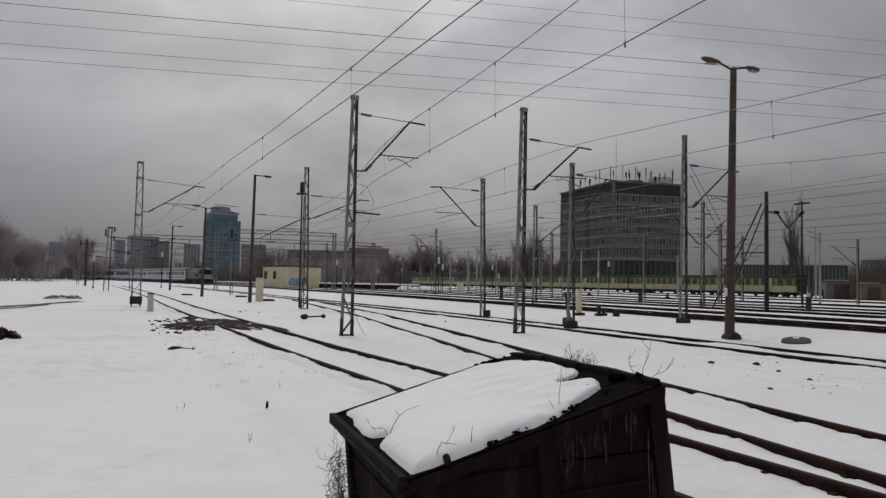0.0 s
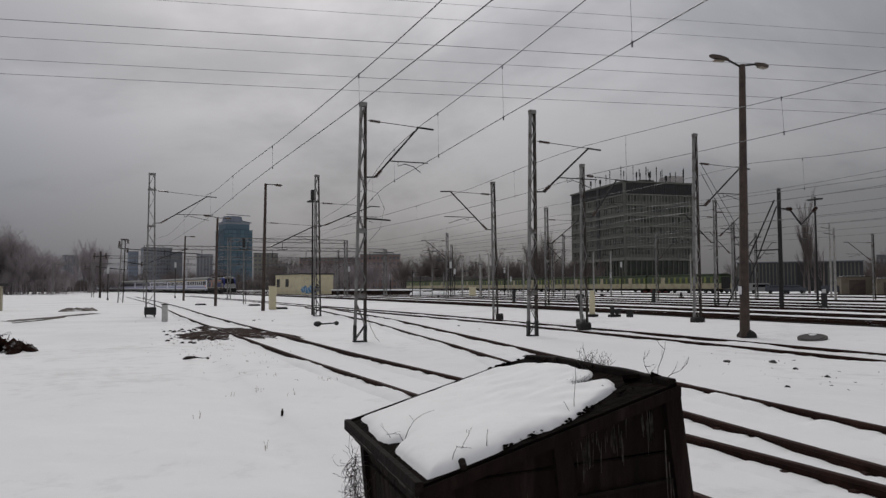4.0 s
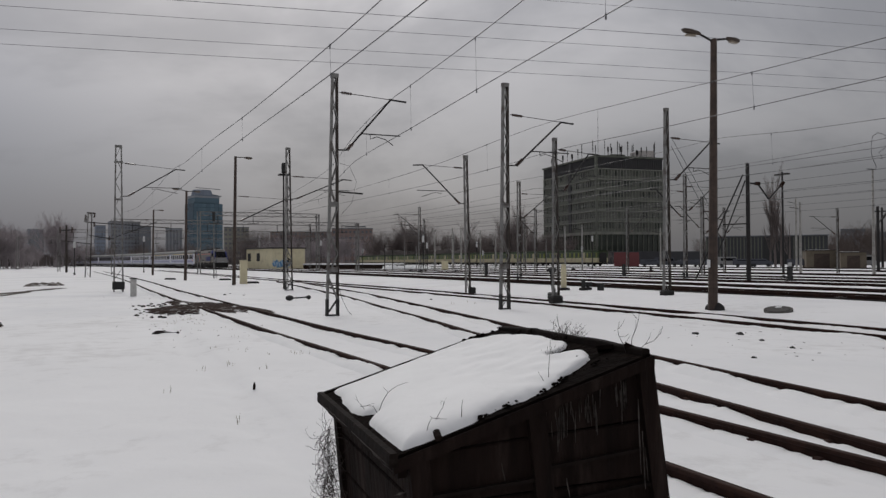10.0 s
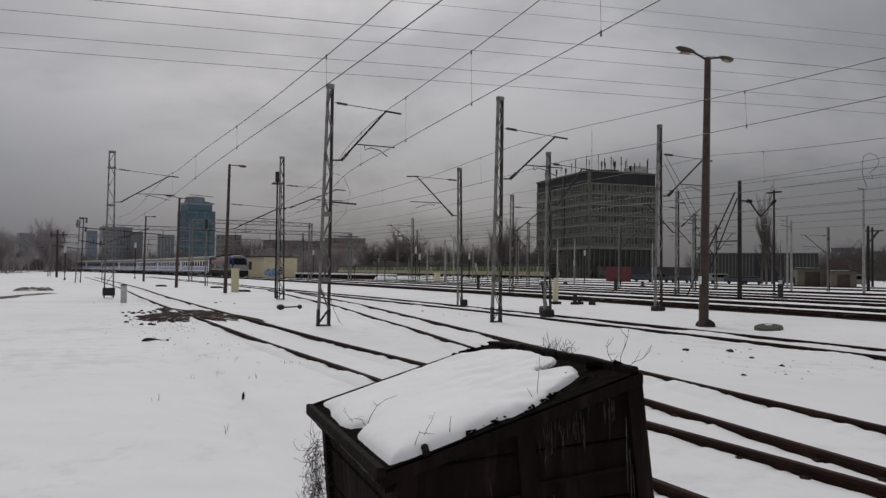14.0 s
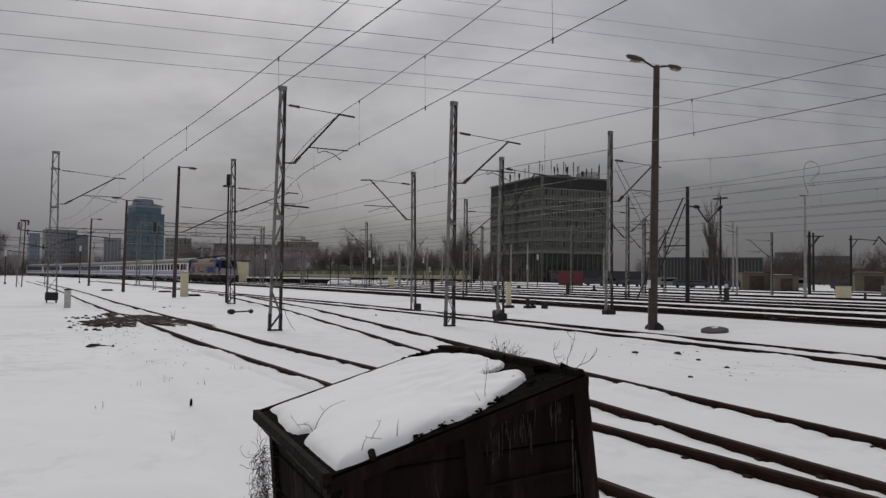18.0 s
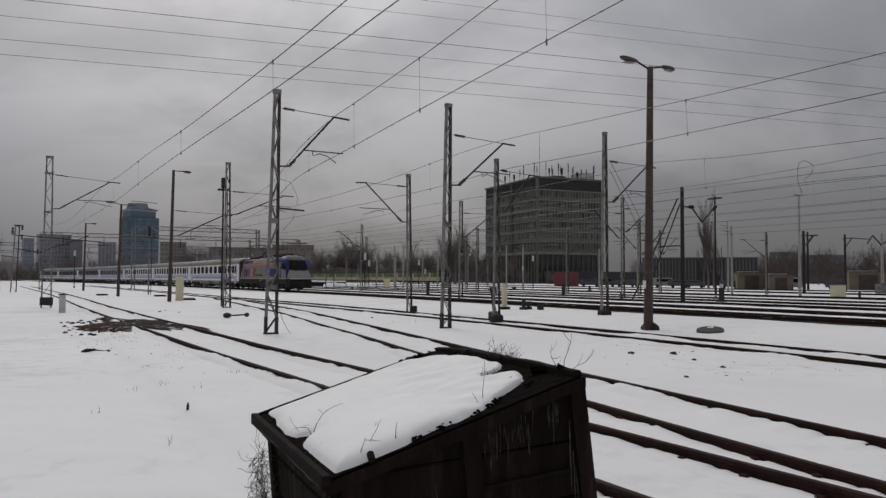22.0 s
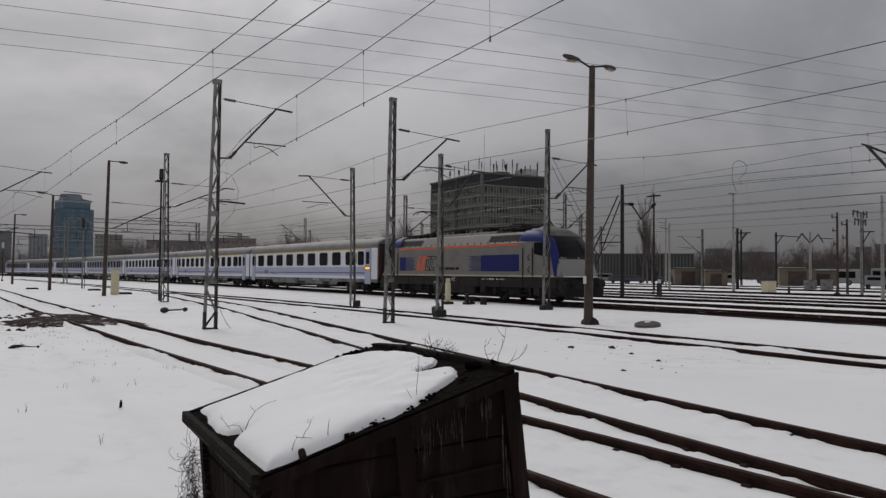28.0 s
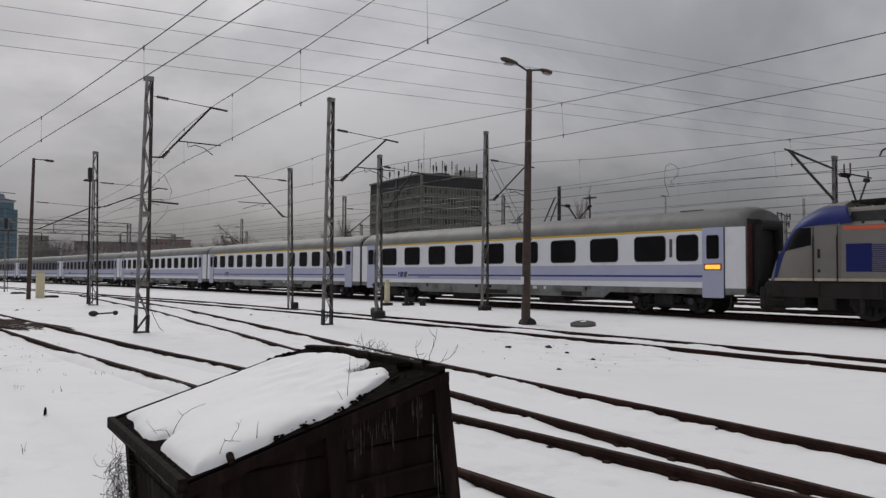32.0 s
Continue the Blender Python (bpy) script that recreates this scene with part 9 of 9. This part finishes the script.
WHITE_PLATE = mat("white_enamel", (0.5, 0.5, 0.49), 0.5, 0, 0.06, 4)
dwarf_post(-32.8, 21.7, 0.15, 1.15, CREAM, "cream marker post with a dark foot beside the main line", (0.24, 0.25, CREAM), 0.11)
dwarf_post(-31.9, 22.3, 0.15, 0.62, BLACK_PAINT, "short black post beside the main line")
dwarf_post(-32.2, 22.8, 0.15, 0.3, BLACK_PAINT, "low black track equipment", (0.5, 0.16, BLACK_PAINT), 0.07)
dwarf_post(-60.9, 31.9, 0.2, 1.0, BLACK_PAINT, "short black post between tracks", (0.35, 0.2, BLACK_PAINT), 0.12)
dwarf_post(-52.7, 41.1, 0.2, 0.95, BLACK_PAINT, "short black post between tracks", (0.3, 0.2, BLACK_PAINT), 0.12)
dwarf_post(-35.0, 40.6, 0.2, 1.05, BLACK_PAINT, "black and white post between tracks", (0.3, 0.25, WHITE_PLATE), 0.13)
for s, p, h in ((-100.3, 72.0, 4.6), (-138.2, 6.1, 5.2), (-120, -4.0, 3.8), (-95, 40, 4.2), (-110, 47, 3.6), (-130, 35, 4.4), (-118, 60, 4.0)):
    dwarf_post(s, p, 0.1, h, DARK_STEEL, "slim signal post with a white plate", (0.32, 0.9, WHITE_PLATE), 0.06)

for s, p, h, plate in ((-106.4, 35.0, 3.4, True), (-105.3, 38.1, 4.0, False), (-104.9, 39.2, 3.2, False), (-104.3, 40.9, 4.6, False), (-103.6, 42.5, 3.8, False), (-102.5, 45.1, 4.2, False),
                       (-101.4, 47.7, 5.2, False), (-100.9, 48.7, 3.6, False), (-99.6, 51.2, 4.4, False), (-99.4, 51.6, 3.0, True), (-98.6, 53.2, 4.0, False), (-92.0, 58.0, 4.6, False), (-86.0, 60.0, 3.4, True)):
    t = thing("signal_post", stand(s, p, 0.2), "slim grey signal post far across the yard", "signal", "far signal posts")
    part("post", rod(bmesh.new(), (0, 0, -0.3), (0, 0, h), 0.075, 0.06, 6), GREY_STEEL if p > 40 else DARK_STEEL, t)
    if plate:
        part("plate", block(-0.04, 0.04, -0.14, 0.14, h - 0.75, h, 0.02), WHITE_PLATE, t, "white plate")
    else:
        part("arm", bar(bmesh.new(), (0, 0, h - 0.4), (0, 1.1 if s < -102 else -0.9, h - 0.3), 0.05, 0.06), DARK_STEEL, t)
rnd = random.Random(77)
for k in range(11):
    dwarf_post(-rnd.uniform(34, 100), rnd.uniform(29, 66), 0.2, rnd.uniform(0.3, 0.7), rnd.choice((BLACK_PAINT, BLACK_PAINT, DARK_CONCRETE, DARK_CONCRETE)), "small dark track post between the running tracks", None, rnd.uniform(0.06, 0.12))

# point machine with a leaning guard beside a mast
w = at(-27.2, 17.35)
pm_ = thing("point_machine", stand(-27.0, 17.3, 0.0), "black point machine with an upright lever", "point machine")
part("case", block(-0.2, 0.2, -0.16, 0.18, -0.1, 0.40, 0.05), BLACK_PAINT, pm_)
part("lever", bar(bmesh.new(), (0, 0.05, 0.3), (-0.08, -0.02, 1.35), 0.10, 0.12), BLACK_PAINT, pm_)
part("lever_head", block(-0.20, 0.06, -0.08, 0.16, 1.28, 1.46, 0.04), BLACK_PAINT, pm_)

# dry weeds at the bin
def weeds(m, n, h, sx, sy, seed, label, fork=True, lean_=0.35, thick=0.003, curl=0.28):
    rnd_ = random.Random(seed)
    bm = bmesh.new()
    for _ in range(n):
        x, y = rnd_.uniform(-sx, sx), rnd_.uniform(-sy, sy)
        p = Vector((x, y, -0.03))
        d = Vector((rnd_.uniform(-lean_, lean_), rnd_.uniform(-lean_, lean_), 1)).normalized()
        hh, pts = h * rnd_.uniform(0.5, 1.1), [p]
        for k in range(5):
            d = (d + Vector((rnd_.uniform(-1, 1), rnd_.uniform(-1, 1), rnd_.uniform(-0.5, 0.5))) * curl).normalized()
            pts.append(pts[-1] + d * hh / 5)
        tube(bm, pts, [thick * k for k in (1.0, 0.9, 0.8, 0.65, 0.5, 0.35)], 3)
        if fork:
            for q in pts[2:5]:
                e = Vector((rnd_.uniform(-1, 1), rnd_.uniform(-1, 1), rnd_.uniform(0.0, 1))).normalized()
                tube(bm, [q, q + e * hh * 0.14, q + e * hh * 0.24 + Vector((0, 0, 0.01))], [thick * 0.7, thick * 0.5, thick * 0.3], 3)
    return mesh_thing("dry_weeds", bm, TWIG, label, "dry weeds", "dry weeds", m=m)


def vines(m, n, sx, sy, z0, z1, seed, label):
    """Dead creepers hanging in curls."""
    rnd_ = random.Random(seed)
    bm = bmesh.new()
    for _ in range(n):
        p = Vector((rnd_.gauss(0, sx), rnd_.gauss(0, sy), rnd_.uniform(z0, z1)))
        d = Vector((rnd_.uniform(-0.6, 0.3), rnd_.uniform(-0.5, 0.5), rnd_.uniform(-1, 0.5))).normalized()
        pts = [p]
        for k in range(rnd_.randrange(6, 12)):
            d = (d + Vector((rnd_.uniform(-1, 1) - pts[-1].x * 16, rnd_.uniform(-1, 1), rnd_.uniform(-1, 0.9))) * 0.55).normalized()
            pts.append(pts[-1] + d * 0.024)
        tube(bm, pts, [0.0015 - 0.0009 * k / len(pts) for k in range(len(pts))], 3)
    return mesh_thing("dry_weeds", bm, TWIG, label, "dry weeds", "dry weeds", m=m)


vines(BIN @ pose(0.045, D - 0.03, 0.0), 240, 0.010, 0.07, 0.3, 0.98, 1, "tangle of dead creepers clinging to the side of the bin")
weeds(BIN @ pose(0.02, D - 0.02, 0.2), 5, 0.7, 0.02, 0.05, 21, "dry stalks standing against the bin", True, 0.05, 0.0014, 0.18)
weeds(BIN @ pose(0.99, 0.60, lid_z(0.99)), 26, 0.13, 0.02, 0.08, 2, "small dry weeds growing at the bin's edge", True, 0.5, 0.0015, 0.6)
weeds(BIN @ pose(0.83, 0.42, lid_z(0.83)), 34, 0.075, 0.04, 0.05, 5, "small dry weeds growing on the bin lid", True, 0.9, 0.0013, 0.6)
weeds(BIN @ pose(0.99, 0.12, lid_z(0.99)), 3, 0.20, 0.015, 0.02, 3, "dry twig rising from the bin's edge", True, 0.7, 0.0018, 0.5)


def sprig(points, r, label, seed, kids=2):
    """One bent dry stem through points on the lid (x, y, height over it), with a few side shoots."""
    rnd_ = random.Random(seed)
    pts = [Vector((x, y, lid_z(x) + h)) for x, y, h in points]
    bm_ = tube(bmesh.new(), pts, [r * (1 - 0.6 * k / (len(pts) - 1)) for k in range(len(pts))], 4)
    for q in pts[2:-1][:kids]:
        e_ = Vector((rnd_.uniform(-1, 1), rnd_.uniform(-1, 0.3), rnd_.uniform(0.2, 1))).normalized()
        tube(bm_, [q, q + e_ * 0.02, q + e_ * 0.035 + Vector((0.004, 0, -0.003))], [r * 0.6, r * 0.45, r * 0.25], 3)
    return mesh_thing("dry_weeds", bm_, TWIG, label, "dry weeds", "dry weeds", m=BIN)


sprig([(0.085, 0.56, 0.0), (0.10, 0.55, 0.045), (0.125, 0.55, 0.075), (0.165, 0.56, 0.085), (0.22, 0.575, 0.08)], 0.0016, "long bent stalk lying over the snow on the lid", 1, 1)
sprig([(0.085, 0.565, 0.0), (0.070, 0.575, 0.035), (0.050, 0.60, 0.04), (0.032, 0.64, 0.035)], 0.0015, "thin stalk bent over the lid's low edge", 2, 1)
sprig([(0.060, 0.64, 0.0), (0.045, 0.65, 0.03), (0.030, 0.67, 0.055), (0.024, 0.68, 0.08)], 0.0012, "thin upright stalk at the lid's low edge", 3, 1)
sprig([(0.105, 0.05, 0.03), (0.115, 0.06, 0.048), (0.130, 0.07, 0.062), (0.155, 0.062, 0.052), (0.18, 0.055, 0.042)], 0.0014, "bent dry stalk poking through snow on the lid", 4, 2)
sprig([(0.150, 0.08, 0.045), (0.170, 0.095, 0.062), (0.188, 0.105, 0.074), (0.192, 0.11, 0.088), (0.184, 0.112, 0.094), (0.18, 0.105, 0.085)], 0.0012, "curled dry stalk on the snow of the lid", 5, 1)
sprig([(0.235, 0.05, 0.03), (0.238, 0.055, 0.06), (0.243, 0.058, 0.085)], 0.0016, "short dry stalk with a seed head", 6, 1)
sprig([(0.62, 0.11, 0.0), (0.622, 0.115, 0.05), (0.635, 0.125, 0.11), (0.645, 0.14, 0.17)], 0.0013, "tall thin stalk rising from the lid's edge", 7, 2)
sprig([(0.60, 0.10, 0.0), (0.59, 0.105, 0.03), (0.575, 0.11, 0.06)], 0.0013, "short thin stalk at the lid's edge", 8, 1)
for k in range(9):
    x = 0.36 + 0.055 * k
    weeds(BIN @ pose(x, spline(FRONT_EDGE, x) - 0.012, lid_z(x)), 8, 0.030, 0.03, 0.012, 30 + k, "fringe of dead grass along the lid's edge", True, 0.9, 0.0011, 0.7)


# ---------------------------------------------------------------- what moves
# seconds, and metres along the main line of the first coach's front corner
ROLL = [(0, -203.4), (3, -195.5), (6, -187.8), (9, -178.2), (13, -157.5), (15, -146.5), (18, -129.0), (20, -114.5), (22, -98.3), (24, -80.6), (25.5, -67.6),
        (27.5, -50.9), (29, -38.38), (30, -30.35), (32, -14.44)]


# seconds, and metres along the far track of the green train's rear end
GREEN_ROLL = [(0, -84.8), (3.5, -101.7), (7, -118.2), (9, -127.2), (11, -135.3), (14, -146.8), (18, -161.8), (25, -187.0), (32, -211.0)]


def vehicle_pose(u, half):
    """On two pivots half metres before and behind arc length u."""
    (s1, p1, _), (s0, p0, _) = main_line(u + half), main_line(u - half)
    a, b = at(s0, p0), at(s1, p1)
    c, d = (a + b) / 2, b - a
    return pose(c.x, c.y, MAIN_HEAD, 0, 0, math.degrees(math.atan2(d.y, d.x)))


def motions():
    times = [i * 0.5 for i in range(65)]
    walk(loco, [(t, vehicle_pose(spline(ROLL, t) + 10.4, 4.95)) for t in times])
    for k, c in enumerate(coaches):
        walk(c, [(t, vehicle_pose(spline(ROLL, t) - CL - 26.4 * k, 9.5)) for t in times])
    for k, c in enumerate(green_train):
        walk(c, [(t, stand(spline(GREEN_ROLL, t) - 10.3 - 20.9 * k, GREEN_P, 0.35)) for t in times])
    fine = [i * 2 / FPS for i in range(int(32 * FPS / 2) + 1)]
    for w, x, r in WHEELS:
        walk(w, [(t, pose(x, 0, r) @ Matrix.Rotation((spline(ROLL, t) - ROLL[0][1]) / r, 4, "Y")) for t in fine])


motions()
